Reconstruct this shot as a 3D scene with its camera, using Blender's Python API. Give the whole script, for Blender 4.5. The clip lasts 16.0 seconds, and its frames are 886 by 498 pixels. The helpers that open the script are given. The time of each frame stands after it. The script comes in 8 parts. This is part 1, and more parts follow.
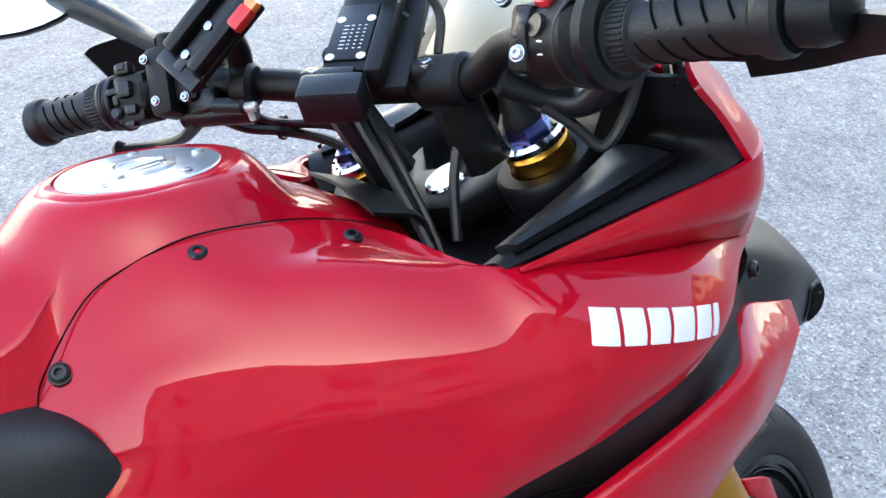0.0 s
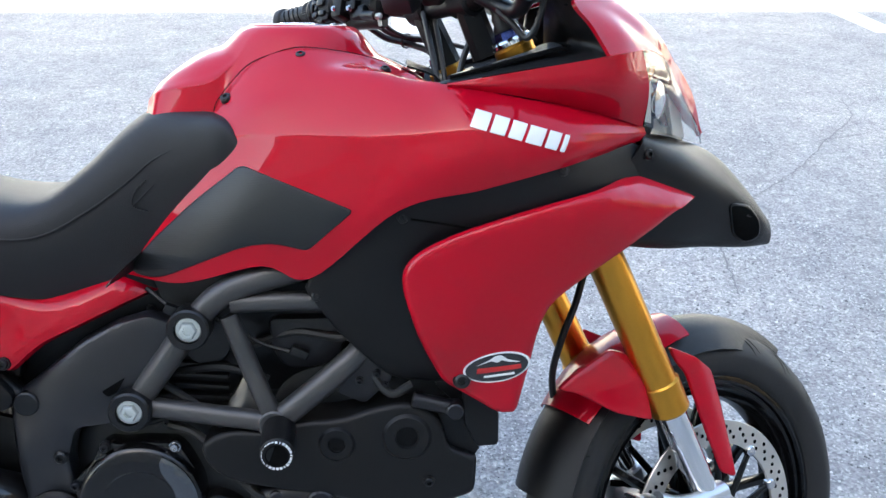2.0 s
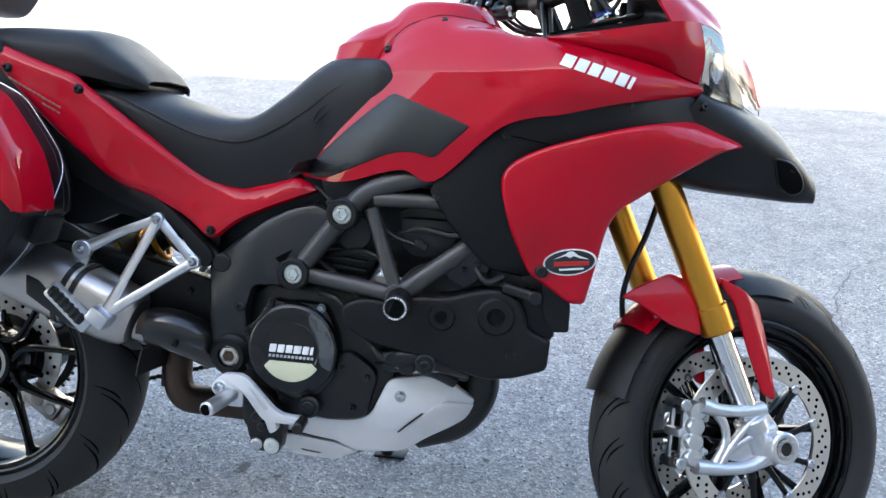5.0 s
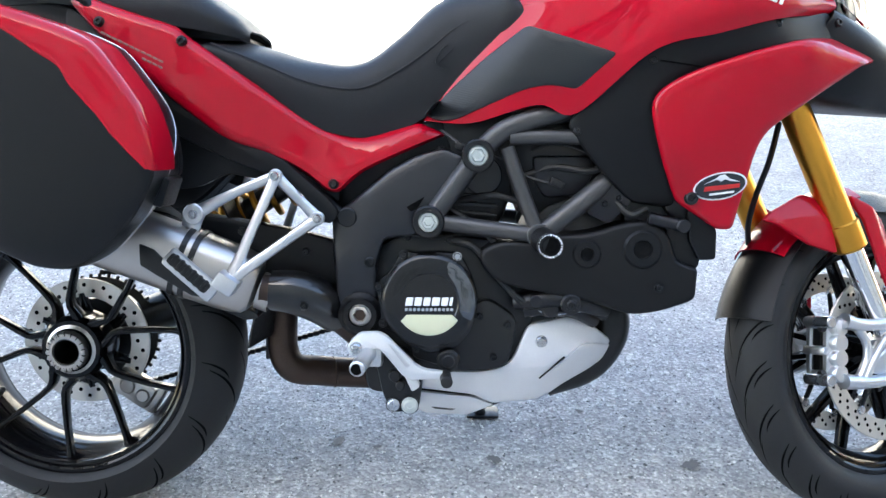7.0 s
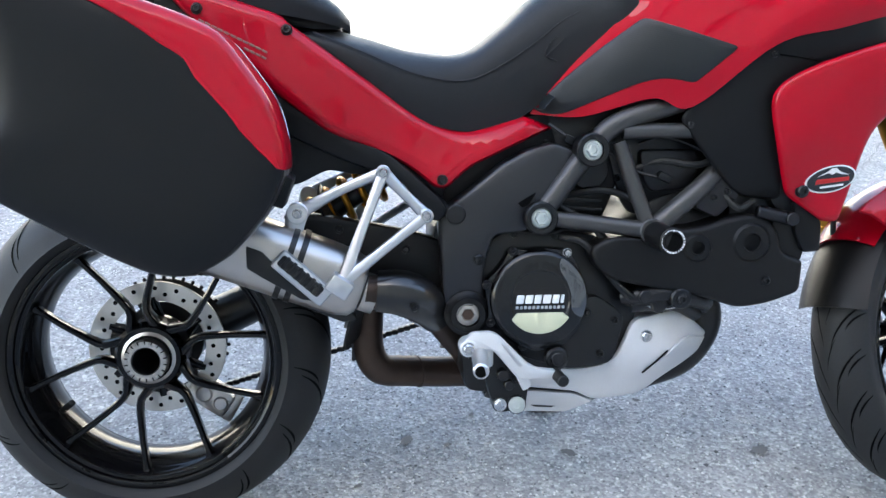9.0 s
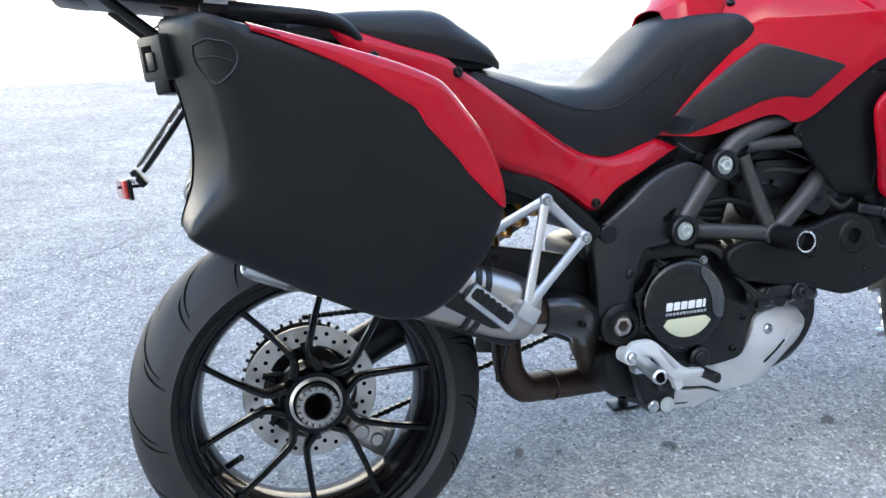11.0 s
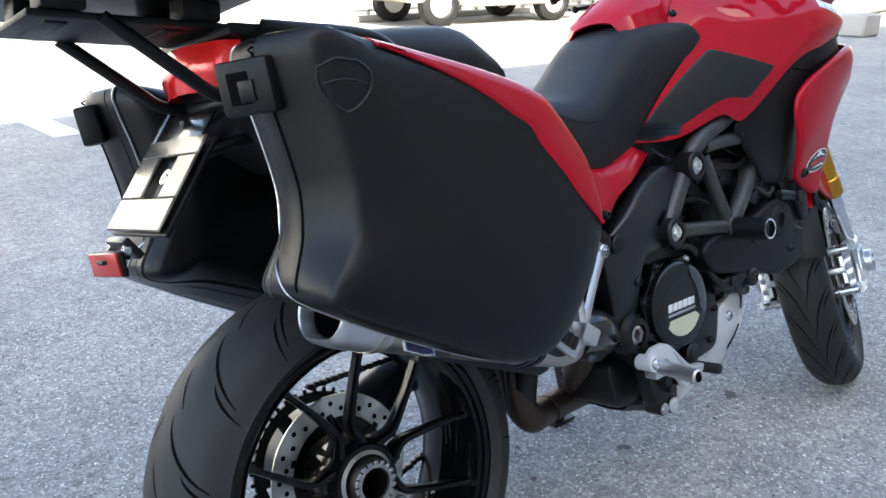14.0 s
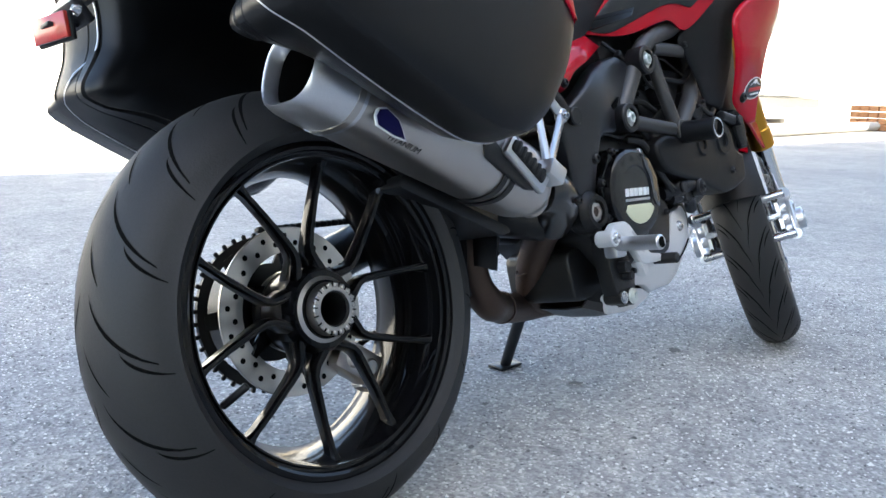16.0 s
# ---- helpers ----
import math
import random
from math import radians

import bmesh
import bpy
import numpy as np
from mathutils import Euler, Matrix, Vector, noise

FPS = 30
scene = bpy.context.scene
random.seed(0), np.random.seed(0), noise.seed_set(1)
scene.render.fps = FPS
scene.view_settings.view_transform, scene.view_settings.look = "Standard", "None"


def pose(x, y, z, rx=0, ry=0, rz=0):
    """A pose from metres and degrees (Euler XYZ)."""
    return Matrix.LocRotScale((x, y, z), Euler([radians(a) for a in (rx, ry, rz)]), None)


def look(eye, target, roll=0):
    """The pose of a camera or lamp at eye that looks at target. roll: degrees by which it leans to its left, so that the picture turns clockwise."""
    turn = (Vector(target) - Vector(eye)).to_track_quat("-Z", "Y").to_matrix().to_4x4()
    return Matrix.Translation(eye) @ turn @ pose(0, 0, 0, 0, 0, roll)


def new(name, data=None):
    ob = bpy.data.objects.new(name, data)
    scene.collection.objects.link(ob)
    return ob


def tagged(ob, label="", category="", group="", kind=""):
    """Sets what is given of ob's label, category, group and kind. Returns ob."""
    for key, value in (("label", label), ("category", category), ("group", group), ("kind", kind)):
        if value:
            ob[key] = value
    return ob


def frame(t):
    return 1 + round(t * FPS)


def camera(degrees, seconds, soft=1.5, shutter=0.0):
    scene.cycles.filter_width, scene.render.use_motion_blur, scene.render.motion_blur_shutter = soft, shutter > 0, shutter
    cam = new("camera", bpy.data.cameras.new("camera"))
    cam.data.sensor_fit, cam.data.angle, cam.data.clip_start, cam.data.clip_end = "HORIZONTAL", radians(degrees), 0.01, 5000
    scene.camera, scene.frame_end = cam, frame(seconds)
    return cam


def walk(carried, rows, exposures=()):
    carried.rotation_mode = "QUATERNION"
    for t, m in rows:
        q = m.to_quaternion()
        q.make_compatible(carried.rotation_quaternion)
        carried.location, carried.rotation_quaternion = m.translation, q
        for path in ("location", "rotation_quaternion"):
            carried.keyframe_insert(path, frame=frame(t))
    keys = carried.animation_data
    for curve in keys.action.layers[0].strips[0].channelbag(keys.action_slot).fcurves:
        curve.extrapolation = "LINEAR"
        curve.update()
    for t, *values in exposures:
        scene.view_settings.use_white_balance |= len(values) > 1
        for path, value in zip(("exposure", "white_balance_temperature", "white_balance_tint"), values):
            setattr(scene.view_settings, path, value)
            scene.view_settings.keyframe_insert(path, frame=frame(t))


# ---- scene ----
cam = camera(53.7, 16.0)
PATH = [
    (0, (0.838, -0.383, 1.355), (1.625, 1.109, 0.281), -0.3),
    (0.5, (0.867, -0.556, 1.341), (1.444, 1.084, 0.352), 0.2),
    (1, (0.964, -0.702, 1.322), (1.297, 1.031, 0.381), 1.7),
    (1.5, (1.048, -0.833, 1.312), (1.208, 0.927, 0.376), 1.2),
    (2, (1.044, -1.018, 1.327), (1.146, 0.77, 0.436), 0.6),
    (2.5, (1.06, -1.188, 1.315), (1.062, 0.638, 0.497), 2.0),
    (3, (1.137, -1.311, 1.304), (1.036, 0.527, 0.522), 3.3),
    (3.5, (1.207, -1.413, 1.293), (1.003, 0.429, 0.54), 2.9),
    (4, (1.216, -1.476, 1.275), (0.953, 0.37, 0.551), 1.8),
    (6.5, (0.851, -1.438, 1.082), (0.718, 0.449, 0.432), 0.4),
    (7, (0.729, -1.482, 1.08), (0.697, 0.395, 0.392), -0.2),
    (7.5, (0.639, -1.514, 1.085), (0.731, 0.363, 0.401), 0.5),
    (8, (0.57, -1.489, 1.085), (0.73, 0.384, 0.4), 1.7),
    (8.5, (0.468, -1.446, 1.081), (0.654, 0.419, 0.383), 2.2),
    (9, (0.375, -1.419, 1.093), (0.559, 0.433, 0.361), 1.2),
    (9.5, (0.245, -1.428, 1.103), (0.451, 0.418, 0.364), 0.6),
    (10, (0.072, -1.461, 1.122), (0.364, 0.378, 0.393), -0.0),
    (12.5, (-0.515, -1.187, 1.165), (0.382, 0.47, 0.494), -0.4),
    (13, (-0.655, -1.176, 1.173), (0.358, 0.42, 0.518), -0.8),
    (13.5, (-0.684, -1.074, 1.143), (0.439, 0.445, 0.487), -0.5),
    (14, (-0.684, -0.958, 1.098), (0.547, 0.485, 0.464), -0.1),
    (14.5, (-0.703, -0.911, 0.942), (0.639, 0.473, 0.411), 0.3),
    (15, (-0.726, -0.914, 0.746), (0.68, 0.45, 0.344), 0.4),
    (15.5, (-0.757, -0.934, 0.65), (0.674, 0.423, 0.314), 1.0),
    (16, (-0.78, -0.941, 0.624), (0.653, 0.412, 0.288), 1.7),
]
walk(cam, [(t, look(eye, target, roll)) for t, eye, target, roll in PATH],
     [(t, stops, 6850, 6) for t, stops in ((0.0, 2.79), (1.5, 2.72), (2.5, 2.70), (3.0, 2.27), (3.5, 2.25), (4.2, 2.38), (6.3, 3.04), (7.0, 3.08), (8.5, 2.96), (10.2, 2.84), (12.4, 2.76), (13.0, 2.32), (13.5, 2.17), (14.0, 2.34), (14.4, 2.66), (15.2, 2.68), (16.0, 2.58))])

# ---- world, sun and exposure ----
SUN_UP, SUN_ROUND = 42.0, 203.0   # degrees of elevation, and compass way that the sun stands in (180 is -y)
world = bpy.data.worlds.new("sky")
scene.world = world
world.use_nodes = True
wn = world.node_tree
sky = wn.nodes.new("ShaderNodeTexSky")
sky.sky_type, sky.sun_disc = "NISHITA", False
sky.sun_elevation, sky.sun_rotation = radians(SUN_UP), radians(SUN_ROUND)
sky.air_density, sky.dust_density, sky.ozone_density = 1.0, 2.0, 1.0
wn.links.new(sky.outputs[0], wn.nodes["Background"].inputs[0])
wn.nodes["Background"].inputs[1].default_value = 0.15
sun = new("sun", bpy.data.lights.new("sun", "SUN"))
sun.data.energy, sun.data.angle, sun.data.color = 4.5, radians(0.5), (1.0, 0.95, 0.87)
sun_way = Vector((math.sin(radians(SUN_ROUND)) * math.cos(radians(SUN_UP)), math.cos(radians(SUN_ROUND)) * math.cos(radians(SUN_UP)), math.sin(radians(SUN_UP))))
sun.matrix_world = look(sun_way * 60, (0, 0, 0))

# ---- materials ----
def material(name, base, rough=0.5, metal=0.0, coat=0.0, coat_rough=0.03, spot=0.0, spot_scale=6.0, grain=0.0, grain_scale=400.0, bump=0.0, bump_scale=300.0, ior=1.5, spec=0.5):
    """A surface with slow stains (spot), fine grain in colour and roughness, and fine relief."""
    m = bpy.data.materials.new(name)
    m.use_nodes = True
    t = m.node_tree
    p = t.nodes["Principled BSDF"]
    p.inputs["Base Color"].default_value = (*base, 1)
    p.inputs["Roughness"].default_value = rough
    p.inputs["Metallic"].default_value = metal
    p.inputs["IOR"].default_value = ior
    p.inputs["Specular IOR Level"].default_value = spec
    p.inputs["Coat Weight"].default_value = coat
    p.inputs["Coat Roughness"].default_value = coat_rough
    where = t.nodes.new("ShaderNodeTexCoord").outputs["Object"]
    slow = t.nodes.new("ShaderNodeTexNoise")
    slow.inputs["Scale"].default_value, slow.inputs["Detail"].default_value = spot_scale, 5.0
    fine = t.nodes.new("ShaderNodeTexNoise")
    fine.inputs["Scale"].default_value, fine.inputs["Detail"].default_value = grain_scale, 2.0
    t.links.new(where, slow.inputs["Vector"])
    t.links.new(where, fine.inputs["Vector"])
    if spot or grain:
        mix = t.nodes.new("ShaderNodeMath")
        mix.operation = "MULTIPLY_ADD"
        t.links.new(slow.outputs[0], mix.inputs[0])
        mix.inputs[1].default_value = 2 * spot
        mix.inputs[2].default_value = 1 - spot - grain
        add = t.nodes.new("ShaderNodeMath")
        add.operation = "MULTIPLY_ADD"
        t.links.new(fine.outputs[0], add.inputs[0])
        add.inputs[1].default_value = 2 * grain
        t.links.new(mix.outputs[0], add.inputs[2])
        tint = t.nodes.new("ShaderNodeMix")
        tint.data_type, tint.blend_type = "RGBA", "MULTIPLY"
        tint.inputs["Factor"].default_value = 1.0
        tint.inputs["A"].default_value = (*base, 1)
        t.links.new(add.outputs[0], tint.inputs["B"])
        t.links.new(tint.outputs["Result"], p.inputs["Base Color"])
        ro = t.nodes.new("ShaderNodeMath")
        ro.operation = "MULTIPLY_ADD"
        t.links.new(slow.outputs[0], ro.inputs[0])
        ro.inputs[1].default_value, ro.inputs[2].default_value = 0.25 * rough, rough * 0.875
        t.links.new(ro.outputs[0], p.inputs["Roughness"])
    if bump:
        rel = t.nodes.new("ShaderNodeTexNoise")
        rel.inputs["Scale"].default_value, rel.inputs["Detail"].default_value = bump_scale, 3.0
        t.links.new(where, rel.inputs["Vector"])
        b = t.nodes.new("ShaderNodeBump")
        b.inputs["Strength"].default_value, b.inputs["Distance"].default_value = bump, 0.001
        t.links.new(rel.outputs[0], b.inputs["Height"])
        t.links.new(b.outputs[0], p.inputs["Normal"])
    return m


red = material("red_paint", (0.42, 0.0012, 0.014), 0.40, 0.0, 0.60, 0.015, spec=0.04, spot=0.03, spot_scale=3, grain=0.02, grain_scale=900)
black_plastic = material("black_plastic", (0.0056, 0.0058, 0.0064), 0.40, spec=0.25, spot=0.12, spot_scale=7, grain=0.12, grain_scale=500, bump=0.35, bump_scale=900)
case_plastic = material("case_plastic", (0.0052, 0.0055, 0.0063), 0.30, spec=0.29, spot=0.10, spot_scale=5, grain=0.1, grain_scale=700, bump=0.25, bump_scale=1300)
gloss_black = material("gloss_black", (0.010, 0.010, 0.012), 0.25, 0.0, 0.6, 0.05, spot=0.08)
engine_black = material("engine_black", (0.0048, 0.0050, 0.0056), 0.36, 0.0, spec=0.42, spot=0.25, spot_scale=14, grain=0.15, bump=0.3, bump_scale=500)
wheel_black = material("wheel_black", (0.0028, 0.0028, 0.0032), 0.30, 0.0, 0.50, 0.02, spec=0.03, spot=0.1)
vinyl = material("seat_vinyl", (0.010, 0.0105, 0.012), 0.52, spec=0.35, spot=0.12, spot_scale=8, grain=0.15, grain_scale=600, bump=0.6, bump_scale=700)
rubber = material("tyre_rubber", (0.0125, 0.0125, 0.0132), 0.60, spec=0.40, spot=0.25, spot_scale=12, grain=0.15, grain_scale=300, bump=0.35, bump_scale=350)
# near-black for grooves, holes and gaps: the shade inside them is in the colour
groove = material("tread_groove", (0.0035, 0.0035, 0.0035), 0.95, spec=0.05, grain=0.2)
grip_rubber = material("grip_rubber", (0.010, 0.010, 0.0105), 0.46, spec=0.35, spot=0.1, bump=0.4, bump_scale=500)
gold = material("gold_anodised", (0.62, 0.30, 0.045), 0.30, 1.0, spot=0.08, spot_scale=10, grain=0.05)
aluminium = material("bare_aluminium", (0.60, 0.61, 0.63), 0.34, 0.95, spot=0.10, spot_scale=15, grain=0.08, grain_scale=500, bump=0.12)
silver_paint = material("silver_paint", (0.66, 0.67, 0.69), 0.36, 0.35, spot=0.10, spot_scale=12, grain=0.10, grain_scale=700, bump=0.15, bump_scale=700)
steel = material("steel", (0.52, 0.53, 0.55), 0.27, 1.0, spot=0.12, spot_scale=20, grain=0.06)
chrome = material("chrome", (0.78, 0.79, 0.80), 0.09, 1.0, spot=0.05)
titanium = material("titanium", (0.47, 0.445, 0.42), 0.34, 1.0, spot=0.12, spot_scale=9, grain=0.05, grain_scale=900)
burnt_pipe = material("burnt_pipe", (0.064, 0.043, 0.034), 0.48, 0.7, spot=0.4, spot_scale=16, grain=0.2, bump=0.25)
carbon = material("heat_shield", (0.007, 0.007, 0.0075), 0.30, 0.0, 0.9, 0.06, spec=0.2, spot=0.2, spot_scale=25)
pivot_grey = material("pivot_grey", (0.0085, 0.0090, 0.0115), 0.30, 0.0, spec=0.55, spot=0.12, spot_scale=12, grain=0.1, bump=0.25, bump_scale=800)
cover_gloss = material("cover_gloss", (0.0040, 0.0040, 0.0045), 0.26, 0.0, 0.35, 0.05, spec=0.3, spot=0.15, spot_scale=16, grain=0.1, bump=0.1, bump_scale=600)
frame_grey = material("frame_grey", (0.075, 0.073, 0.072), 0.42, 0.6, spot=0.10, spot_scale=15, grain=0.08, bump=0.15, bump_scale=800)
dark_grey = material("dark_grey_cover", (0.0085, 0.0086, 0.0106), 0.32, 0.0, spec=0.38, spot=0.1, spot_scale=12, grain=0.08, bump=0.25, bump_scale=800)
disc_steel = material("disc_steel", (0.62, 0.60, 0.56), 0.33, 0.95, spot=0.15, spot_scale=30, grain=0.1)
blue_anodised = material("blue_anodised", (0.10, 0.14, 0.42), 0.25, 1.0, spot=0.05)
white_print = material("white_print", (0.78, 0.79, 0.80), 0.4, coat=0.3, spot=0.04)
red_print = material("red_print", (0.5, 0.02, 0.02), 0.4, spot=0.04)
zinc = material("zinc_bolt", (0.62, 0.66, 0.64), 0.32, 0.6, spot=0.1, spot_scale=30)
cream = material("cream_plate", (0.62, 0.63, 0.45), 0.35, 0.2, spot=0.08, spot_scale=25)
red_lens = material("red_lens", (0.85, 0.012, 0.012), 0.20, 0.15, coat=0.6, spot=0.25, spot_scale=30)
amber = material("amber_lens", (0.75, 0.22, 0.03), 0.15, coat=1.0, spot=0.1, spot_scale=30)
amber_red = material("orange_red_lens", (0.42, 0.030, 0.022), 0.15, coat=0.8, spot=0.3, spot_scale=60)
spring_gold = material("spring_gold", (0.55, 0.25, 0.03), 0.35, 0.8, spot=0.1)
# beige tint and mottling stand in for reflections in mirror-like metal
plate_metal = material("plate_holder", (0.115, 0.105, 0.088), 0.18, 0.35, spot=0.6, spot_scale=14, bump=0.8, bump_scale=18)
dull_print = material("dull_print", (0.22, 0.10, 0.085), 0.4, coat=0.3, spot=0.1)
polished_cover = material("polished_cover", (0.16, 0.165, 0.175), 0.13, 1.0, spot=0.2, spot_scale=25)
mirror_glass = material("mirror_glass", (0.9, 0.9, 0.92), 0.03, 1.0)
screen_glass = material("display_screen", (0.34, 0.32, 0.24), 0.30, spot=0.2)
hose = material("black_hose", (0.012, 0.012, 0.012), 0.45, spot=0.1)


def pad_material():
    """Rubber with fine slanted ribs and a carbon-like sheen."""
    m = material("ribbed_pad", (0.0125, 0.014, 0.015), 0.38, spec=0.4, spot=0.25, spot_scale=9, grain=0.1)
    t = m.node_tree
    p = t.nodes["Principled BSDF"]
    where = t.nodes.new("ShaderNodeTexCoord").outputs["Object"]
    turn = t.nodes.new("ShaderNodeMapping")
    turn.inputs["Rotation"].default_value = (0, radians(8), 0)
    t.links.new(where, turn.inputs["Vector"])
    w = t.nodes.new("ShaderNodeTexWave")
    w.wave_type, w.bands_direction = "BANDS", "Z"
    w.inputs["Scale"].default_value = 105.0
    t.links.new(turn.outputs[0], w.inputs["Vector"])
    b = t.nodes.new("ShaderNodeBump")
    b.inputs["Strength"].default_value, b.inputs["Distance"].default_value = 0.13, 0.001
    t.links.new(w.outputs[1], b.inputs["Height"])
    t.links.new(b.outputs[0], p.inputs["Normal"])
    return m


def glass_material(name, tint, rough=0.02):
    m = bpy.data.materials.new(name)
    m.use_nodes = True
    p = m.node_tree.nodes["Principled BSDF"]
    p.inputs["Base Color"].default_value = (*tint, 1)
    p.inputs["Transmission Weight"].default_value = 1.0
    p.inputs["Roughness"].default_value = rough
    p.inputs["IOR"].default_value = 1.45
    return m


pad_rubber = pad_material()
clear_glass = glass_material("clear_lens", (0.95, 0.96, 0.96))
screen_clear = glass_material("windscreen_clear", (0.90, 0.92, 0.94))


def asphalt_material():
    """Old light asphalt: aggregate of light and dark grains, broad stains, worn patches and fine relief."""
    m = bpy.data.materials.new("asphalt")
    m.use_nodes = True
    t = m.node_tree
    p = t.nodes["Principled BSDF"]
    where = t.nodes.new("ShaderNodeTexCoord").outputs["Object"]

    def noise_of(scale, detail=4.0):
        n = t.nodes.new("ShaderNodeTexNoise")
        n.inputs["Scale"].default_value, n.inputs["Detail"].default_value = scale, detail
        t.links.new(where, n.inputs["Vector"])
        return n.outputs[0]

    def ramp(value, *stops):
        r = t.nodes.new("ShaderNodeValToRGB")
        while len(r.color_ramp.elements) < len(stops):
            r.color_ramp.elements.new(0.5)
        for e, (at, col) in zip(r.color_ramp.elements, stops):
            e.position, e.color = at, (*col, 1)
        t.links.new(value, r.inputs[0])
        return r.outputs[0]

    def times(a, b, how="MULTIPLY", fac=1.0):
        x = t.nodes.new("ShaderNodeMix")
        x.data_type, x.blend_type = "RGBA", how
        x.inputs["Factor"].default_value = fac
        t.links.new(a, x.inputs["A"])
        t.links.new(b, x.inputs["B"])
        return x.outputs["Result"]

    v = t.nodes.new("ShaderNodeTexVoronoi")
    v.inputs["Scale"].default_value = 150.0
    t.links.new(where, v.inputs["Vector"])
    v2 = t.nodes.new("ShaderNodeTexVoronoi")
    v2.inputs["Scale"].default_value = 88.0
    t.links.new(where, v2.inputs["Vector"])
    grains = ramp(v.outputs["Color"], (0.10, (0.212, 0.211, 0.209)), (0.42, (0.282, 0.280, 0.277)), (0.70, (0.33, 0.328, 0.322)), (0.92, (0.455, 0.447, 0.435)))
    stones = ramp(v2.outputs["Color"], (0.10, (0.74, 0.74, 0.75)), (0.34, (0.97, 0.97, 0.97)), (0.78, (1.02, 1.02, 1.02)), (0.92, (1.38, 1.36, 1.33)))
    patch = ramp(noise_of(24.0, 6), (0.36, (0.88, 0.88, 0.885)), (0.5, (1, 1, 1)), (0.64, (1.09, 1.09, 1.08)))
    broad = ramp(noise_of(0.55, 6), (0.3, (0.80, 0.815, 0.84)), (0.6, (1.09, 1.075, 1.05)))
    middle = ramp(noise_of(5.0, 5), (0.30, (0.83, 0.83, 0.845)), (0.65, (1.07, 1.065, 1.055)))
    fine = ramp(noise_of(110.0, 5), (0.34, (0.88, 0.88, 0.885)), (0.50, (1.0, 1.0, 1.0)), (0.66, (1.11, 1.105, 1.095)))
    t.links.new(times(times(times(times(times(grains, stones), broad), middle), patch), fine), p.inputs["Base Color"])
    p.inputs["Roughness"].default_value = 0.82
    p.inputs["Specular IOR Level"].default_value = 0.3
    b = t.nodes.new("ShaderNodeBump")
    b.inputs["Strength"].default_value, b.inputs["Distance"].default_value = 0.45, 0.005
    t.links.new(times(times(v.outputs["Distance"], noise_of(180.0, 4), "ADD"), v2.outputs["Distance"], "ADD"), b.inputs["Height"])
    t.links.new(b.outputs[0], p.inputs["Normal"])
    return m


asphalt = asphalt_material()
oil_stain = material("oil_stain", (0.06, 0.058, 0.056), 0.7, spot=0.3, spot_scale=40, grain=0.3, bump=0.5)
crack_fill = material("crack_shadow", (0.17, 0.17, 0.17), 0.9, grain=0.3)
road_paint = material("road_paint", (0.50, 0.50, 0.485), 0.7, spot=0.25, spot_scale=8, grain=0.15)
concrete = material("concrete", (0.42, 0.40, 0.37), 0.8, spot=0.15, spot_scale=3, grain=0.12, bump=0.4, bump_scale=120)
white_wall = material("white_wall", (0.74, 0.73, 0.70), 0.7, spot=0.06, spot_scale=2, grain=0.04)
grey_render = material("pale_render", (0.33, 0.32, 0.305), 0.8, spot=0.08, spot_scale=1.5, grain=0.05)
ochre_wall = material("ochre_wall", (0.62, 0.42, 0.24), 0.75, spot=0.08, spot_scale=1.5, grain=0.05)
window_dark = material("window_dark", (0.03, 0.035, 0.04), 0.08, coat=0.5)
# cream puts the warm reflection of the sunlit yard into the lamp's colour
lamp_warm = material("lamp_warm_reflection", (0.88, 0.80, 0.66), 0.30, 0.15, spot=0.1, spot_scale=40)
white_metal = material("white_metal", (0.75, 0.75, 0.73), 0.4, spot=0.05)
timber = material("rusty_timber", (0.42, 0.20, 0.09), 0.7, spot=0.2, spot_scale=12, grain=0.1)
beige_paint = material("beige_car_paint", (0.50, 0.45, 0.36), 0.3, coat=0.8, spot=0.05)

# ---- mesh helpers ----
def catmull(pts, n):
    """A smooth curve through pts, n samples to a span."""
    q = [np.array(p, float) for p in pts]
    q = [2 * q[0] - q[1], *q, 2 * q[-1] - q[-2]]
    out = []
    for a, b, c, d in zip(q, q[1:], q[2:], q[3:]):
        for k in range(n):
            u = k / n
            out.append(0.5 * (2 * b + (c - a) * u + (2 * a - 5 * b + 4 * c - d) * u * u + (3 * b - 3 * c + d - a) * u ** 3))
    return [*out, q[-2]]


def grid_bm(rows, wrap=False):
    """Quads over rows of points."""
    bm = bmesh.new()
    vs = [[bm.verts.new(tuple(p)) for p in row] for row in rows]
    for a, b in zip(vs, vs[1:]):
        for k in range(len(a) if wrap else len(a) - 1):
            j = (k + 1) % len(a)
            bm.faces.new((a[k], a[j], b[j], b[k]))
    return bm, vs


def shell(bm, thick):
    """Give an open sheet a back at an even depth below its normals, and a rim."""
    outer, faces = list(bm.verts), list(bm.faces)
    back = {v: bm.verts.new(v.co - v.normal * thick) for v in outer}
    edges = [e for e in bm.edges if len(e.link_faces) == 1]
    rim = []
    for e in edges:
        f = e.link_faces[0]
        vs = list(f.verts)
        a, b = e.verts
        if vs[(vs.index(a) + 1) % len(vs)] is not b:
            a, b = b, a
        rim.append((a, b))
    for f in faces:
        bm.faces.new([back[v] for v in reversed(f.verts)])
    for a, b in rim:
        bm.faces.new((b, a, back[a], back[b]))


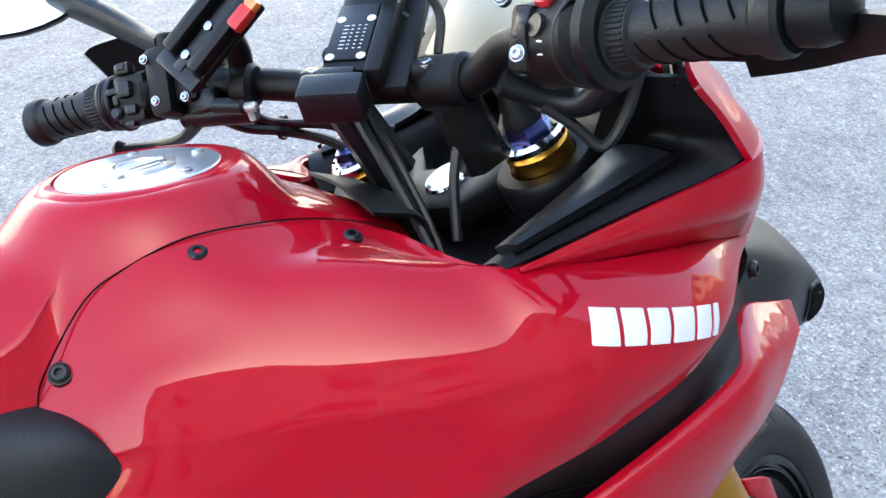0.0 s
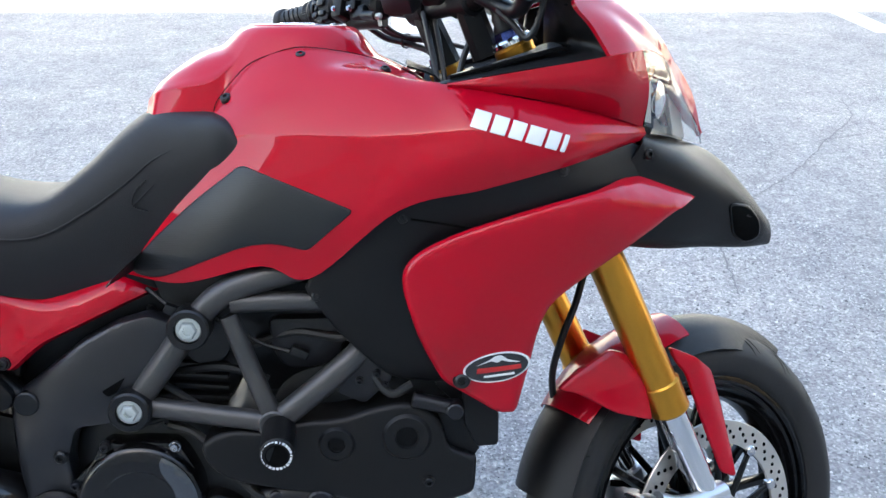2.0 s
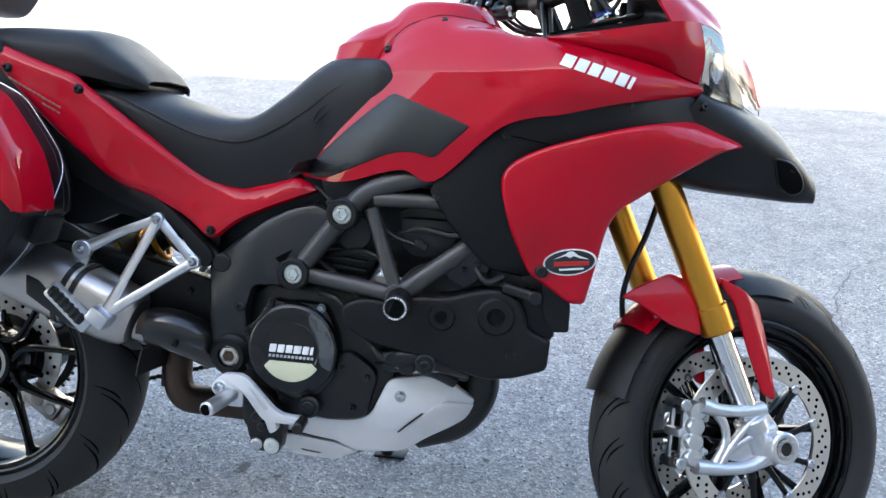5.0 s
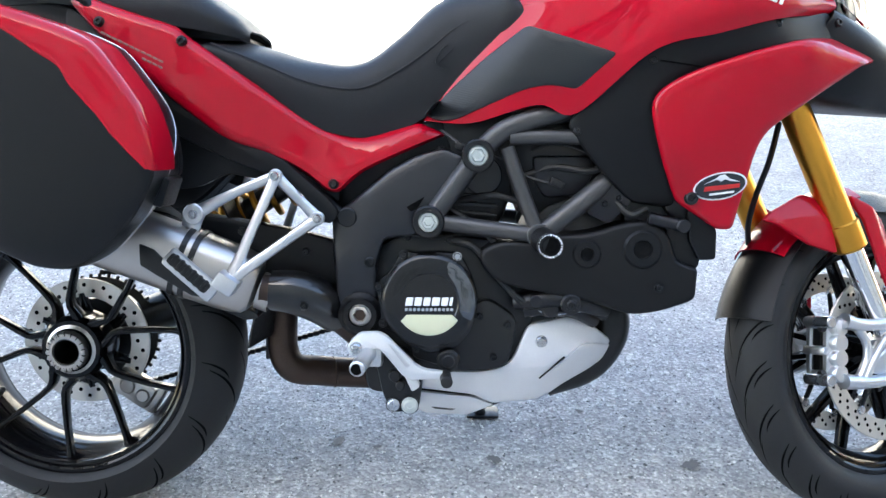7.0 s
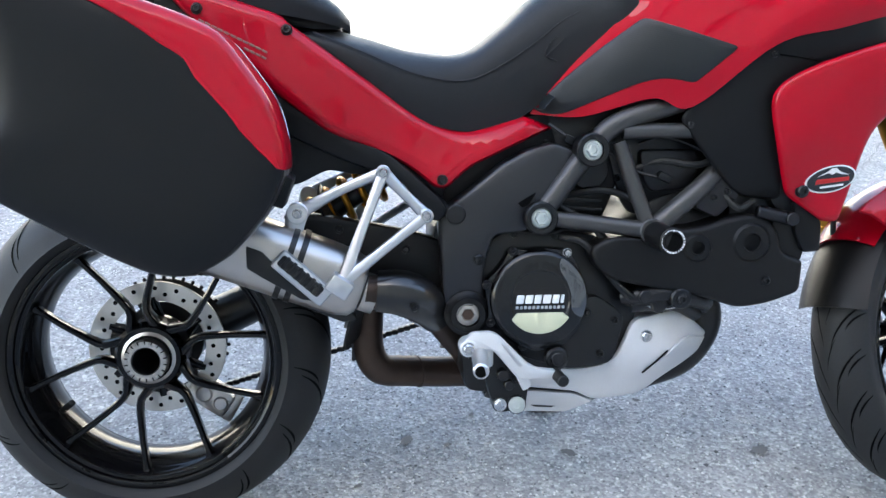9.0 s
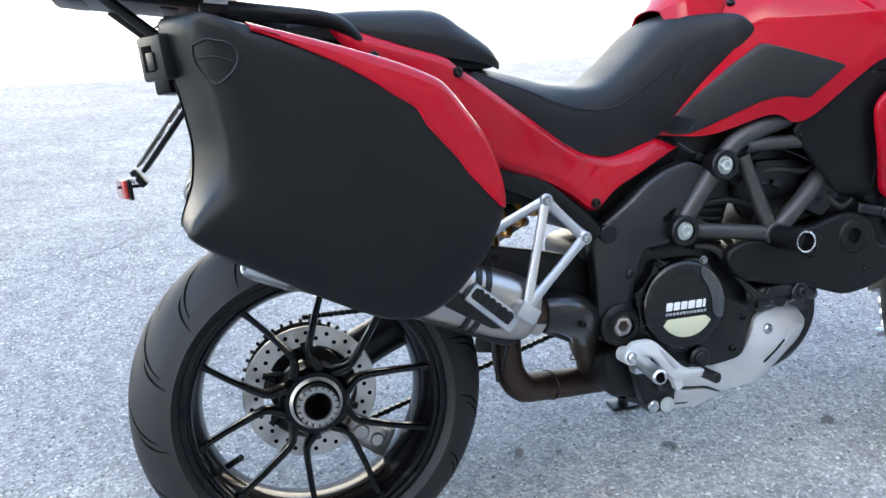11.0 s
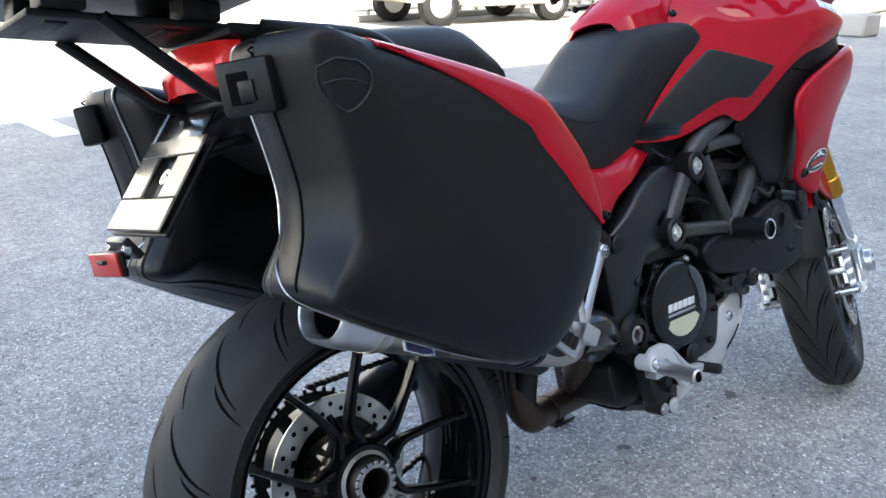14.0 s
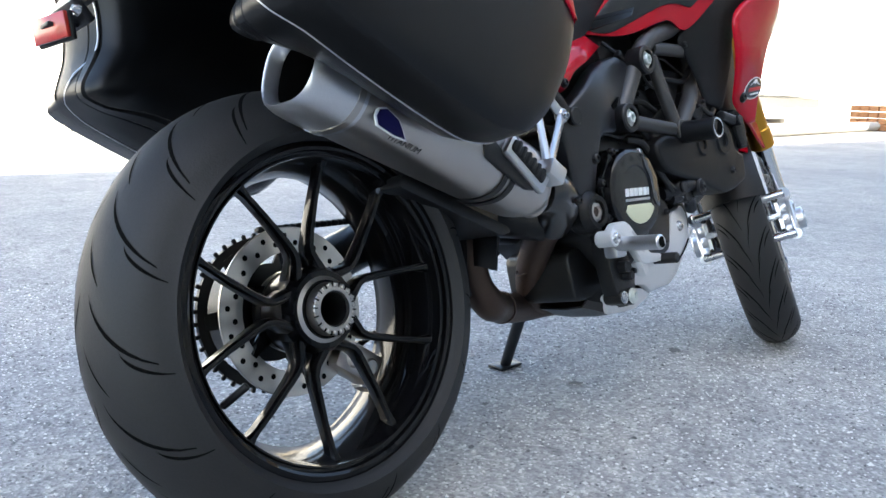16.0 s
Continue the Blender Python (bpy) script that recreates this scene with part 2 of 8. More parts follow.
def net(stations, nu=6, nv=5, thick=0.004, side=1):
    """A shell over a net of control points: stations along it, each with the same number of points across. side -1 mirrors it."""
    across = [catmull(s, nv) for s in stations]
    rows = [catmull([a[k] for a in across], nu) for k in range(len(across[0]))]
    bm, _ = grid_bm([[(p[0], p[1] * side, p[2]) for p in row] for row in rows])
    bmesh.ops.remove_doubles(bm, verts=bm.verts, dist=0.0004)
    bm.normal_update()
    if sum(f.normal.dot(Vector((0, side * -1, 0.35))) * f.calc_area() for f in bm.faces) < 0:
        bmesh.ops.reverse_faces(bm, faces=bm.faces)
    if thick:
        bm.normal_update()
        shell(bm, thick)
    return bm


def round_poly(pts, rad, n=4):
    """The polygon with rounded corners; a point may carry its own radius as a third number."""
    out = []
    for i, p in enumerate(pts):
        r = p[2] if len(p) > 2 else rad
        p0, p1, p2 = (Vector(pts[j % len(pts)][:2]) for j in (i - 1, i, i + 1))
        a, b = p0 - p1, p2 - p1
        ra, rb = min(r, 0.48 * a.length), min(r, 0.48 * b.length)
        s, e = p1 + a.normalized() * ra, p1 + b.normalized() * rb
        if r <= 0:
            out.append(p1)
            continue
        for k in range(n + 1):
            u = k / n
            out.append(s * (1 - u) ** 2 + p1 * 2 * u * (1 - u) + e * u * u)
    clean = []
    for p in out:
        if not clean or (p - clean[-1]).length > 1e-5:
            clean.append(p)
    if (clean[0] - clean[-1]).length < 1e-5:
        clean.pop()
    return clean


def tps(ctrl):
    """A smooth height y over (x, z) through the control points (x, z, y)."""
    c = np.array(ctrl, float)
    n = len(c)

    def u(r2):
        return np.where(r2 > 1e-12, 0.5 * r2 * np.log(np.maximum(r2, 1e-12)), 0.0)

    k = u(((c[:, None, :2] - c[None, :, :2]) ** 2).sum(-1)) + 1e-5 * np.eye(n)
    q = np.c_[np.ones(n), c[:, :2]]
    s = np.linalg.solve(np.block([[k, q], [q.T, np.zeros((3, 3))]]), np.r_[c[:, 2], 0, 0, 0])
    return lambda x, z: float(u(((c[:, :2] - (x, z)) ** 2).sum(-1)) @ s[:n] + s[n] + s[n + 1] * x + s[n + 2] * z)


def inside(p, poly):
    hit = False
    for a, b in zip(poly, poly[1:] + poly[:1]):
        if (a[1] > p[1]) != (b[1] > p[1]) and p[0] < (b[0] - a[0]) * (p[1] - a[1]) / (b[1] - a[1]) + a[0]:
            hit = not hit
    return hit


def edge_gap(p, poly):
    best = 9.0
    for a, b in zip(poly, poly[1:] + poly[:1]):
        d = b - a
        u = max(0.0, min(1.0, (p - a).dot(d) / max(d.length_squared, 1e-12)))
        best = min(best, (a + d * u - p).length)
    return best


def panel(outline, height, thick=0.004, rad=0.01, edge=0.004, step=0.02, side=1):
    """A curved sheet with an outline in (x, z), lying at y = height(x, z), with rounded edges towards +y. side -1 mirrors it."""
    poly = round_poly(outline, rad)
    area = sum(a.x * b.y - b.x * a.y for a, b in zip(poly, poly[1:] + poly[:1]))
    if area < 0:
        poly.reverse()
    ring = []
    for a, b in zip(poly, poly[1:] + poly[:1]):
        k = max(1, math.ceil((b - a).length / step))
        ring += [a.lerp(b, j / k) for j in range(k)]
    n = len(ring)
    ins = []
    for i in range(n):
        d = (ring[(i + 1) % n] - ring[i - 1]).normalized()
        ins.append(Vector((-d.y, d.x)))
    pts, tie = list(ring), [(i, (i + 1) % n) for i in range(n)]
    for f in (0.3, 1.0):
        for i in range(n):
            q = ring[i] + ins[i] * edge * f
            if inside(q, ring) and edge_gap(q, ring) > edge * f * 0.75:
                pts.append(q)
    lo, hi = Vector((min(p.x for p in ring), min(p.y for p in ring))), Vector((max(p.x for p in ring), max(p.y for p in ring)))
    x = lo.x + step / 2
    odd = 0
    while x < hi.x:
        z = lo.y + (step / 2 if odd % 2 else 0)
        while z < hi.y:
            q = Vector((x, z))
            if inside(q, ring) and edge_gap(q, ring) > edge + step * 0.35:
                pts.append(q)
            z += step
        x += step * 0.87
        odd += 1
    v2, _, faces, *_ = delaunay_2d_cdt(pts, tie, [], 1, 1e-6)
    bm = bmesh.new()
    front, back = [], []
    for p in v2:
        d = min(edge_gap(p, ring), edge)
        drop = edge - math.sqrt(max(0.0, edge * edge - (edge - d) ** 2))
        y = height(p.x, p.y)
        front.append(bm.verts.new((p.x, (y + drop) * side, p.y)))
        back.append(bm.verts.new((p.x, (y + max(thick, edge * 1.05)) * side, p.y)))
    count = {}
    for f in faces:
        bm.faces.new([front[k] for k in f])
        bm.faces.new([back[k] for k in reversed(f)])
        for a, b in zip(f, [*f[1:], f[0]]):
            count[(a, b)] = 1
    for a, b in count:
        if (b, a) not in count:
            bm.faces.new((front[b], front[a], back[a], back[b]))
    return bm


def prism(outline, y0, y1, rad=0.006, bevel=0.003, side=1, seg=2):
    """A block with an outline in (x, z) between two y, with rounded corners and edges."""
    poly = round_poly(outline, rad, 3)
    bm = bmesh.new()
    a = [bm.verts.new((p.x, y0 * side, p.y)) for p in poly]
    b = [bm.verts.new((p.x, y1 * side, p.y)) for p in poly]
    caps = [bm.faces.new(a), bm.faces.new(b[::-1])]
    n = len(poly)
    for i in range(n):
        bm.faces.new((a[i], b[i], b[(i + 1) % n], a[(i + 1) % n]))
    bmesh.ops.recalc_face_normals(bm, faces=bm.faces)
    if bevel:
        bmesh.ops.bevel(bm, geom=[e for f in caps for e in f.edges], offset=bevel, segments=seg, profile=0.5, affect="EDGES", clamp_overlap=True)
    return bm


def frame_of(axis):
    """Two directions square to axis."""
    a = Vector(axis).normalized()
    s = a.cross(Vector((0, 0, 1)))
    s = s.normalized() if s.length > 1e-4 else Vector((1, 0, 0))
    return a, s, a.cross(s)


def lathe(profile, at, axis, n=24, close=False):
    """A body turned round axis through at; the profile is (along, radius). Ends at radius 0 are closed by themselves."""
    a, s, t = frame_of(axis)
    at = Vector(at)
    rows = [[at + a * h + (s * math.cos(2 * math.pi * k / n) + t * math.sin(2 * math.pi * k / n)) * max(r, 1e-5) for k in range(n)] for h, r in profile]
    if close:
        rows.append(rows[0])
    bm, _ = grid_bm(rows, True)
    bmesh.ops.remove_doubles(bm, verts=bm.verts, dist=2e-5)
    bmesh.ops.recalc_face_normals(bm, faces=bm.faces)
    return bm


def rod(p0, p1, r, n=16, bevel=0.002, r1=None):
    """A round bar from p0 to p1 with broken edges."""
    p0, p1 = Vector(p0), Vector(p1)
    h, r1 = (p1 - p0).length, r if r1 is None else r1
    b = min(bevel, r * 0.4, r1 * 0.4, h * 0.3)
    return lathe([(0, 0), (0, r - b), (b, r), (h - b, r1), (h, r1 - b), (h, 0)], p0, p1 - p0, n)


def sweep(pts, r, n=10, per=6, flat=1.0, up=(0, 0, 1)):
    """A round bar along a smooth curve through pts; r may be a list, one to a point. flat squeezes it along up."""
    path = catmull(pts, per)
    rs = catmull([(v,) for v in r], per) if isinstance(r, (list, tuple)) else [(r,)] * len(path)
    rows, side = [], None
    for i, p in enumerate(path):
        d = Vector(path[min(i + 1, len(path) - 1)] - path[max(i - 1, 0)]).normalized()
        if side is None:
            side = d.cross(Vector(up))
            side = side.normalized() if side.length > 1e-3 else d.cross(Vector((0, 1, 0))).normalized()
        side = (side - d * side.dot(d)).normalized()
        t = d.cross(side)
        w = float(rs[i][0])
        rows.append([Vector(p) + (side * math.cos(2 * math.pi * k / n) + t * math.sin(2 * math.pi * k / n) * flat) * w for k in range(n)])
    bm, vs = grid_bm(rows, True)
    bm.faces.new(vs[0][::-1])
    bm.faces.new(vs[-1])
    bmesh.ops.recalc_face_normals(bm, faces=bm.faces)
    return bm


def block(size, m=Matrix(), bevel=0.003, seg=2):
    """A box with broken edges, placed by m."""
    bm = bmesh.new()
    bmesh.ops.create_cube(bm, size=1, matrix=Matrix.Diagonal((*size, 1)))
    if bevel:
        bmesh.ops.bevel(bm, geom=bm.edges[:], offset=bevel, segments=seg, profile=0.5, affect="EDGES", clamp_overlap=True)
    bm.transform(m)
    return bm


def joined(*bms):
    """All in one bmesh."""
    out = bmesh.new()
    for b in bms:
        me = bpy.data.meshes.new("piece")
        b.to_mesh(me)
        b.free()
        out.from_mesh(me)
        bpy.data.meshes.remove(me)
    return out


def mesh_of(name, bm, mat, xf=None, sharp=38, clean=True):
    if xf is not None:
        bm.transform(xf)
    if clean:
        bmesh.ops.recalc_face_normals(bm, faces=bm.faces)
    me = bpy.data.meshes.new(name)
    bm.to_mesh(me)
    bm.free()
    me.materials.append(mat)
    me.polygons.foreach_set("use_smooth", [True] * len(me.polygons))
    me.set_sharp_from_angle(angle=radians(sharp))
    return me


def part(name, bm, mat, parent, label="", xf=None, sharp=38):
    """One mesh object under a thing or under a part."""
    ob = new(name, mesh_of(name, bm, mat, xf, sharp))
    ob.parent = parent
    return tagged(ob, label)


def thing(name, bm, mat, label, category, m=None, kind="", group="", sharp=38):
    """One mesh object of its own."""
    ob = new(name, mesh_of(name, bm, mat, None, sharp))
    if m is not None:
        ob.matrix_world = m
    return tagged(ob, label, category, group, kind)


def base(name, label, category, m, group=""):
    ob = new(name)
    ob.matrix_world = m
    return tagged(ob, label, category, group)


def bolt(name, at, axis, r, mat, parent, label="", h=0.006, xf=None, socket=True):
    """A round-headed bolt with a hexagon socket and a washer; axis points out of the surface."""
    a = Vector(axis).normalized()
    head = lathe([(-0.004, 0), (-0.004, r * 1.25), (0.0, r * 1.25), (0.0012, r * 1.2), (0.0012, r), (h * 0.6, r), (h, r * 0.75), (h, r * 0.45), (h * 0.35, r * 0.42), (h * 0.35, 0)] if socket else
                 [(-0.004, 0), (-0.004, r * 1.25), (0.001, r * 1.25), (0.0015, r), (h * 0.7, r), (h, r * 0.85), (h, 0)], at, a, 14)
    return part(name, head, mat, parent, label, xf)


# ---- ground, road marks and the far side ----
from mathutils.geometry import delaunay_2d_cdt
from mathutils.bvhtree import BVHTree


def sheet(x0, x1, y0, y1, z, nx=1, ny=1):
    bm = bmesh.new()
    rows = [[(x0 + (x1 - x0) * i / nx, y0 + (y1 - y0) * j / ny, z) for i in range(nx + 1)] for j in range(ny + 1)]
    bm.free()
    return grid_bm(rows)[0]


ground = thing("ground", sheet(-300, 300, -300, 300, 0, 4, 4), asphalt, "light grey worn asphalt of a yard, strewn with pale aggregate", "asphalt", kind="structure")

# ---- the motorcycle: its own axes are x ahead, y to its left, z up, leaning on the side stand ----
LEAN_ON_STAND = pose(0, 0, 0.001, -12.5, 0, 0)
bike = base("motorcycle", "red touring motorcycle with gold fork, leaning on its side stand", "motorcycle", LEAN_ON_STAND)
RAKE = radians(24.5)
AXIS = Vector((-math.sin(RAKE), 0, math.cos(RAKE)))
FRONT = Vector((math.cos(RAKE), 0, math.sin(RAKE)))
FOOT = Vector((1.64, 0, 0))
STEER = Matrix.Translation((-0.014, 0.006, 0.001)) @ Matrix.Translation(FOOT) @ Matrix.Rotation(radians(25.5), 4, AXIS) @ Matrix.Translation(-FOOT)


def fork_at(s, e=0.0, y=0.0):
    """A point s up the steering axis, e ahead of it and y to the left, wheel straight."""
    return FOOT + AXIS * s + FRONT * e + Vector((0, y, 0))


def wheel(name, at, r_tyre, w_tyre, r_rim, w_rim, xf, spokes, label, crown):
    """Rim with hub as one mesh, tyre, tread grooves under it. at: the axle's middle; the axle lies along y."""
    at = Vector(at)
    h = w_rim / 2
    lip = [(-h, r_rim + 0.010), (-h - 0.003, r_rim + 0.005), (-h - 0.0035, r_rim - 0.001), (-h - 0.001, r_rim - 0.005), (-h + 0.006, r_rim - 0.0065), (-h + 0.007, r_rim - 0.010), (-h + 0.004, r_rim - 0.0115), (-h + 0.005, r_rim - 0.0140), (-h + 0.016, r_rim - 0.016), (-h + 0.022, r_rim - 0.0195), (-h * 0.35, r_rim - 0.030)]
    rim = lathe(lip + [(0, r_rim - 0.034)] + [(-y, r) for y, r in lip[::-1]], at, (0, 1, 0), 96, True)
    hub, *arms = spokes(at)
    body = part(name, joined(rim, hub), wheel_black, bike, label, xf, 30)
    for arm in arms:
        part("spoke", arm, wheel_black, body, "", xf, 30)
    n = 28
    hw, rho = w_tyre / 2, crown
    prof = []
    bead = r_rim + 0.008
    side_h = r_tyre - rho * (1 - math.cos(math.asin(min(0.98, hw * 0.97 / rho))))
    for y, r in ((-h - 0.004, bead), (-hw * 0.93, bead + (side_h - bead) * 0.35), (-hw, bead + (side_h - bead) * 0.75)):
        prof.append((y, r))
    for k in range(n + 1):
        u = -1 + 2 * k / n
        y = hw * 0.97 * u
        prof.append((y, r_tyre - rho + math.sqrt(rho * rho - y * y)))
    for y, r in ((hw, bead + (side_h - bead) * 0.75), (hw * 0.93, bead + (side_h - bead) * 0.35), (h + 0.004, bead)):
        prof.append((y, r))
    prof += [(h - 0.01, bead - 0.004), (-h + 0.01, bead - 0.004)]
    tyre = part("tyre", lathe([(y, r) for y, r in prof], at, (0, 1, 0), 120, True), rubber, body, "black road tyre with slanted tread grooves", xf, 50)

    def surf(y, ang, lift):
        r = r_tyre - rho + math.sqrt(max(1e-6, rho * rho - y * y)) + lift
        return at + Vector((math.cos(ang) * r, y, math.sin(ang) * r))

    # flat strips laid on the rubber, their near-black in place of groove shade
    gb = bmesh.new()
    count, way = (15, -1) if w_tyre > 0.15 else (22, 1)
    for side in (-1, 1):
        for k in range(count):
            for u0, u1, da, wid, shift in ((0.18, 0.88, 0.30, 0.0080, 0.0), (0.03, 0.32, 0.20, 0.0065, 0.45), (0.58, 0.95, 0.13, 0.0060, 0.55)):
                a0 = 2 * math.pi * (k + shift + (0.5 if side > 0 else 0)) / count
                left, right = [], []
                for j in range(11):
                    f = j / 10
                    y = side * hw * (u0 + (u1 - u0) * f ** 1.5)
                    ang = a0 - way * da * f
                    wdt = wid * math.sin(math.pi * min(0.96, max(0.05, f))) ** 0.6 / r_tyre
                    left.append(gb.verts.new(surf(y, ang - wdt / 2, 0.0006)))
                    right.append(gb.verts.new(surf(y, ang + wdt / 2, 0.0006)))
                for j in range(10):
                    gb.faces.new((left[j], left[j + 1], right[j + 1], right[j]))
    part("tread_groove", gb, groove, tyre, "", xf)
    return body


def beam(p0, p1, w0, w1, d0, d1):
    """A tapering bar with a rounded oblong section: w in the wheel's plane, d along the axle."""
    p0, p1 = Vector(p0), Vector(p1)
    a = (p1 - p0).normalized()
    s = a.cross(Vector((0, 1, 0))).normalized()
    rows = []
    for f in (0, 0.25, 0.5, 0.75, 1):
        c, w, d = p0.lerp(p1, f), w0 + (w1 - w0) * f, d0 + (d1 - d0) * f
        rows.append([c + s * (w / 2 * x) + Vector((0, d / 2 * y, 0)) for x, y in ((-1, -0.5), (-0.6, -1), (0.6, -1), (1, -0.5), (1, 0.5), (0.6, 1), (-0.6, 1), (-1, 0.5))])
    bm, vs = grid_bm(rows, True)
    bm.faces.new(vs[0][::-1])
    bm.faces.new(vs[-1])
    return bm


def bent_beam(stations):
    """A bar through several stations (point, width in the wheel's plane, depth along the axle), with a ridge along its outer face."""
    pts = [Vector(p) for p, w, d in stations]
    rows = []
    for i, (p, w, d) in enumerate(stations):
        a = (pts[min(i + 1, len(pts) - 1)] - pts[max(i - 1, 0)]).normalized()
        s = a.cross(Vector((0, 1, 0))).normalized()
        rows.append([pts[i] + s * (w / 2 * x) + Vector((0, d / 2 * y, 0)) for x, y in ((-1, -0.55), (-0.55, -0.95), (0, -1), (0.55, -0.95), (1, -0.55), (0.9, 0.7), (0.5, 1), (-0.5, 1), (-0.9, 0.7))])
    bm, vs = grid_bm(rows, True)
    bm.faces.new(vs[0][::-1])
    bm.faces.new(vs[-1])
    return bm


def polar(at, r, deg, y):
    return Vector(at) + Vector((r * math.cos(radians(deg)), y, r * math.sin(radians(deg))))


def brake_disc(at, y, r0, r1, thick, holes, rows, xf, parent, name="brake_disc", label="drilled steel brake disc", bore=0.0036, slots=0):
    """A flat ring with rows of drilled holes shown as near-black studs, their shade in the colour, and slots."""
    c = Vector(at) + Vector((0, y, 0))
    ring = part(name, lathe([(-thick / 2, r0), (-thick / 2, r1 - 0.001), (-thick / 2 + 0.001, r1), (thick / 2 - 0.001, r1), (thick / 2, r1 - 0.001), (thick / 2, r0)], c, (0, 1, 0), 72, True), disc_steel, parent, label, xf)
    hb = []
    for k in range(holes):
        for j in range(rows):
            deg = 360 / holes * (k + j / rows)
            r = r0 + (r1 - r0) * (0.2 + 0.6 * (j + 0.5) / rows)
            p = polar(c, r, deg, 0)
            hb.append(rod(p - Vector((0, thick * 0.56, 0)), p + Vector((0, thick * 0.56, 0)), bore, 8, 0.0001))
    for k in range(slots):
        hb.append(beam(polar(c, r0 + 0.004, 360 / slots * k + 7, 0), polar(c, r1 - 0.006, 360 / slots * k + 9, 0), 0.0042, 0.0042, thick * 1.12, thick * 1.12))
    part("disc_hole", joined(*hb), groove, ring, "", xf)
    return ring


# rear wheel: five pairs of slanted spokes round a large hollow axle
REAR = (-0.010, 0.004, 0.319)


def rear_spokes(at):
    out = [lathe([(-0.060, 0.034), (-0.060, 0.056), (-0.045, 0.064), (0.03, 0.060), (0.05, 0.05), (0.05, 0.034)], at, (0, 1, 0), 40, True)]
    for k in range(5):
        d = 72 * k - 6
        for s in (-1, 1):
            out.append(bent_beam([(polar(at, r, d + s * g, y), w, deep) for r, g, y, w, deep in ((0.046, 7, -0.030, 0.024, 0.050), (0.060, 15, -0.034, 0.0185, 0.044), (0.072, 22, -0.038, 0.0150, 0.036), (0.082, 26, -0.040, 0.0138, 0.032), (0.094, 26.5, -0.041, 0.0130, 0.029), (0.112, 24.2, -0.043, 0.0122, 0.026), (0.160, 19.4, -0.047, 0.0108, 0.023), (0.196, 16.8, -0.050, 0.0104, 0.022), (0.206, 16.2, -0.0505, 0.0125, 0.024), (0.214, 15.8, -0.051, 0.018, 0.028))]))
    return out


rear_wheel = wheel("rear_wheel", REAR, 0.324, 0.196, 0.231, 0.164, None, rear_spokes, "gloss black cast rear wheel with five double spokes", 0.100)
part("axle_nut", joined(lathe([(-0.084, 0.026), (-0.084, 0.036), (-0.081, 0.038), (-0.066, 0.038), (-0.060, 0.048), (-0.056, 0.048), (-0.056, 0.026)], REAR, (0, 1, 0), 40, True),
     *[block((0.007, 0.006, 0.004), Matrix.Translation(polar(REAR, 0.034, 20 * k, -0.083)) @ Matrix.Rotation(-radians(20 * k), 4, "Y"), 0.0008, 1) for k in range(18)]), titanium, rear_wheel, "large grey castellated axle nut")
part("nut_slot", joined(*[block((0.0060, 0.003, 0.0020), Matrix.Translation(polar(REAR, 0.0345, 20 * k + 10, -0.0835)) @ Matrix.Rotation(-radians(20 * k + 10), 4, "Y"), 0) for k in range(18)], lathe([(-0.0672, 0.0385), (-0.0672, 0.0415), (-0.062, 0.0425), (-0.062, 0.0385)], REAR, (0, 1, 0), 40, True)), groove, rear_wheel)
part("axle_tube", lathe([(0.05, 0.0), (0.05, 0.024), (-0.08, 0.024), (-0.08, 0.0265), (0.06, 0.0265)], REAR, (0, 1, 0), 32), engine_black, rear_wheel)
part("tyre_valve", rod(polar(REAR, 0.196, 212, -0.03), polar(REAR, 0.160, 210, -0.055), 0.006, 10), engine_black, rear_wheel)
brake_disc(REAR, 0.016, 0.089, 0.1260, 0.005, 18, 2, None, rear_wheel, bore=0.0044)
rear_carrier = part("disc_carrier", lathe([(0.010, 0.030), (0.010, 0.062), (0.022, 0.062), (0.022, 0.030)], REAR, (0, 1, 0), 36, True), wheel_black, rear_wheel, "black brake disc carrier")
for k in range(6):
    part("carrier_arm", beam(polar(REAR, 0.040, 60 * k + 20, 0.016), polar(REAR, 0.096, 60 * k + 34, 0.016), 0.030, 0.016, 0.006, 0.006), wheel_black, rear_carrier)
sprocket_teeth = [block((0.010, 0.007, 0.007), Matrix.Translation(polar(REAR, 0.119, 9 * k, 0.092)) @ Matrix.Rotation(-radians(9 * k), 4, "Y"), 0.002, 1) for k in range(40)]
part("sprocket", joined(lathe([(0.089, 0.100), (0.089, 0.117), (0.096, 0.117), (0.096, 0.100)], REAR, (0, 1, 0), 60, True), *[beam(polar(REAR, 0.03, 60 * k, 0.092), polar(REAR, 0.105, 60 * k, 0.092), 0.03, 0.025, 0.008, 0.008) for k in range(6)], *sprocket_teeth), engine_black, rear_wheel, "black toothed rear sprocket")
for top, z0 in ((1, 0.446), (-1, 0.188)):
    chain = []
    for k in range(46):
        f = k / 46
        p = Vector((0.0 + 0.56 * f, 0.092, z0 + (0.40 + top * 0.045 - z0) * f))
        chain.append(block((0.0145, 0.012 if k % 2 else 0.016, 0.010), Matrix.Translation(p) @ Matrix.Rotation(0.1 * top, 4, "Y"), 0.003, 1))
    part("chain_run", joined(*chain), engine_black, bike, "oily drive chain")

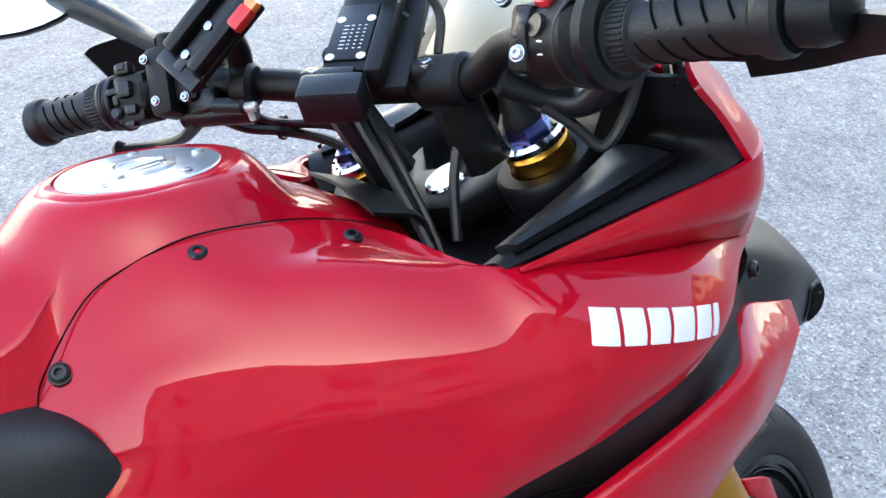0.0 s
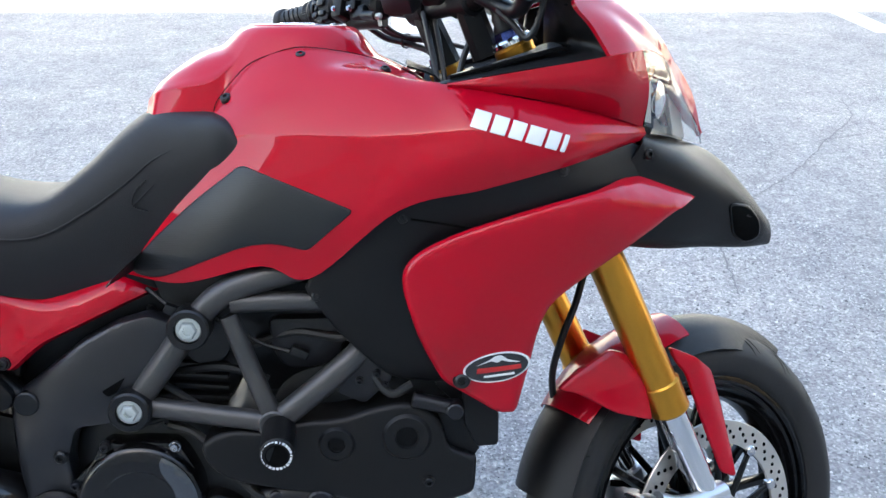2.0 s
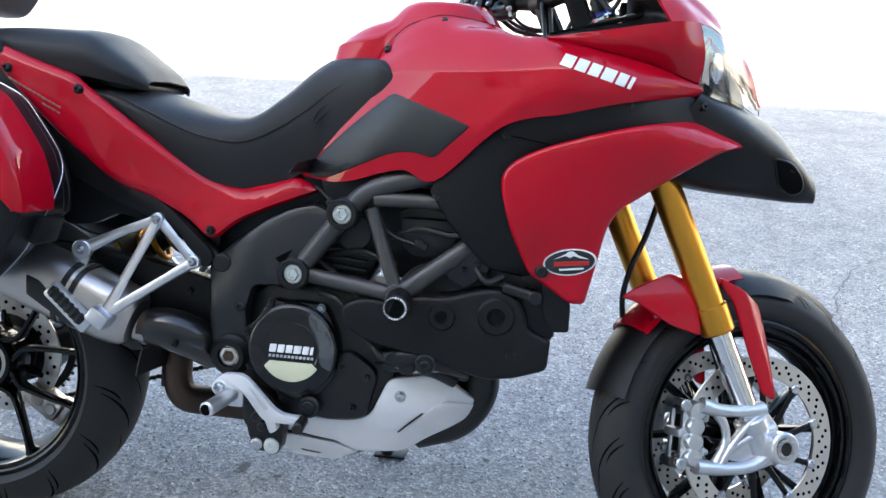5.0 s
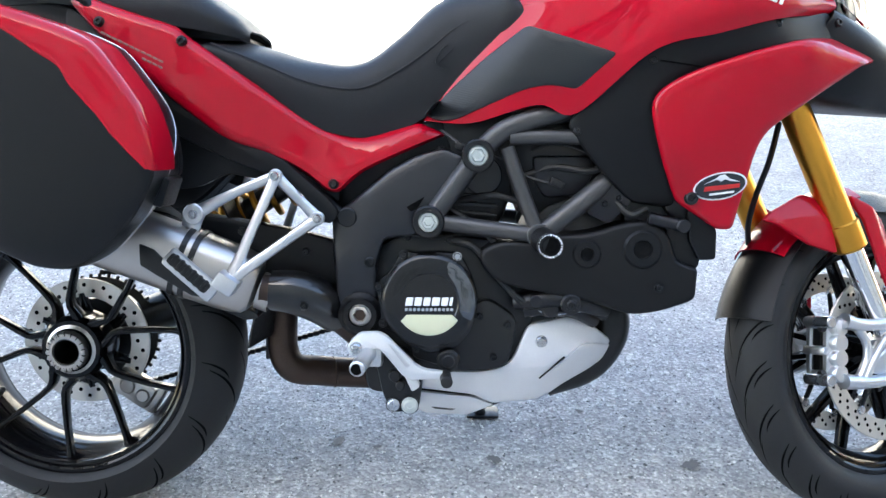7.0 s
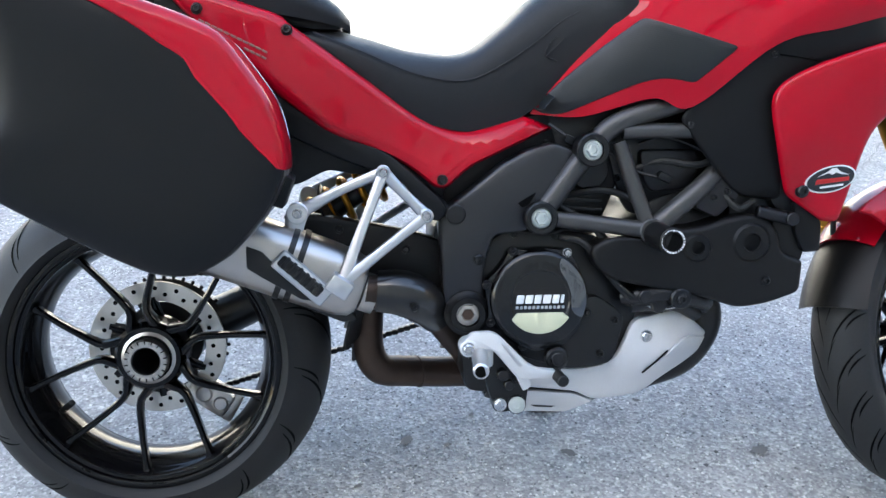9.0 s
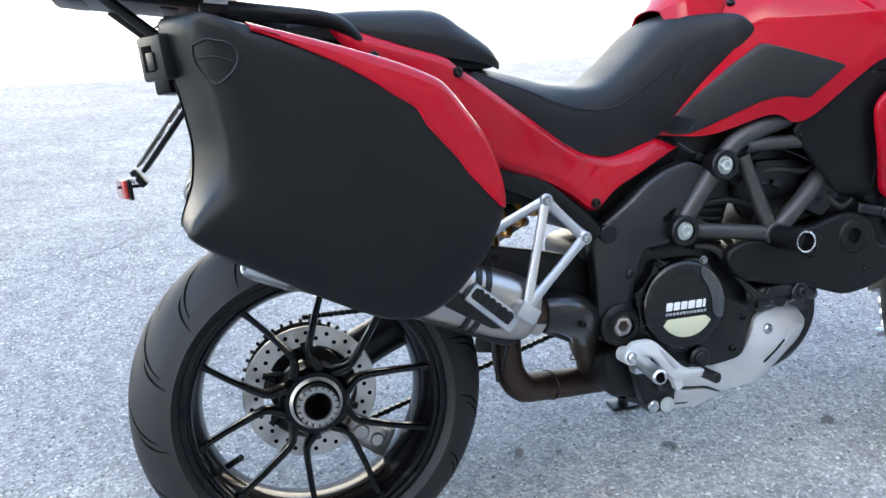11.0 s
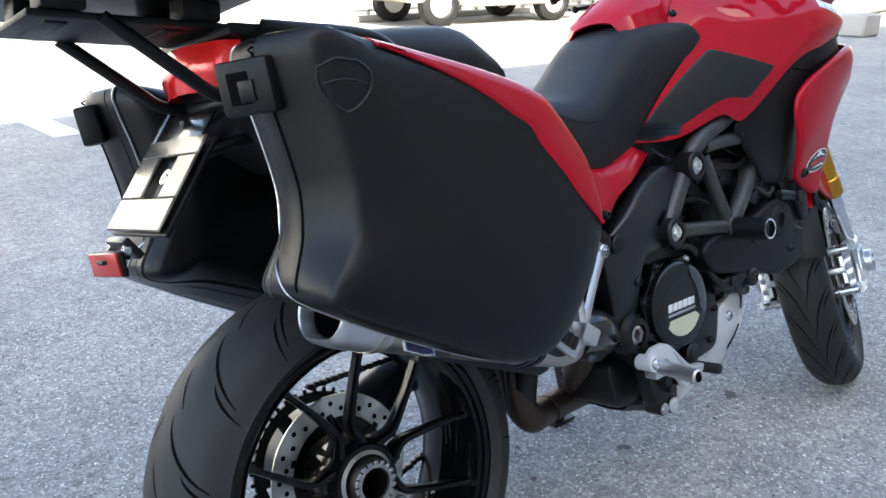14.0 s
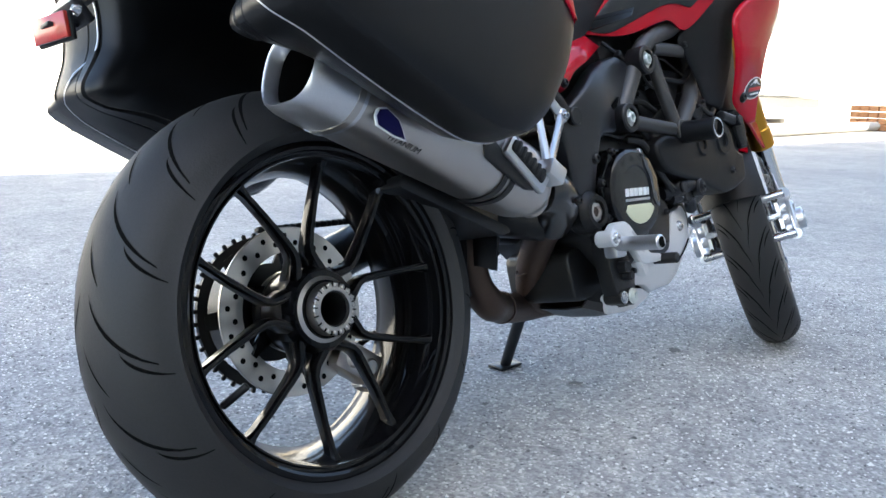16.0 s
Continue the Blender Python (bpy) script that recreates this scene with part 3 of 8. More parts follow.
# swingarm, chain guard and shock absorber on the far side
part("swingarm", joined(sweep([(0.56, 0.05, 0.405), (0.40, 0.10, 0.42), (0.22, 0.135, 0.40), (0.06, 0.135, 0.335), (0.0, 0.13, 0.316)], [0.050, 0.052, 0.050, 0.055, 0.062], 14, 5, 0.8),
     lathe([(0.07, 0.0), (0.07, 0.075), (0.15, 0.075), (0.16, 0.06), (0.16, 0.0)], REAR, (0, 1, 0), 32), sweep([(0.5, -0.08, 0.41), (0.44, 0.0, 0.43), (0.38, 0.09, 0.43)], 0.045, 12)), engine_black, bike, "black cast single-sided swingarm")
part("swingarm_guard", prism([(0.235, 0.585), (0.30, 0.578), (0.40, 0.560), (0.47, 0.545), (0.53, 0.525), (0.54, 0.43), (0.43, 0.44), (0.33, 0.50), (0.25, 0.545)], -0.092, -0.050, 0.02, 0.01), black_plastic, bike, "black plastic guard over the swingarm")
for x, z in ((0.452, 0.515), (0.335, 0.552)):
    bolt("guard_bolt", (x, -0.093, z), (0, -1, 0), 0.0065, engine_black, bike)
part("rear_caliper", joined(block((0.085, 0.045, 0.052), pose(0.085, 0.018, 0.225, 0, 35, 0), 0.01), block((0.03, 0.03, 0.06), pose(0.12, 0.026, 0.20, 0, 30, 0), 0.006), rod((0.075, -0.008, 0.232), (0.075, 0.008, 0.232), 0.016, 18, 0.003), rod((0.105, -0.008, 0.212), (0.105, 0.008, 0.212), 0.014, 18, 0.003)), titanium, bike, "grey rear brake caliper")
shock_top, shock_low = Vector((0.455, 0.00, 0.665)), Vector((0.27, 0.0, 0.545))
coil = []
for k in range(91):
    f = k / 90
    a = 2 * math.pi * 6.5 * f
    d = (shock_low - shock_top).normalized()
    s = d.cross(Vector((0, 1, 0))).normalized()
    coil.append(shock_top.lerp(shock_low, f) + (s * math.cos(a) + Vector((0, 1, 0)) * math.sin(a)) * 0.038)
shock = part("shock_absorber", rod(shock_top, shock_low, 0.022, 16), engine_black, bike, "rear shock absorber")
part("shock_spring", sweep(coil, 0.0062, 8, 1), spring_gold, shock, "gold coil spring")
part("rear_hugger", net([[(0.30, -0.085, 0.60), (0.30, 0.0, 0.625), (0.30, 0.085, 0.60)], [(0.36, -0.09, 0.46), (0.385, 0.0, 0.48), (0.36, 0.09, 0.46)], [(0.34, -0.085, 0.33), (0.37, 0, 0.34), (0.34, 0.085, 0.33)]], 5, 5, 0.004), black_plastic, bike, "black rear hugger")
part("hugger_bracket", prism([(0.355, 0.43), (0.395, 0.43), (0.385, 0.30), (0.352, 0.285)], -0.002, 0.004, 0.006, 0.001), dark_grey, bike)

# front wheel, turned with the steering
FRONT_AXLE = Vector((1.538, 0, 0.300))


def front_spokes(at):
    out = [lathe([(-0.05, 0.012), (-0.05, 0.030), (-0.02, 0.036), (0.02, 0.036), (0.05, 0.030), (0.05, 0.012)], at, (0, 1, 0), 32, True)]
    for k in range(5):
        d = 72 * k + 20
        for s in (-1, 1):
            out.append(joined(beam(polar(at, 0.030, d + s * 12, 0), polar(at, 0.085, d + s * 11, 0), 0.026, 0.016, 0.05, 0.03), beam(polar(at, 0.085, d + s * 11, 0), polar(at, 0.203, d + s * 16, 0), 0.016, 0.013, 0.03, 0.024)))
    return out


front_wheel = wheel("front_wheel", FRONT_AXLE, 0.307, 0.124, 0.221, 0.094, STEER, front_spokes, "gloss black cast front wheel with slim double spokes", 0.066)
for sgn in (-1, 1):
    d = brake_disc(FRONT_AXLE, sgn * 0.068, 0.122, 0.160, 0.0045, 30, 3, STEER, front_wheel, label="large drilled steel front brake disc")
    carrier = [lathe([(sgn * 0.068 - 0.003, 0.028), (sgn * 0.068 - 0.003, 0.045), (sgn * 0.068 + 0.003, 0.045), (sgn * 0.068 + 0.003, 0.028)], FRONT_AXLE, (0, 1, 0), 32, True)]
    for k in range(10):
        a, b = polar(FRONT_AXLE, 0.036, 36 * k, sgn * 0.068), polar(FRONT_AXLE, 0.126, 36 * k + 16, sgn * 0.068)
        part("carrier_arm", beam(a, b, 0.013, 0.010, 0.006, 0.006), wheel_black, d, "", STEER)
    part("disc_carrier", joined(*carrier), wheel_black, d, "", STEER)
    for k in range(10):
        part("disc_button", rod(polar(FRONT_AXLE, 0.124, 36 * k + 16, sgn * 0.068 - 0.007), polar(FRONT_AXLE, 0.124, 36 * k + 16, sgn * 0.068 + 0.007), 0.009, 12), steel, d, "", STEER)

# fork
for sgn in (-1, 1):
    y = 0.103 * sgn
    leg = part("fork_leg", joined(rod(fork_at(0.575, 0.0115, y), fork_at(1.136, 0.007, y), 0.0275, 28), rod(fork_at(0.545, 0.011, y), fork_at(0.600, 0.0120, y), 0.0305, 28, 0.004)), gold, bike, "gold anodised upside-down fork tube", STEER)
    part("stanchion", rod(fork_at(0.33, 0.010, y), fork_at(0.57, 0.0115, y), 0.0215, 24), chrome, leg, "bright steel fork stanchion", STEER)
    ax = FRONT_AXLE + Vector((0, y + sgn * 0.016, 0))
    cal_top, cal_low = FRONT_AXLE + Vector((-0.160, y, 0.062)), FRONT_AXLE + Vector((-0.166, y, -0.024))
    yf = y + sgn * 0.010

    def fp(x, z, out=0.0):
        return FRONT_AXLE.x + x, yf + sgn * out, FRONT_AXLE.z + z

    clamp = [rod(fork_at(0.306, 0.0100, y), fork_at(0.372, 0.0105, y), 0.0275, 28, 0.003), rod(fork_at(0.352, 0.0104, y), fork_at(0.378, 0.0105, y), 0.0300, 28, 0.003),
             lathe([(-0.030, 0.020), (-0.030, 0.026), (-0.027, 0.029), (0.027, 0.029), (0.030, 0.026), (0.030, 0.020)], ax, (0, 1, 0), 32, True),
             sweep([fp(-0.028, 0.066), fp(-0.075, 0.062, 0.004), fp(-0.120, 0.064, 0.004), fp(-0.152, 0.072)], [0.015, 0.011, 0.012, 0.015], 12, 6, 1.2, (0, 1, 0)),
             sweep([fp(-0.010, -0.018), fp(-0.055, -0.036, 0.004), fp(-0.105, -0.040, 0.004), fp(-0.160, -0.036)], [0.016, 0.012, 0.012, 0.014], 12, 6, 1.2, (0, 1, 0)),
             sweep([fp(-0.030, 0.060, 0.006), fp(-0.062, 0.036, 0.008), fp(-0.090, 0.004, 0.008), fp(-0.112, -0.034, 0.004)], [0.008, 0.0065, 0.0065, 0.009], 10, 6),
             sweep([fp(-0.120, 0.060), fp(-0.104, 0.034, 0.002), fp(-0.102, 0.004, 0.002), fp(-0.122, -0.036)], [0.010, 0.008, 0.008, 0.010], 10, 6),
             sweep([fp(-0.004, 0.030), fp(-0.045, 0.020, 0.004), fp(-0.096, -0.010, 0.002)], [0.014, 0.008, 0.006], 10, 6),
             prism([(FRONT_AXLE.x - 0.022, FRONT_AXLE.z + 0.070), (FRONT_AXLE.x + 0.010, FRONT_AXLE.z + 0.034), (FRONT_AXLE.x + 0.008, FRONT_AXLE.z - 0.006), (FRONT_AXLE.x - 0.018, FRONT_AXLE.z - 0.020), (FRONT_AXLE.x - 0.060, FRONT_AXLE.z - 0.030), (FRONT_AXLE.x - 0.094, FRONT_AXLE.z - 0.026), (FRONT_AXLE.x - 0.088, FRONT_AXLE.z + 0.010), (FRONT_AXLE.x - 0.060, FRONT_AXLE.z + 0.044)], *sorted((yf - sgn * 0.008, yf + sgn * 0.001)), 0.008, 0.002)]
    foot = part("axle_clamp", joined(*clamp), aluminium, leg, "cast aluminium axle clamp with caliper arms", STEER)
    part("axle_bore", rod(ax + Vector((0, sgn * 0.02, 0)), ax + Vector((0, sgn * 0.0295, 0)), 0.019, 20, 0.0005), engine_black, foot, "", STEER)
    part("wheel_axle", lathe([(-0.004, 0.012), (-0.004, 0.019), (0.004, 0.019), (0.004, 0.012)], ax + Vector((0, sgn * 0.028, 0)), (0, 1, 0), 20, True), steel, foot, "", STEER)
    cy = sgn * 0.086
    body = []
    for j, f in enumerate((0.02, 0.34, 0.66, 0.98)):
        c = cal_low.lerp(cal_top, f)
        body.append(lathe([(-0.010, 0), (-0.010, 0.016), (-0.006, 0.0175), (0.012, 0.0175), (0.017, 0.0145), (0.018, 0.0)], (c.x + 0.006, cy + sgn * 0.008, c.z), (0, sgn, 0), 18))
    lo, hi = cal_low.lerp(cal_top, -0.10), cal_low.lerp(cal_top, 1.10)
    for yy, wide in ((cy + sgn * 0.004, 0.036), (cy - sgn * 0.036, 0.034)):
        body.append(beam((lo.x + 0.004, yy, lo.z), (hi.x + 0.004, yy, hi.z), wide, wide, 0.017, 0.017))
    for c in (lo, hi, cal_low.lerp(cal_top, 0.5)):
        body.append(block((0.020, 0.052, 0.016), Matrix.Translation((c.x - 0.012, cy - sgn * 0.016, c.z)), 0.004))
    caliper = part("brake_caliper", joined(*body), aluminium, foot, "radial silver four-piston brake caliper", STEER)
    part("brake_pad", joined(*[beam((lo.x + 0.006, cy - sgn * (0.016 + k), lo.z + 0.014), (hi.x + 0.006, cy - sgn * (0.016 + k), hi.z - 0.014), 0.030, 0.030, 0.006, 0.006) for k in (-0.006, 0.012)]), engine_black, caliper, "dark brake pads", STEER)
    for f in (0.02, 0.98):
        c = cal_low.lerp(cal_top, f)
        part("mount_bolt", lathe([(0, 0), (0, 0.0075), (0.008, 0.0075), (0.010, 0.006), (0.010, 0)], (c.x - 0.016, cy + sgn * 0.004, c.z), (-1, 0, 0), 12), engine_black, caliper, "", STEER)
    for f in (-0.10, 1.10):
        c = cal_low.lerp(cal_top, f)
        part("caliper_bolt", rod((c.x - 0.022, cy - 0.03, c.z), (c.x - 0.022, cy + 0.03, c.z), 0.011, 12), steel, caliper, "", STEER)
    cap = part("fork_cap", joined(rod(fork_at(1.136, 0.007, y), fork_at(1.147, 0.007, y), 0.0285, 28, 0.003)), chrome, leg, "polished fork cap with drilled ring", STEER)
    part("adjuster", lathe([(0, 0), (0, 0.019), (0.003, 0.0195), (0.011, 0.0175), (0.013, 0.014), (0.013, 0)], fork_at(1.146, 0.007, y), AXIS, 6), blue_anodised, cap, "blue anodised hexagon adjuster", STEER)
    if sgn < 0:
        part("cable_boot", lathe([(0, 0.016), (0.004, 0.0165), (0.012, 0.013), (0.018, 0.0135), (0.026, 0.010), (0.034, 0.0105), (0.040, 0.006), (0.040, 0)], fork_at(1.158, 0.007, y), AXIS, 20), grip_rubber, cap, "black rubber boot", STEER)
    part("cap_ring_hole", joined(*[rod(fork_at(1.1465, 0.007, y) + FRONT * 0.0235 * math.cos(k * 0.7) + Vector((0, 0.0235 * math.sin(k * 0.7), 0)), fork_at(1.1478, 0.007, y) + FRONT * 0.0235 * math.cos(k * 0.7) + Vector((0, 0.0235 * math.sin(k * 0.7), 0)), 0.002, 8, 0.0002) for k in range(9)]), groove, cap, "", STEER)


def yoke(s, h, mat, label):
    """A fork bridge: two clamps round the legs joined by a web."""
    bits = [lathe([(0, 0.029), (0, 0.040), (0.004, 0.043), (h - 0.004, 0.043), (h, 0.040), (h, 0.029)], fork_at(s, 0.007, 0.103 * k), AXIS, 28, True) for k in (-1, 1)]
    out = [fork_at(s, e, y) for e, y in ((0.065, -0.075), (0.02, -0.04), (0.02, 0.04), (0.065, 0.075), (0.005, 0.085), (-0.042, 0.035), (-0.042, -0.035), (0.005, -0.085))]
    bm = bmesh.new()
    lo = [bm.verts.new(p) for p in out]
    hi = [bm.verts.new(p + AXIS * h * 0.8) for p in out]
    bm.faces.new(lo), bm.faces.new(hi[::-1])
    for i in range(8):
        bm.faces.new((lo[i], hi[i], hi[(i + 1) % 8], lo[(i + 1) % 8]))
    bmesh.ops.recalc_face_normals(bm, faces=bm.faces)
    bmesh.ops.bevel(bm, geom=bm.edges[:], offset=0.006, segments=2, profile=0.5, affect="EDGES")
    return part("fork_yoke", joined(*bits, bm), mat, bike, label, STEER)


top_yoke = yoke(1.090, 0.030, black_plastic, "black cast top fork yoke")
yoke(0.905, 0.032, engine_black, "black cast lower fork yoke")
part("steering_nut", joined(lathe([(0, 0.0), (0, 0.023), (0.006, 0.023), (0.008, 0.021), (0.008, 0.0)], fork_at(1.109, 0.0, 0), AXIS, 24)), chrome, top_yoke, "polished drilled steering nut", STEER)
part("steering_stem", rod(fork_at(0.88, 0, 0), fork_at(1.10, 0, 0), 0.03, 20), engine_black, top_yoke, "", STEER)

# front mudguard: red saddle round the fork, black front tip and black rear flap
def arc_guard(r, half, a0, a1, drop, thick=0.003):
    """A curved guard over the tyre between two angles (degrees, 90 is up); half is its half width at each end and the middle."""
    rows = []
    for k in range(9):
        f = k / 8
        a = a0 + (a1 - a0) * f
        w = half[0] + (half[1] - half[0]) * min(1, f * 2) if f < 0.5 else half[1] + (half[2] - half[1]) * (f * 2 - 1)
        rows.append([polar(FRONT_AXLE, r - drop * (abs(u) ** 2.2), a, u * w) for u in (-1, -0.85, -0.6, -0.3, 0, 0.3, 0.6, 0.85, 1)])
    bm, _ = grid_bm(rows)
    bmesh.ops.recalc_face_normals(bm, faces=bm.faces)
    bmesh.ops.solidify(bm, geom=list(bm.faces), thickness=thick)
    return bm


mudguard = part("front_mudguard", arc_guard(0.324, (0.014, 0.066, 0.076), 48, 108, 0.050), black_plastic, bike, "front mudguard with a black tip and red flanks", STEER)
part("mudguard_flap", arc_guard(0.320, (0.070, 0.072, 0.074), 122, 165, 0.030), black_plastic, mudguard, "black rear mudguard flap", STEER)
part("mudguard_saddle", arc_guard(0.333, (0.062, 0.078, 0.066), 97, 141, 0.028), red, mudguard, "glossy red mudguard saddle", STEER)
for sgn in (-1, 1):
    front_leaf = [(1.417, 0.601), (1.460, 0.582), (1.506, 0.553), (1.521, 0.500), (1.533, 0.428), (1.537, 0.382), (1.512, 0.392), (1.482, 0.463), (1.447, 0.556), (1.428, 0.578)]
    rear_leaf = [(1.238, 0.556), (1.262, 0.572), (1.331, 0.604), (1.359, 0.593), (1.378, 0.544), (1.386, 0.493), (1.328, 0.511), (1.266, 0.548)]
    # a ridge runs down each leaf
    part("mudguard_leaf", panel(front_leaf, lambda x, z: -0.119 + 0.5 * max(0.0, x - 1.466 - 0.358 * (0.58 - z)) + 0.12 * max(0.0, 1.466 + 0.358 * (0.58 - z) - x), 0.006, 0.008, 0.003, 0.012, -sgn), red, mudguard, "", STEER, 30)
    if sgn < 0:
        part("mudguard_leaf", panel(rear_leaf, lambda x, z: -0.086 - 0.14 * (x - 1.22) + 0.30 * max(0.0, z - 0.555 - 0.10 * (x - 1.30)), 0.006, 0.008, 0.003, 0.012, -sgn), red, mudguard, "", STEER, 30)

# ---- bodywork ----
SIDE_NET = [
    [(0.798, -0.104, 0.968), (0.803, -0.112, 0.966), (0.810, -0.120, 0.963), (0.820, -0.134, 0.955), (0.832, -0.147, 0.946), (0.836, -0.150, 0.940), (0.800, -0.142, 0.898), (0.740, -0.124, 0.838), (0.668, -0.100, 0.752)],
    [(0.850, -0.096, 1.030), (0.855, -0.1145, 1.0145), (0.861, -0.133, 0.9975), (0.869, -0.1525, 0.981), (0.878, -0.170, 0.954), (0.881, -0.175, 0.941), (0.865, -0.176, 0.903), (0.820, -0.166, 0.835), (0.755, -0.138, 0.748)],
    [(0.915, -0.100, 1.053), (0.920, -0.124, 1.036), (0.929, -0.148, 1.0145), (0.936, -0.172, 0.988), (0.944, -0.196, 0.956), (0.947, -0.201, 0.941), (0.940, -0.203, 0.900), (0.905, -0.193, 0.838), (0.865, -0.170, 0.778)],
    [(1.000, -0.088, 1.043), (1.000, -0.118, 1.031), (1.000, -0.156, 1.026), (1.006, -0.191, 0.9955), (1.012, -0.222, 0.957), (1.015, -0.227, 0.941), (1.010, -0.226, 0.900), (0.978, -0.214, 0.840), (0.931, -0.181, 0.764)],
    [(1.062, -0.095, 1.020), (1.062, -0.130, 1.010), (1.064, -0.174, 1.016), (1.073, -0.211, 0.994), (1.082, -0.240, 0.962), (1.084, -0.246, 0.946), (1.078, -0.250, 0.922), (1.065, -0.246, 0.893), (1.045, -0.235, 0.862)],
    [(1.100, -0.190, 1.010), (1.104, -0.196, 1.011), (1.112, -0.204, 1.010), (1.131, -0.229, 0.992), (1.152, -0.250, 0.966), (1.158, -0.256, 0.951), (1.161, -0.258, 0.935), (1.159, -0.255, 0.915), (1.148, -0.245, 0.889)],
    [(1.250, -0.192, 0.985), (1.251, -0.197, 0.984), (1.252, -0.203, 0.981), (1.256, -0.216, 0.970), (1.260, -0.226, 0.957), (1.261, -0.229, 0.950), (1.262, -0.232, 0.941), (1.260, -0.233, 0.929), (1.252, -0.229, 0.914)],
    [(1.366, -0.147, 0.953), (1.367, -0.1468, 0.952), (1.368, -0.1465, 0.951), (1.369, -0.146, 0.948), (1.371, -0.145, 0.944), (1.371, -0.144, 0.942), (1.368, -0.143, 0.938), (1.362, -0.143, 0.933), (1.352, -0.143, 0.929)],
]
trees = {}
for side in (1, -1):
    bm = net(SIDE_NET, 8, 5, 0.0045, side)
    if side == 1:
        trees["side"] = BVHTree.FromBMesh(bm)
    cover = part("tank_side_cover", bm, red, bike, "glossy red tank side cover with white lettering blocks", None, 50)
    trees["cover", side] = cover


def on_side(x, z, lift=0.003, tree="side", fallback=-0.2):
    hit = trees[tree].ray_cast(Vector((x, -1.0, z)), Vector((0, 1, 0)))[0]
    return (hit.y if hit else fallback) - lift


PAD = [(0.846, 0.911, 0.010), (0.905, 0.891, 0.05), (0.990, 0.860, 0.008), (0.928, 0.803, 0.008), (0.885, 0.812, 0.02), (0.845, 0.806, 0.03), (0.790, 0.782, 0.03), (0.720, 0.751, 0.020), (0.689, 0.753, 0.008), (0.673, 0.762, 0.004), (0.720, 0.809, 0.02), (0.778, 0.860, 0.02)]
for side in (1, -1):
    part("knee_pad", panel(PAD, lambda x, z: on_side(x, z, 0.0025), 0.004, 0.008, 0.002, 0.012, side), pad_rubber, trees["cover", side], "ribbed black rubber knee pad")
# lettering blocks of the maker's name: six white slanted shapes
LOGO0, LOGO1 = Vector((1.133, 0.976)), Vector((1.250, 0.942))
run = (LOGO1 - LOGO0)
for side in (1, -1):
    u = run.normalized()
    up = Vector((-u.y, u.x))
    bits, x = [], 0.0
    for w in (0.0200, 0.0180, 0.0175, 0.0205, 0.0160, 0.0065):
        a = LOGO0 + u * (x + 0.0)
        k = 0.0
        quad = [a + up * -0.0105, a + u * w + up * -0.0105, a + u * (w + 0.003) + up * 0.0105, a + u * 0.003 + up * 0.0105]
        bits.append(panel([tuple(p) for p in quad], lambda px, pz: on_side(px, pz, 0.0018), 0.0015, 0.0008, 0.0004, 0.005, side))
        x += w + 0.0042
    part("lettering_block", joined(*bits), white_print, trees["cover", side], "white slanted lettering blocks")

for x, y, z, n in ((0.822, -0.1105, 0.9905, (-0.2, -0.7, 0.7)), (0.921, -0.109, 1.0445, (0, -0.5, 0.85)), (1.030, -0.103, 1.0255, (0.1, -0.35, 0.9))):
    for side in (1, -1):
        bolt("cover_screw", (x, y * side, z), (n[0], n[1] * side, n[2]), 0.0066, engine_black, trees["cover", side], "black socket screw", 0.004)

for side in (1, -1):
    seam = [(0.803, -0.107, 0.9685), (0.812, -0.106, 0.990), (0.848, -0.098, 1.0300), (0.880, -0.0985, 1.0450), (0.915, -0.101, 1.0545), (0.955, -0.096, 1.0520), (1.000, -0.090, 1.0440), (1.040, -0.0915, 1.0320), (1.062, -0.096, 1.0215)]
    part("cover_seam", sweep([(x, y * side, z) for x, y, z in seam], 0.0006, 6, 5), groove, trees["cover", side])

# tank cover with the raised filler collar
TANK = []
for x, zc, ys, zs, yl, zl in ((0.706, 0.992, -0.048, 0.985, -0.070, 0.962), (0.725, 1.015, -0.076, 0.996, -0.094, 0.960), (0.765, 1.042, -0.092, 1.004, -0.107, 0.952), (0.803, 1.056, -0.096, 1.012, -0.112, 0.950),
                              (0.850, 1.066, -0.070, 1.046, -0.108, 1.016), (0.920, 1.068, -0.070, 1.060, -0.112, 1.040), (0.985, 1.056, -0.062, 1.050, -0.102, 1.026), (1.040, 1.034, -0.055, 1.028, -0.098, 1.002), (1.095, 1.002, -0.04, 1.000, -0.085, 0.982)):
    TANK.append([(x, yl, zl), (x, ys + (yl - ys) * 0.10, zs + (zl - zs) * 0.10), (x, ys, zs), (x, ys * 0.90, zs + (zc - zs) * 0.20), (x, ys * 0.55, zs + (zc - zs) * 0.72), (x, 0, zc), (x, -ys * 0.55, zs + (zc - zs) * 0.72), (x, -ys * 0.90, zs + (zc - zs) * 0.20), (x, -ys, zs), (x, -ys - (yl - ys) * 0.10, zs + (zl - zs) * 0.10), (x, -yl, zl)])
CAP = Vector((0.910, 0.0, 1.082))
skin = net(TANK, 16, 10, 0)
for v in skin.verts:
    u = max(0.0, min(1.0, (0.112 - math.hypot(v.co.x - CAP.x, v.co.y)) / 0.042))
    v.co.z += (1.0815 - v.co.z) * (u * u * (3 - 2 * u)) if v.co.z > 1.0 else 0
skin.normal_update()
shell(skin, 0.004)
tank = part("tank_cover", skin, red, bike, "glossy red fuel tank cover", None, 55)
collar_axis = Vector((0.02, 0, 1))
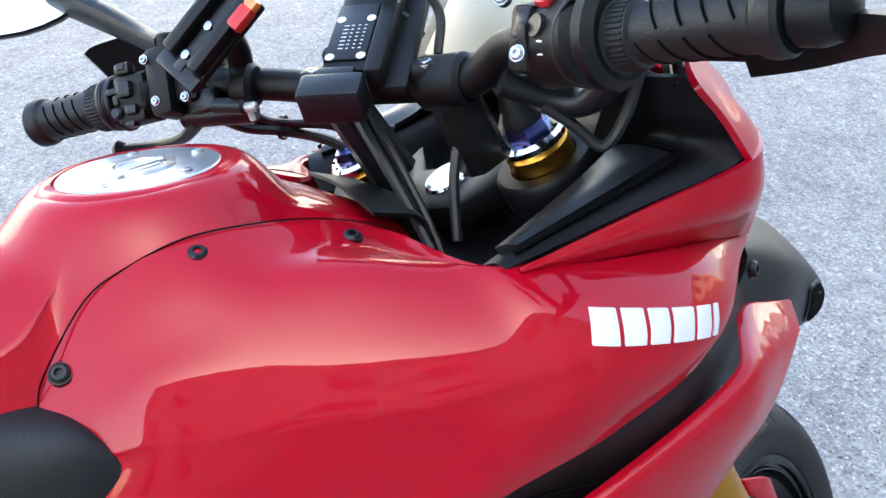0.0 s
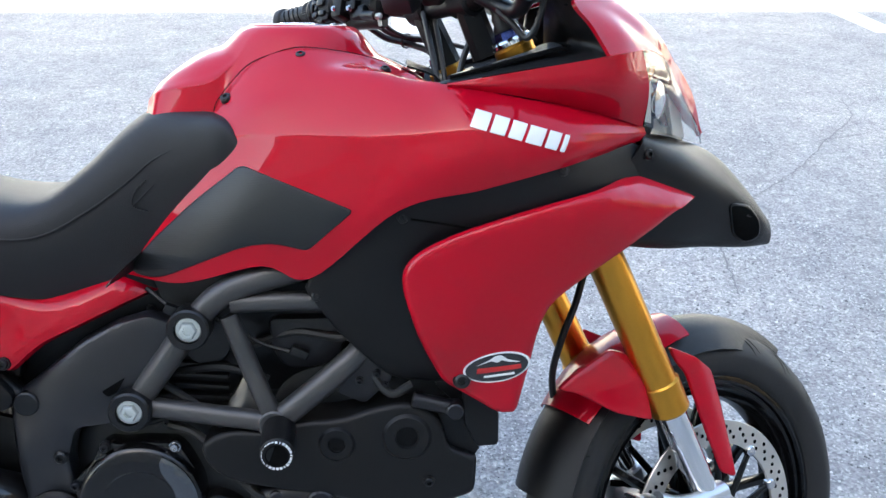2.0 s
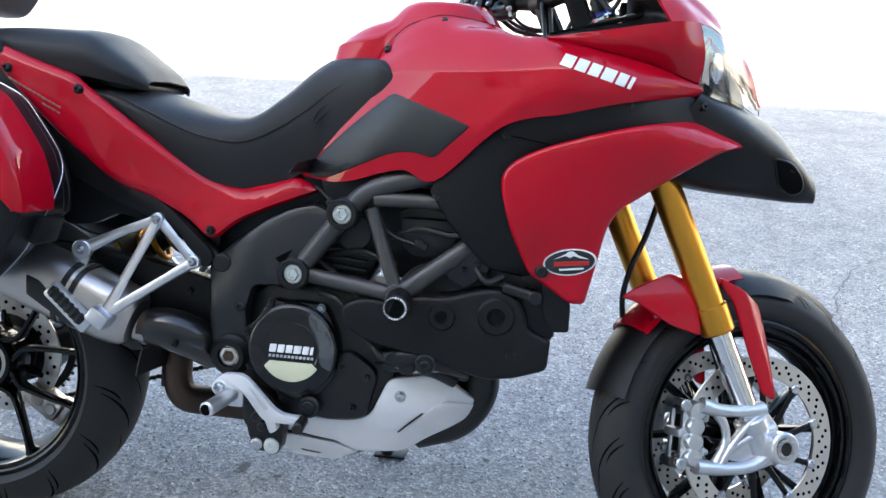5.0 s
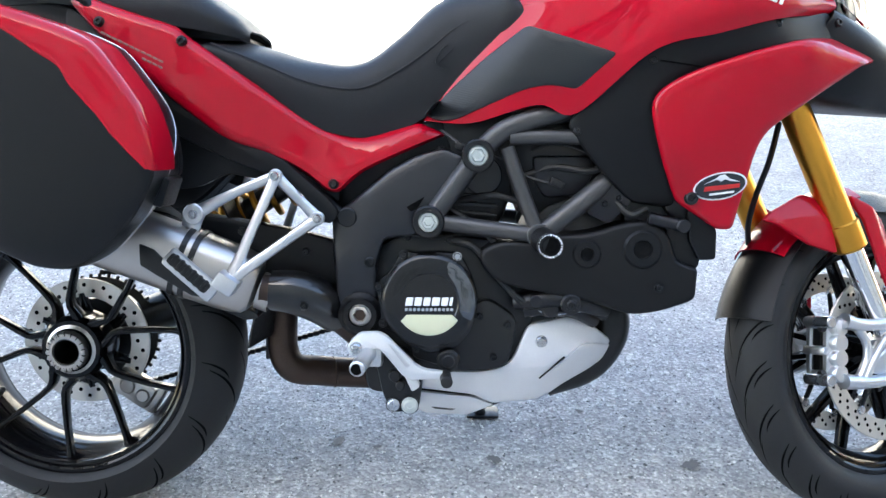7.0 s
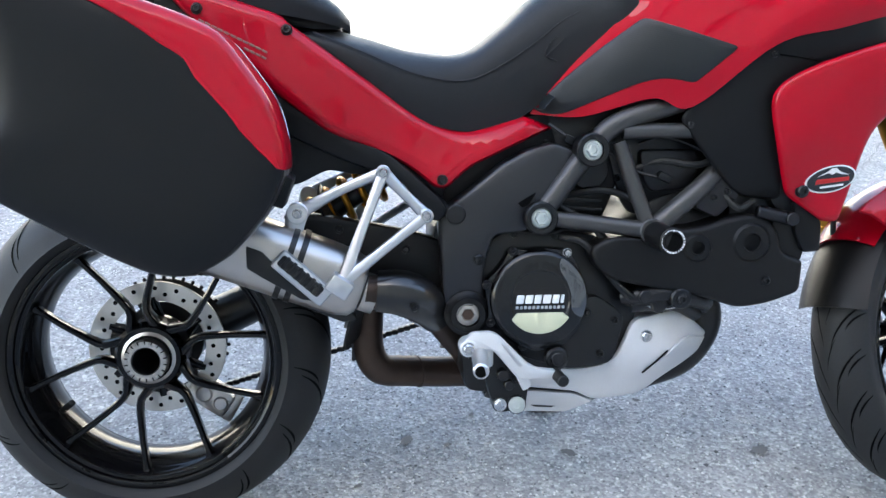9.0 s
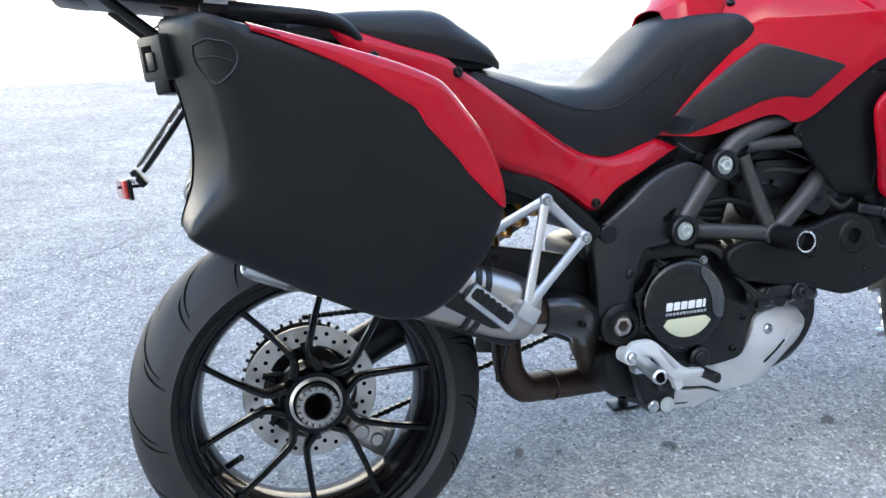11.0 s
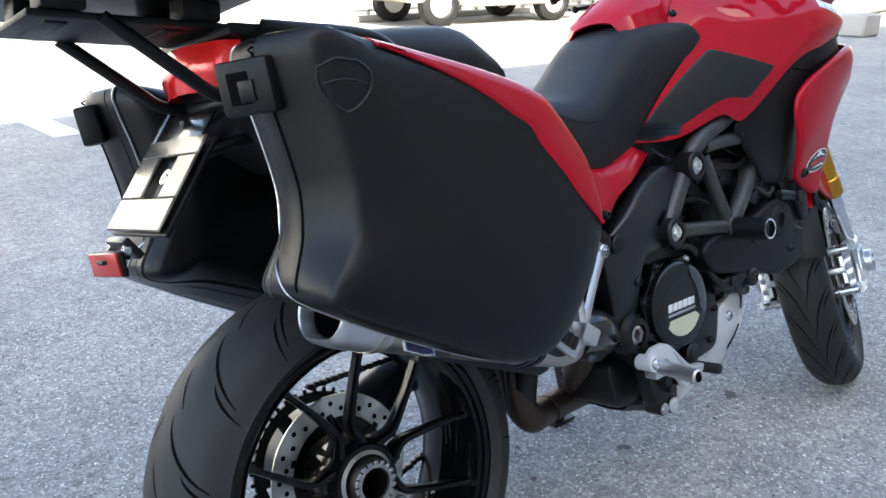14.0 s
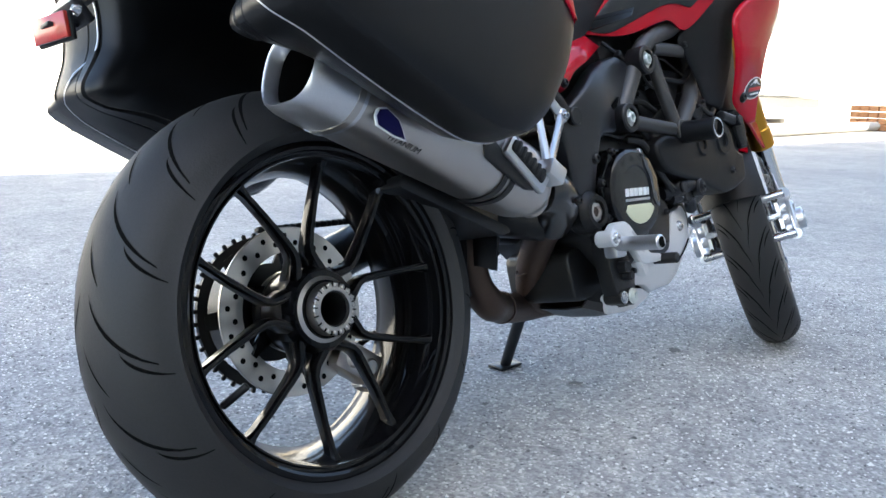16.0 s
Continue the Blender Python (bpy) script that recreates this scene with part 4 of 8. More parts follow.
part("filler_collar", lathe([(-0.012, 0.078), (-0.004, 0.0735), (-0.0005, 0.0705), (0.0012, 0.0675), (0.0012, 0.062), (-0.006, 0.060), (-0.012, 0.060)], CAP, collar_axis, 48, True), red, tank, "raised red filler collar", None, 60)
cap = part("fuel_cap", lathe([(-0.006, 0.0), (-0.006, 0.0600), (0.0, 0.0600), (0.0015, 0.0585), (0.0022, 0.050), (0.0022, 0.0)], CAP, collar_axis, 48), aluminium, tank, "round bare aluminium fuel cap")
part("cap_lever", joined(lathe([(0.0022, 0.018), (0.0042, 0.019), (0.0042, 0.027), (0.0022, 0.028)], CAP, collar_axis, 36, True), block((0.045, 0.010, 0.003), pose(CAP.x, CAP.y - 0.012, CAP.z + 0.003, 0, 0, 25), 0.001)), steel, cap)
for k in range(5):
    a = radians(72 * k + 15)
    bolt("cap_screw", CAP + Vector((0.048 * math.cos(a), 0.048 * math.sin(a), 0.002)), (0, 0, 1), 0.0040, steel, cap, "", 0.0015)
# dark gap that shows between tank cover, side cover and cockpit: the airbox below
part("airbox", joined(net([[(0.72, -0.07, 0.90), (0.72, -0.05, 0.955), (0.72, 0.05, 0.955), (0.72, 0.07, 0.90)], [(0.85, -0.12, 0.86), (0.85, -0.085, 1.02), (0.85, 0.085, 1.02), (0.85, 0.12, 0.86)], [(1.00, -0.165, 0.86), (1.00, -0.08, 1.025), (1.00, 0.08, 1.025), (1.00, 0.165, 0.86)], [(1.08, -0.18, 0.87), (1.08, -0.09, 0.985), (1.08, 0.09, 0.985), (1.08, 0.18, 0.87)]], 4, 3, 0.004),
     prism([(0.74, 0.93), (1.08, 0.93), (1.08, 0.80), (0.90, 0.74), (0.72, 0.80)], -0.11, 0.11, 0.02, 0.01)), engine_black, bike, "black airbox under the tank cover")
part("tank_front_trim", net([[(1.06, -0.075, 1.030), (1.06, 0.0, 1.036), (1.06, 0.075, 1.030)], [(1.105, -0.070, 1.010), (1.115, 0.0, 1.010), (1.105, 0.070, 1.010)], [(1.10, -0.08, 0.965), (1.11, 0, 0.965), (1.10, 0.08, 0.965)]], 4, 5, 0.003), black_plastic, tank, "black trim ahead of the tank")

# tail panels
TAIL = [(0.040, 0.985, 0.01), (0.140, 0.945, 0.05), (0.248, 0.912, 0.02), (0.262, 0.898, 0.01), (0.390, 0.806, 0.05), (0.480, 0.745, 0.04), (0.545, 0.722, 0.03), (0.600, 0.730, 0.03), (0.658, 0.752, 0.01), (0.712, 0.728, 0.004), (0.620, 0.690, 0.03), (0.560, 0.662, 0.02), (0.520, 0.626, 0.01), (0.500, 0.628, 0.01), (0.455, 0.666, 0.03), (0.400, 0.692, 0.03), (0.330, 0.716, 0.03), (0.240, 0.785, 0.05), (0.160, 0.855, 0.03), (0.080, 0.930, 0.03)]
tail_y = tps([(0.05, 0.98, -0.150), (0.14, 0.93, -0.165), (0.26, 0.90, -0.165), (0.16, 0.855, -0.172), (0.30, 0.80, -0.168), (0.40, 0.80, -0.150), (0.36, 0.70, -0.158), (0.48, 0.745, -0.130), (0.45, 0.665, -0.150), (0.515, 0.63, -0.150), (0.55, 0.722, -0.122), (0.60, 0.69, -0.142), (0.658, 0.752, -0.110), (0.71, 0.728, -0.112)])
for side in (1, -1):
    tail = part("tail_panel", panel(TAIL, tail_y, 0.006, 0.012, 0.016, 0.009, side), red, bike, "glossy red tail panel below the seat", None, 50)
    for x, z in ((0.260, 0.886), (0.120, 0.918), (0.512, 0.642)):
        bolt("panel_screw", (x, (tail_y(x, z) - 0.001) * side, z), (0, -side, 0.1), 0.0075, engine_black, tail, "black socket screw")
    bits = []
    for k in range(11):
        a, b = Vector((0.122 + 0.0098 * k, 0.899 - 0.0047 * k)), 0.0084
        bits.append(panel([(a.x, a.y), (a.x + b, a.y - 0.0040), (a.x + b + 0.0012, a.y - 0.0005), (a.x + 0.0012, a.y + 0.0035)], lambda x, z: tail_y(x, z) - 0.0006, 0.001, 0.001, 0.0003, 0.02, side))
    for k in range(4):
        a, b = Vector((0.192 + 0.0090 * k, 0.855 - 0.0043 * k)), 0.0076
        bits.append(panel([(a.x, a.y), (a.x + b, a.y - 0.0040), (a.x + b + 0.0012, a.y - 0.0005), (a.x + 0.0012, a.y + 0.0035)], lambda x, z: tail_y(x, z) - 0.0006, 0.001, 0.001, 0.0003, 0.02, side))
    part("lettering_block", joined(*bits), dull_print, tail, "small dull brown lettering blocks")
part("rear_subframe", joined(prism([(0.02, 0.96), (0.26, 0.89), (0.40, 0.79), (0.52, 0.70), (0.52, 0.60), (0.44, 0.64), (0.33, 0.70), (0.20, 0.80), (0.05, 0.80), (-0.05, 0.86), (-0.10, 0.95)], -0.115, 0.115, 0.02, 0.012),
     prism([(0.16, 0.84), (0.34, 0.72), (0.42, 0.69), (0.505, 0.615), (0.525, 0.590), (0.50, 0.565), (0.44, 0.645), (0.36, 0.67), (0.25, 0.72), (0.14, 0.80)], -0.150, -0.105, 0.02, 0.006), prism([(0.48, 0.73), (0.58, 0.722), (0.70, 0.76), (0.72, 0.70), (0.64, 0.62), (0.50, 0.58)], -0.098, 0.098, 0.01, 0.008), sweep([(0.52, -0.128, 0.585), (0.45, -0.13, 0.652), (0.40, -0.128, 0.684)], 0.013, 10)), black_plastic, bike, "black tail underside and subframe")

part("undertail_panel", prism([(0.05, 0.95), (0.20, 0.86), (0.34, 0.74), (0.46, 0.68), (0.50, 0.615), (0.42, 0.655), (0.37, 0.650), (0.32, 0.660), (0.27, 0.635), (0.22, 0.630), (0.12, 0.70), (0.03, 0.82)], -0.128, -0.100, 0.012, 0.006), black_plastic, bike, "black plastic panel inside the case mount")

# seats
SEAT = []
for x, zt, wt, ze, we, zb in ((0.20, 0.905, 0.05, 0.903, 0.10, 0.88), (0.30, 0.905, 0.07, 0.895, 0.125, 0.835), (0.385, 0.886, 0.08, 0.868, 0.135, 0.785), (0.47, 0.862, 0.085, 0.838, 0.130, 0.742), (0.555, 0.860, 0.085, 0.838, 0.120, 0.722),
                              (0.62, 0.902, 0.08, 0.876, 0.112, 0.732), (0.68, 0.956, 0.075, 0.926, 0.112, 0.765), (0.725, 0.980, 0.080, 0.956, 0.116, 0.815), (0.775, 0.983, 0.092, 0.970, 0.131, 0.865), (0.812, 0.979, 0.100, 0.976, 0.147, 0.890), (0.834, 0.968, 0.100, 0.966, 0.150, 0.898), (0.848, 0.950, 0.100, 0.946, 0.150, 0.905)):
    SEAT.append([(x, -we + 0.004, zb), (x, -we - 0.004, (ze + zb) / 2), (x, -we + 0.004, ze - 0.012), (x, -wt, zt - 0.008), (x, 0, zt), (x, wt, zt - 0.008), (x, we - 0.004, ze - 0.012), (x, we + 0.004, (ze + zb) / 2), (x, we - 0.004, zb)])
seat = part("rider_seat", net(SEAT, 6, 4, 0.004), vinyl, bike, "black vinyl rider seat with a low scooped middle", None, 60)
REARSEAT = []
for x, zt, wt, we, zb in ((-0.010, 0.990, 0.08, 0.110, 0.958), (0.070, 1.003, 0.10, 0.135, 0.948), (0.165, 1.006, 0.11, 0.145, 0.923), (0.245, 1.003, 0.105, 0.140, 0.913), (0.290, 0.975, 0.10, 0.130, 0.906), (0.338, 0.940, 0.085, 0.112, 0.897), (0.360, 0.914, 0.07, 0.09, 0.890)):
    REARSEAT.append([(x, -we, zb), (x, -we - 0.003, zb + (zt - zb) * 0.45), (x, -wt - 0.01, zt - (zt - zb) * 0.18), (x, -wt * 0.5, zt - 0.002), (x, 0, zt), (x, wt * 0.5, zt - 0.002), (x, wt + 0.01, zt - (zt - zb) * 0.18), (x, we + 0.003, zb + (zt - zb) * 0.45), (x, we, zb)])
rear_seat = part("passenger_seat", net(REARSEAT, 6, 4, 0.004), vinyl, bike, "black vinyl passenger seat", None, 60)
part("seat_base", prism([(0.02, 0.950), (0.28, 0.912), (0.345, 0.905), (0.345, 0.893), (0.30, 0.893), (0.05, 0.93)], -0.10, 0.10, 0.004, 0.004), black_plastic, rear_seat)
for side in (1, -1):
    seam = [(0.30, -0.1285, 0.886), (0.385, -0.1385, 0.852), (0.47, -0.134, 0.818), (0.555, -0.124, 0.808), (0.62, -0.116, 0.836), (0.68, -0.116, 0.876), (0.725, -0.119, 0.912), (0.775, -0.131, 0.935)]
    part("seat_seam", sweep([(x, y * side, z) for x, y, z in seam], 0.0013, 6, 4), vinyl, seat)
part("seat_emblem", joined(*[sweep([(x, on - 0.1185, z) for x, on, z in pts], 0.0011, 5, 4) for pts in (((0.692, 0.0, 0.849), (0.716, 0.0, 0.872), (0.750, 0.0, 0.906)), ((0.712, 0, 0.842), (0.692, 0, 0.850), (0.697, 0, 0.869), (0.712, 0, 0.884)))]), vinyl, seat)
part("grab_rail", joined(*[sweep([(0.106, -0.150 * s, 0.938), (0.080, -0.149 * s, 0.966), (0.045, -0.147 * s, 0.981), (-0.02, -0.143 * s, 0.991), (-0.10, -0.130 * s, 1.003)], [0.010, 0.014, 0.0155, 0.016, 0.016], 12, 6, 0.85) for s in (1, -1)],
    block((0.12, 0.25, 0.016), pose(-0.085, 0, 1.002, 0, 6, 0), 0.005)), black_plastic, bike, "black passenger grab rail and rack base")

# belly pan
BELLY = [(0.640, 0.262, 0.01), (0.655, 0.296, 0.01), (0.690, 0.299, 0.02), (0.784, 0.297, 0.03), (0.826, 0.313, 0.02), (0.842, 0.350, 0.02), (0.855, 0.381, 0.008), (0.868, 0.389, 0.006), (0.942, 0.400, 0.006), (0.968, 0.388, 0.010), (1.034, 0.332, 0.006), (0.976, 0.290, 0.01), (0.928, 0.272, 0.02), (0.901, 0.250, 0.01), (0.880, 0.238, 0.008), (0.794, 0.230, 0.01), (0.757, 0.250, 0.01), (0.700, 0.257, 0.01)]
belly_y = tps([(0.63, 0.27, -0.108), (0.82, 0.29, -0.120), (0.86, 0.38, -0.130), (0.93, 0.39, -0.112), (1.045, 0.31, -0.040), (0.92, 0.33, -0.126), (0.98, 0.335, -0.094), (0.97, 0.28, -0.072), (0.88, 0.226, -0.090), (0.72, 0.235, -0.102), (0.72, 0.275, -0.116), (0.70, 0.20, -0.082), (0.85, 0.30, -0.126)])
LOW = [(0.632, 0.244, 0.01), (0.660, 0.252, 0.01), (0.757, 0.244, 0.01), (0.799, 0.226, 0.006), (0.748, 0.202, 0.01), (0.672, 0.203, 0.01), (0.655, 0.212, 0.01)]
for side in (1, -1):
    belly = part("belly_pan", panel(BELLY, belly_y, 0.014, 0.012, 0.004, 0.012, side), silver_paint, bike, "silver painted belly pan, dusty underneath", None, 30)
    bolt("belly_bolt", (0.882, (belly_y(0.882, 0.357) - 0.001) * side, 0.357), (0, -side, 0), 0.009, steel, belly, "steel bolt")
    part("belly_underside", panel(LOW, lambda x, z: belly_y(x, z) + 0.004, 0.012, 0.01, 0.003, 0.014, side), silver_paint, belly)
    part("belly_vent", panel([(0.884, 0.238, 0.004), (0.868, 0.270, 0.006), (0.943, 0.338, 0.01), (0.962, 0.350, 0.01), (1.036, 0.333, 0.004), (0.974, 0.288, 0.02), (0.930, 0.268, 0.02), (0.900, 0.244, 0.01)], lambda x, z: belly_y(x, z) - (0.010 - 0.20 * max(0.0, 0.345 - z)) * min(1.0, max(0.15, (1.03 - x) / 0.07)), 0.016, 0.004, 0.002, 0.010, side), silver_paint, belly, "", None, 25)
    # near-black strip under the facet's lip, painted as its shadow line
    part("lip_shade", sweep([(x, (belly_y(x, z) - 0.002) * side, z) for x, z in ((0.880, 0.285), (0.905, 0.309), (0.925, 0.327))], 0.0016, 6, 5), groove, belly)
part("sump", joined(net([[(0.60, -0.072, 0.28), (0.60, -0.06, 0.232), (0.60, 0.07, 0.240), (0.60, 0.072, 0.28)], [(0.72, -0.072, 0.25), (0.72, -0.075, 0.205), (0.72, 0.075, 0.205), (0.72, 0.072, 0.25)], [(0.86, -0.072, 0.275), (0.86, -0.07, 0.250), (0.86, 0.07, 0.250), (0.86, 0.072, 0.275)], [(0.98, -0.06, 0.35), (0.99, -0.04, 0.335), (0.99, 0.04, 0.335), (0.98, 0.06, 0.35)]], 4, 3, 0.004),
     prism([(0.55, 0.34), (0.66, 0.36), (0.84, 0.36), (0.84, 0.26), (0.70, 0.235), (0.56, 0.245)], -0.078, 0.078, 0.02, 0.008)), engine_black, bike, "black engine sump above the belly pan")

# side fairing wings, with the badge
WING = [(1.044, 0.775, 0.03), (1.062, 0.806, 0.03), (1.117, 0.834, 0.03), (1.213, 0.865, 0.05), (1.309, 0.886, 0.05), (1.383, 0.893, 0.010), (1.468, 0.857, 0.006), (1.409, 0.842, 0.012), (1.345, 0.805, 0.03), (1.281, 0.761, 0.03), (1.244, 0.735, 0.03), (1.227, 0.701, 0.03), (1.217, 0.639, 0.03), (1.202, 0.566, 0.010), (1.176, 0.566, 0.010), (1.102, 0.615, 0.012), (1.067, 0.690, 0.04)]
wing_base = tps([(1.05, 0.79, -0.236), (1.10, 0.70, -0.226), (1.11, 0.61, -0.186), (1.20, 0.565, -0.182), (1.17, 0.64, -0.198), (1.20, 0.75, -0.226), (1.21, 0.86, -0.247), (1.31, 0.885, -0.221), (1.385, 0.892, -0.176), (1.465, 0.857, -0.136), (1.30, 0.855, -0.232), (1.41, 0.843, -0.172), (1.30, 0.78, -0.208)])


def wing_y(x, z):
    """The wing's height, with a facet folded back along its upper front edge."""
    fold = max(0.0, z - 0.876 + 0.25 * (x - 1.31)) if x > 1.24 else 0.0
    return wing_base(x, z) + 1.3 * fold * min(1.0, (x - 1.24) / 0.08)


for side in (1, -1):
    wing = part("side_fairing", panel(WING, wing_y, 0.012, 0.02, 0.009, 0.010, side), red, bike, "glossy red side fairing wing", None, 50)
    bolt("fairing_screw", (1.126, (wing_y(1.126, 0.622) - 0.001) * side, 0.622), (0, -side, 0), 0.010, engine_black, wing, "black socket screw")
    ell = [(1.172 + 0.045 * math.cos(2 * math.pi * k / 28) * 1.0 - 0.0, 0.642 + 0.024 * math.sin(2 * math.pi * k / 28) + 0.006 * math.cos(2 * math.pi * k / 28)) for k in range(28)]
    inner = [((x - 1.172) * 0.93 + 1.172, (z - 0.642) * 0.90 + 0.642) for x, z in ell]
    rim_ = part("badge", panel(ell, lambda x, z: wing_y(x, z) - 0.0010, 0.001, 0, 0.0006, 0.012, side), white_print, wing, "oval black sticker with a white border and a snowy peak")
    part("badge_field", panel(inner, lambda x, z: wing_y(x, z) - 0.0016, 0.001, 0, 0.0004, 0.012, side), gloss_black, rim_)
    part("badge_peak", panel([(1.144, 0.645), (1.162, 0.655), (1.169, 0.661), (1.177, 0.662), (1.186, 0.655), (1.204, 0.650), (1.188, 0.651), (1.178, 0.654), (1.172, 0.650), (1.164, 0.653)], lambda x, z: wing_y(x, z) - 0.0022, 0.001, 0.001, 0.0003, 0.012, side), white_print, rim_)
    part("badge_bar", panel([(1.145, 0.632), (1.205, 0.640), (1.204, 0.647), (1.146, 0.641)], lambda x, z: wing_y(x, z) - 0.0022, 0.001, 0.001, 0.0003, 0.012, side), red_print, rim_)
    part("badge_bar", panel([(1.155, 0.6255), (1.196, 0.631), (1.196, 0.6345), (1.155, 0.629)], lambda x, z: wing_y(x, z) - 0.0022, 0.001, 0.001, 0.0003, 0.012, side), white_print, rim_)

# black shoulder between side cover and wing, running back beside the frame
SHROUD = [(0.925, 0.757, 0.01), (0.972, 0.823, 0.03), (1.042, 0.868, 0.04), (1.150, 0.908, 0.05), (1.250, 0.928, 0.05), (1.350, 0.936, 0.01), (1.400, 0.905, 0.02), (1.380, 0.870, 0.02), (1.250, 0.845, 0.03), (1.150, 0.815, 0.03), (1.090, 0.770, 0.03), (1.100, 0.660, 0.03), (1.110, 0.600, 0.02), (1.030, 0.610, 0.02), (0.962, 0.682, 0.02), (0.918, 0.743, 0.012)]
shroud_y = tps([(0.925, 0.757, -0.168), (0.972, 0.823, -0.198), (1.042, 0.862, -0.218), (1.15, 0.905, -0.240), (1.25, 0.925, -0.220), (1.35, 0.936, -0.152), (1.40, 0.89, -0.135), (1.25, 0.87, -0.224), (1.12, 0.80, -0.208), (1.03, 0.78, -0.205), (1.06, 0.70, -0.190), (0.965, 0.69, -0.168), (1.03, 0.61, -0.150), (1.11, 0.60, -0.150)])
for side in (1, -1):
    shroud = part("inner_fairing", panel(SHROUD, shroud_y, 0.006, 0.02, 0.005, 0.02, side), black_plastic, bike, "matt black inner fairing", None, 50)
    for x, z in ((1.248, 0.908), (1.050, 0.850), (0.935, 0.735)):
        bolt("fairing_screw", (x, (shroud_y(x, z) + 0.0005) * side, z), (0, -side, 0.25), 0.0058, engine_black, shroud, "black socket screw", 0.003)
    part("shroud_seam", sweep([(1.060, (shroud_y(1.06, 0.848) - 0.001) * side, 0.848), (1.10, (shroud_y(1.10, 0.842) - 0.001) * side, 0.842), (1.15, (shroud_y(1.15, 0.834) - 0.001) * side, 0.834)], 0.0014, 6, 4), groove, shroud)

# beak with its nostrils
BEAK = [
    [(1.330, -0.000, 0.935), (1.352, -0.090, 0.942), (1.368, -0.145, 0.938), (1.345, -0.158, 0.905), (1.300, -0.165, 0.860), (1.270, -0.13, 0.800), (1.270, 0.0, 0.790)],
    [(1.420, -0.000, 0.925), (1.430, -0.055, 0.928), (1.440, -0.105, 0.912), (1.440, -0.130, 0.880), (1.420, -0.128, 0.825), (1.402, -0.105, 0.778), (1.400, 0.0, 0.768)],
    [(1.500, -0.000, 0.902), (1.505, -0.035, 0.898), (1.512, -0.072, 0.872), (1.516, -0.090, 0.845), (1.508, -0.085, 0.800), (1.490, -0.062, 0.768), (1.488, 0.0, 0.762)],
    [(1.556, -0.000, 0.852), (1.560, -0.028, 0.846), (1.568, -0.052, 0.825), (1.572, -0.060, 0.803), (1.566, -0.054, 0.775), (1.556, -0.040, 0.761), (1.555, 0.0, 0.758)],
    [(1.602, -0.000, 0.800), (1.602, -0.018, 0.796), (1.602, -0.028, 0.786), (1.602, -0.031, 0.776), (1.602, -0.028, 0.766), (1.602, -0.020, 0.760), (1.602, 0.0, 0.758)],
]
for side in (1, -1):
    half = part("beak_half", net(BEAK, 6, 4, 0.004, side), black_plastic, bike, "matt black beak below the headlights", None, 55)
    tree_b = BVHTree.FromBMesh(net(BEAK, 6, 4, 0, 1))

    def on_beak(x, z, lift):
        hit = tree_b.ray_cast(Vector((x, -1.0, z)), Vector((0, 1, 0)))[0]
        return (hit.y if hit else -0.035) - lift

    NOSE = [(1.512, 0.836, 0.008), (1.546, 0.830, 0.012), (1.568, 0.806, 0.012), (1.572, 0.782, 0.008), (1.552, 0.774, 0.01), (1.526, 0.790, 0.012)]
    ring_ = [Vector(p[:2]) for p in NOSE]
    mid_ = sum(ring_, Vector((0, 0))) / len(ring_)
    part("intake_rim", panel([(*(mid_ + (Vector(p[:2]) - mid_) * 1.12), 0.012) for p in NOSE], lambda x, z: on_beak(x, z, 0.003), 0.006, 0.012, 0.003, 0.012, side), black_plastic, half)
    part("nostril", panel(NOSE, lambda x, z: on_beak(x, z, 0.0036), 0.004, 0.01, 0.001, 0.012, side), groove, half, "dark air intake")
    bolt("beak_screw", (1.374, -0.147 * side, 0.916), (0.5, -side, 0.2), 0.0075, engine_black, half, "black socket screw")
part("beak_tip", lathe([(-0.006, 0), (-0.004, 0.016), (0.004, 0.013), (0.009, 0)], (1.600, 0, 0.777), (1, 0, -0.2), 14), black_plastic, bike)

# nose cowl, headlights, windscreen
COWL_SIDE = [
    [(1.106, -0.206, 1.009), (1.106, -0.209, 1.011), (1.106, -0.207, 1.013)],
    [(1.200, -0.204, 0.996), (1.200, -0.213, 1.012), (1.200, -0.210, 1.028)],
    [(1.300, -0.178, 0.972), (1.303, -0.212, 1.008), (1.303, -0.216, 1.045)],
    [(1.363, -0.154, 0.954), (1.366, -0.167, 1.002), (1.354, -0.171, 1.051)],
]
COWL_TOP = [
    [(1.303, -0.216, 1.044), (1.328, -0.197, 1.048), (1.354, -0.171, 1.050)],
    [(1.281, -0.212, 1.079), (1.324, -0.184, 1.073), (1.362, -0.158, 1.050)],
    [(1.258, -0.205, 1.112), (1.320, -0.160, 1.094), (1.384, -0.132, 1.047)],
    [(1.312, -0.130, 1.124), (1.368, -0.116, 1.083), (1.405, -0.108, 1.032)],
    [(1.365, -0.055, 1.106), (1.408, -0.070, 1.063), (1.431, -0.080, 1.002)],
    [(1.418, 0.000, 1.066), (1.441, -0.030, 1.030), (1.456, -0.052, 0.970)],
    [(1.463, 0.000, 1.005), (1.473, -0.018, 0.985), (1.477, -0.026, 0.948)],
    [(1.497, 0.000, 0.928), (1.495, -0.002, 0.926), (1.491, -0.004, 0.922)],
]
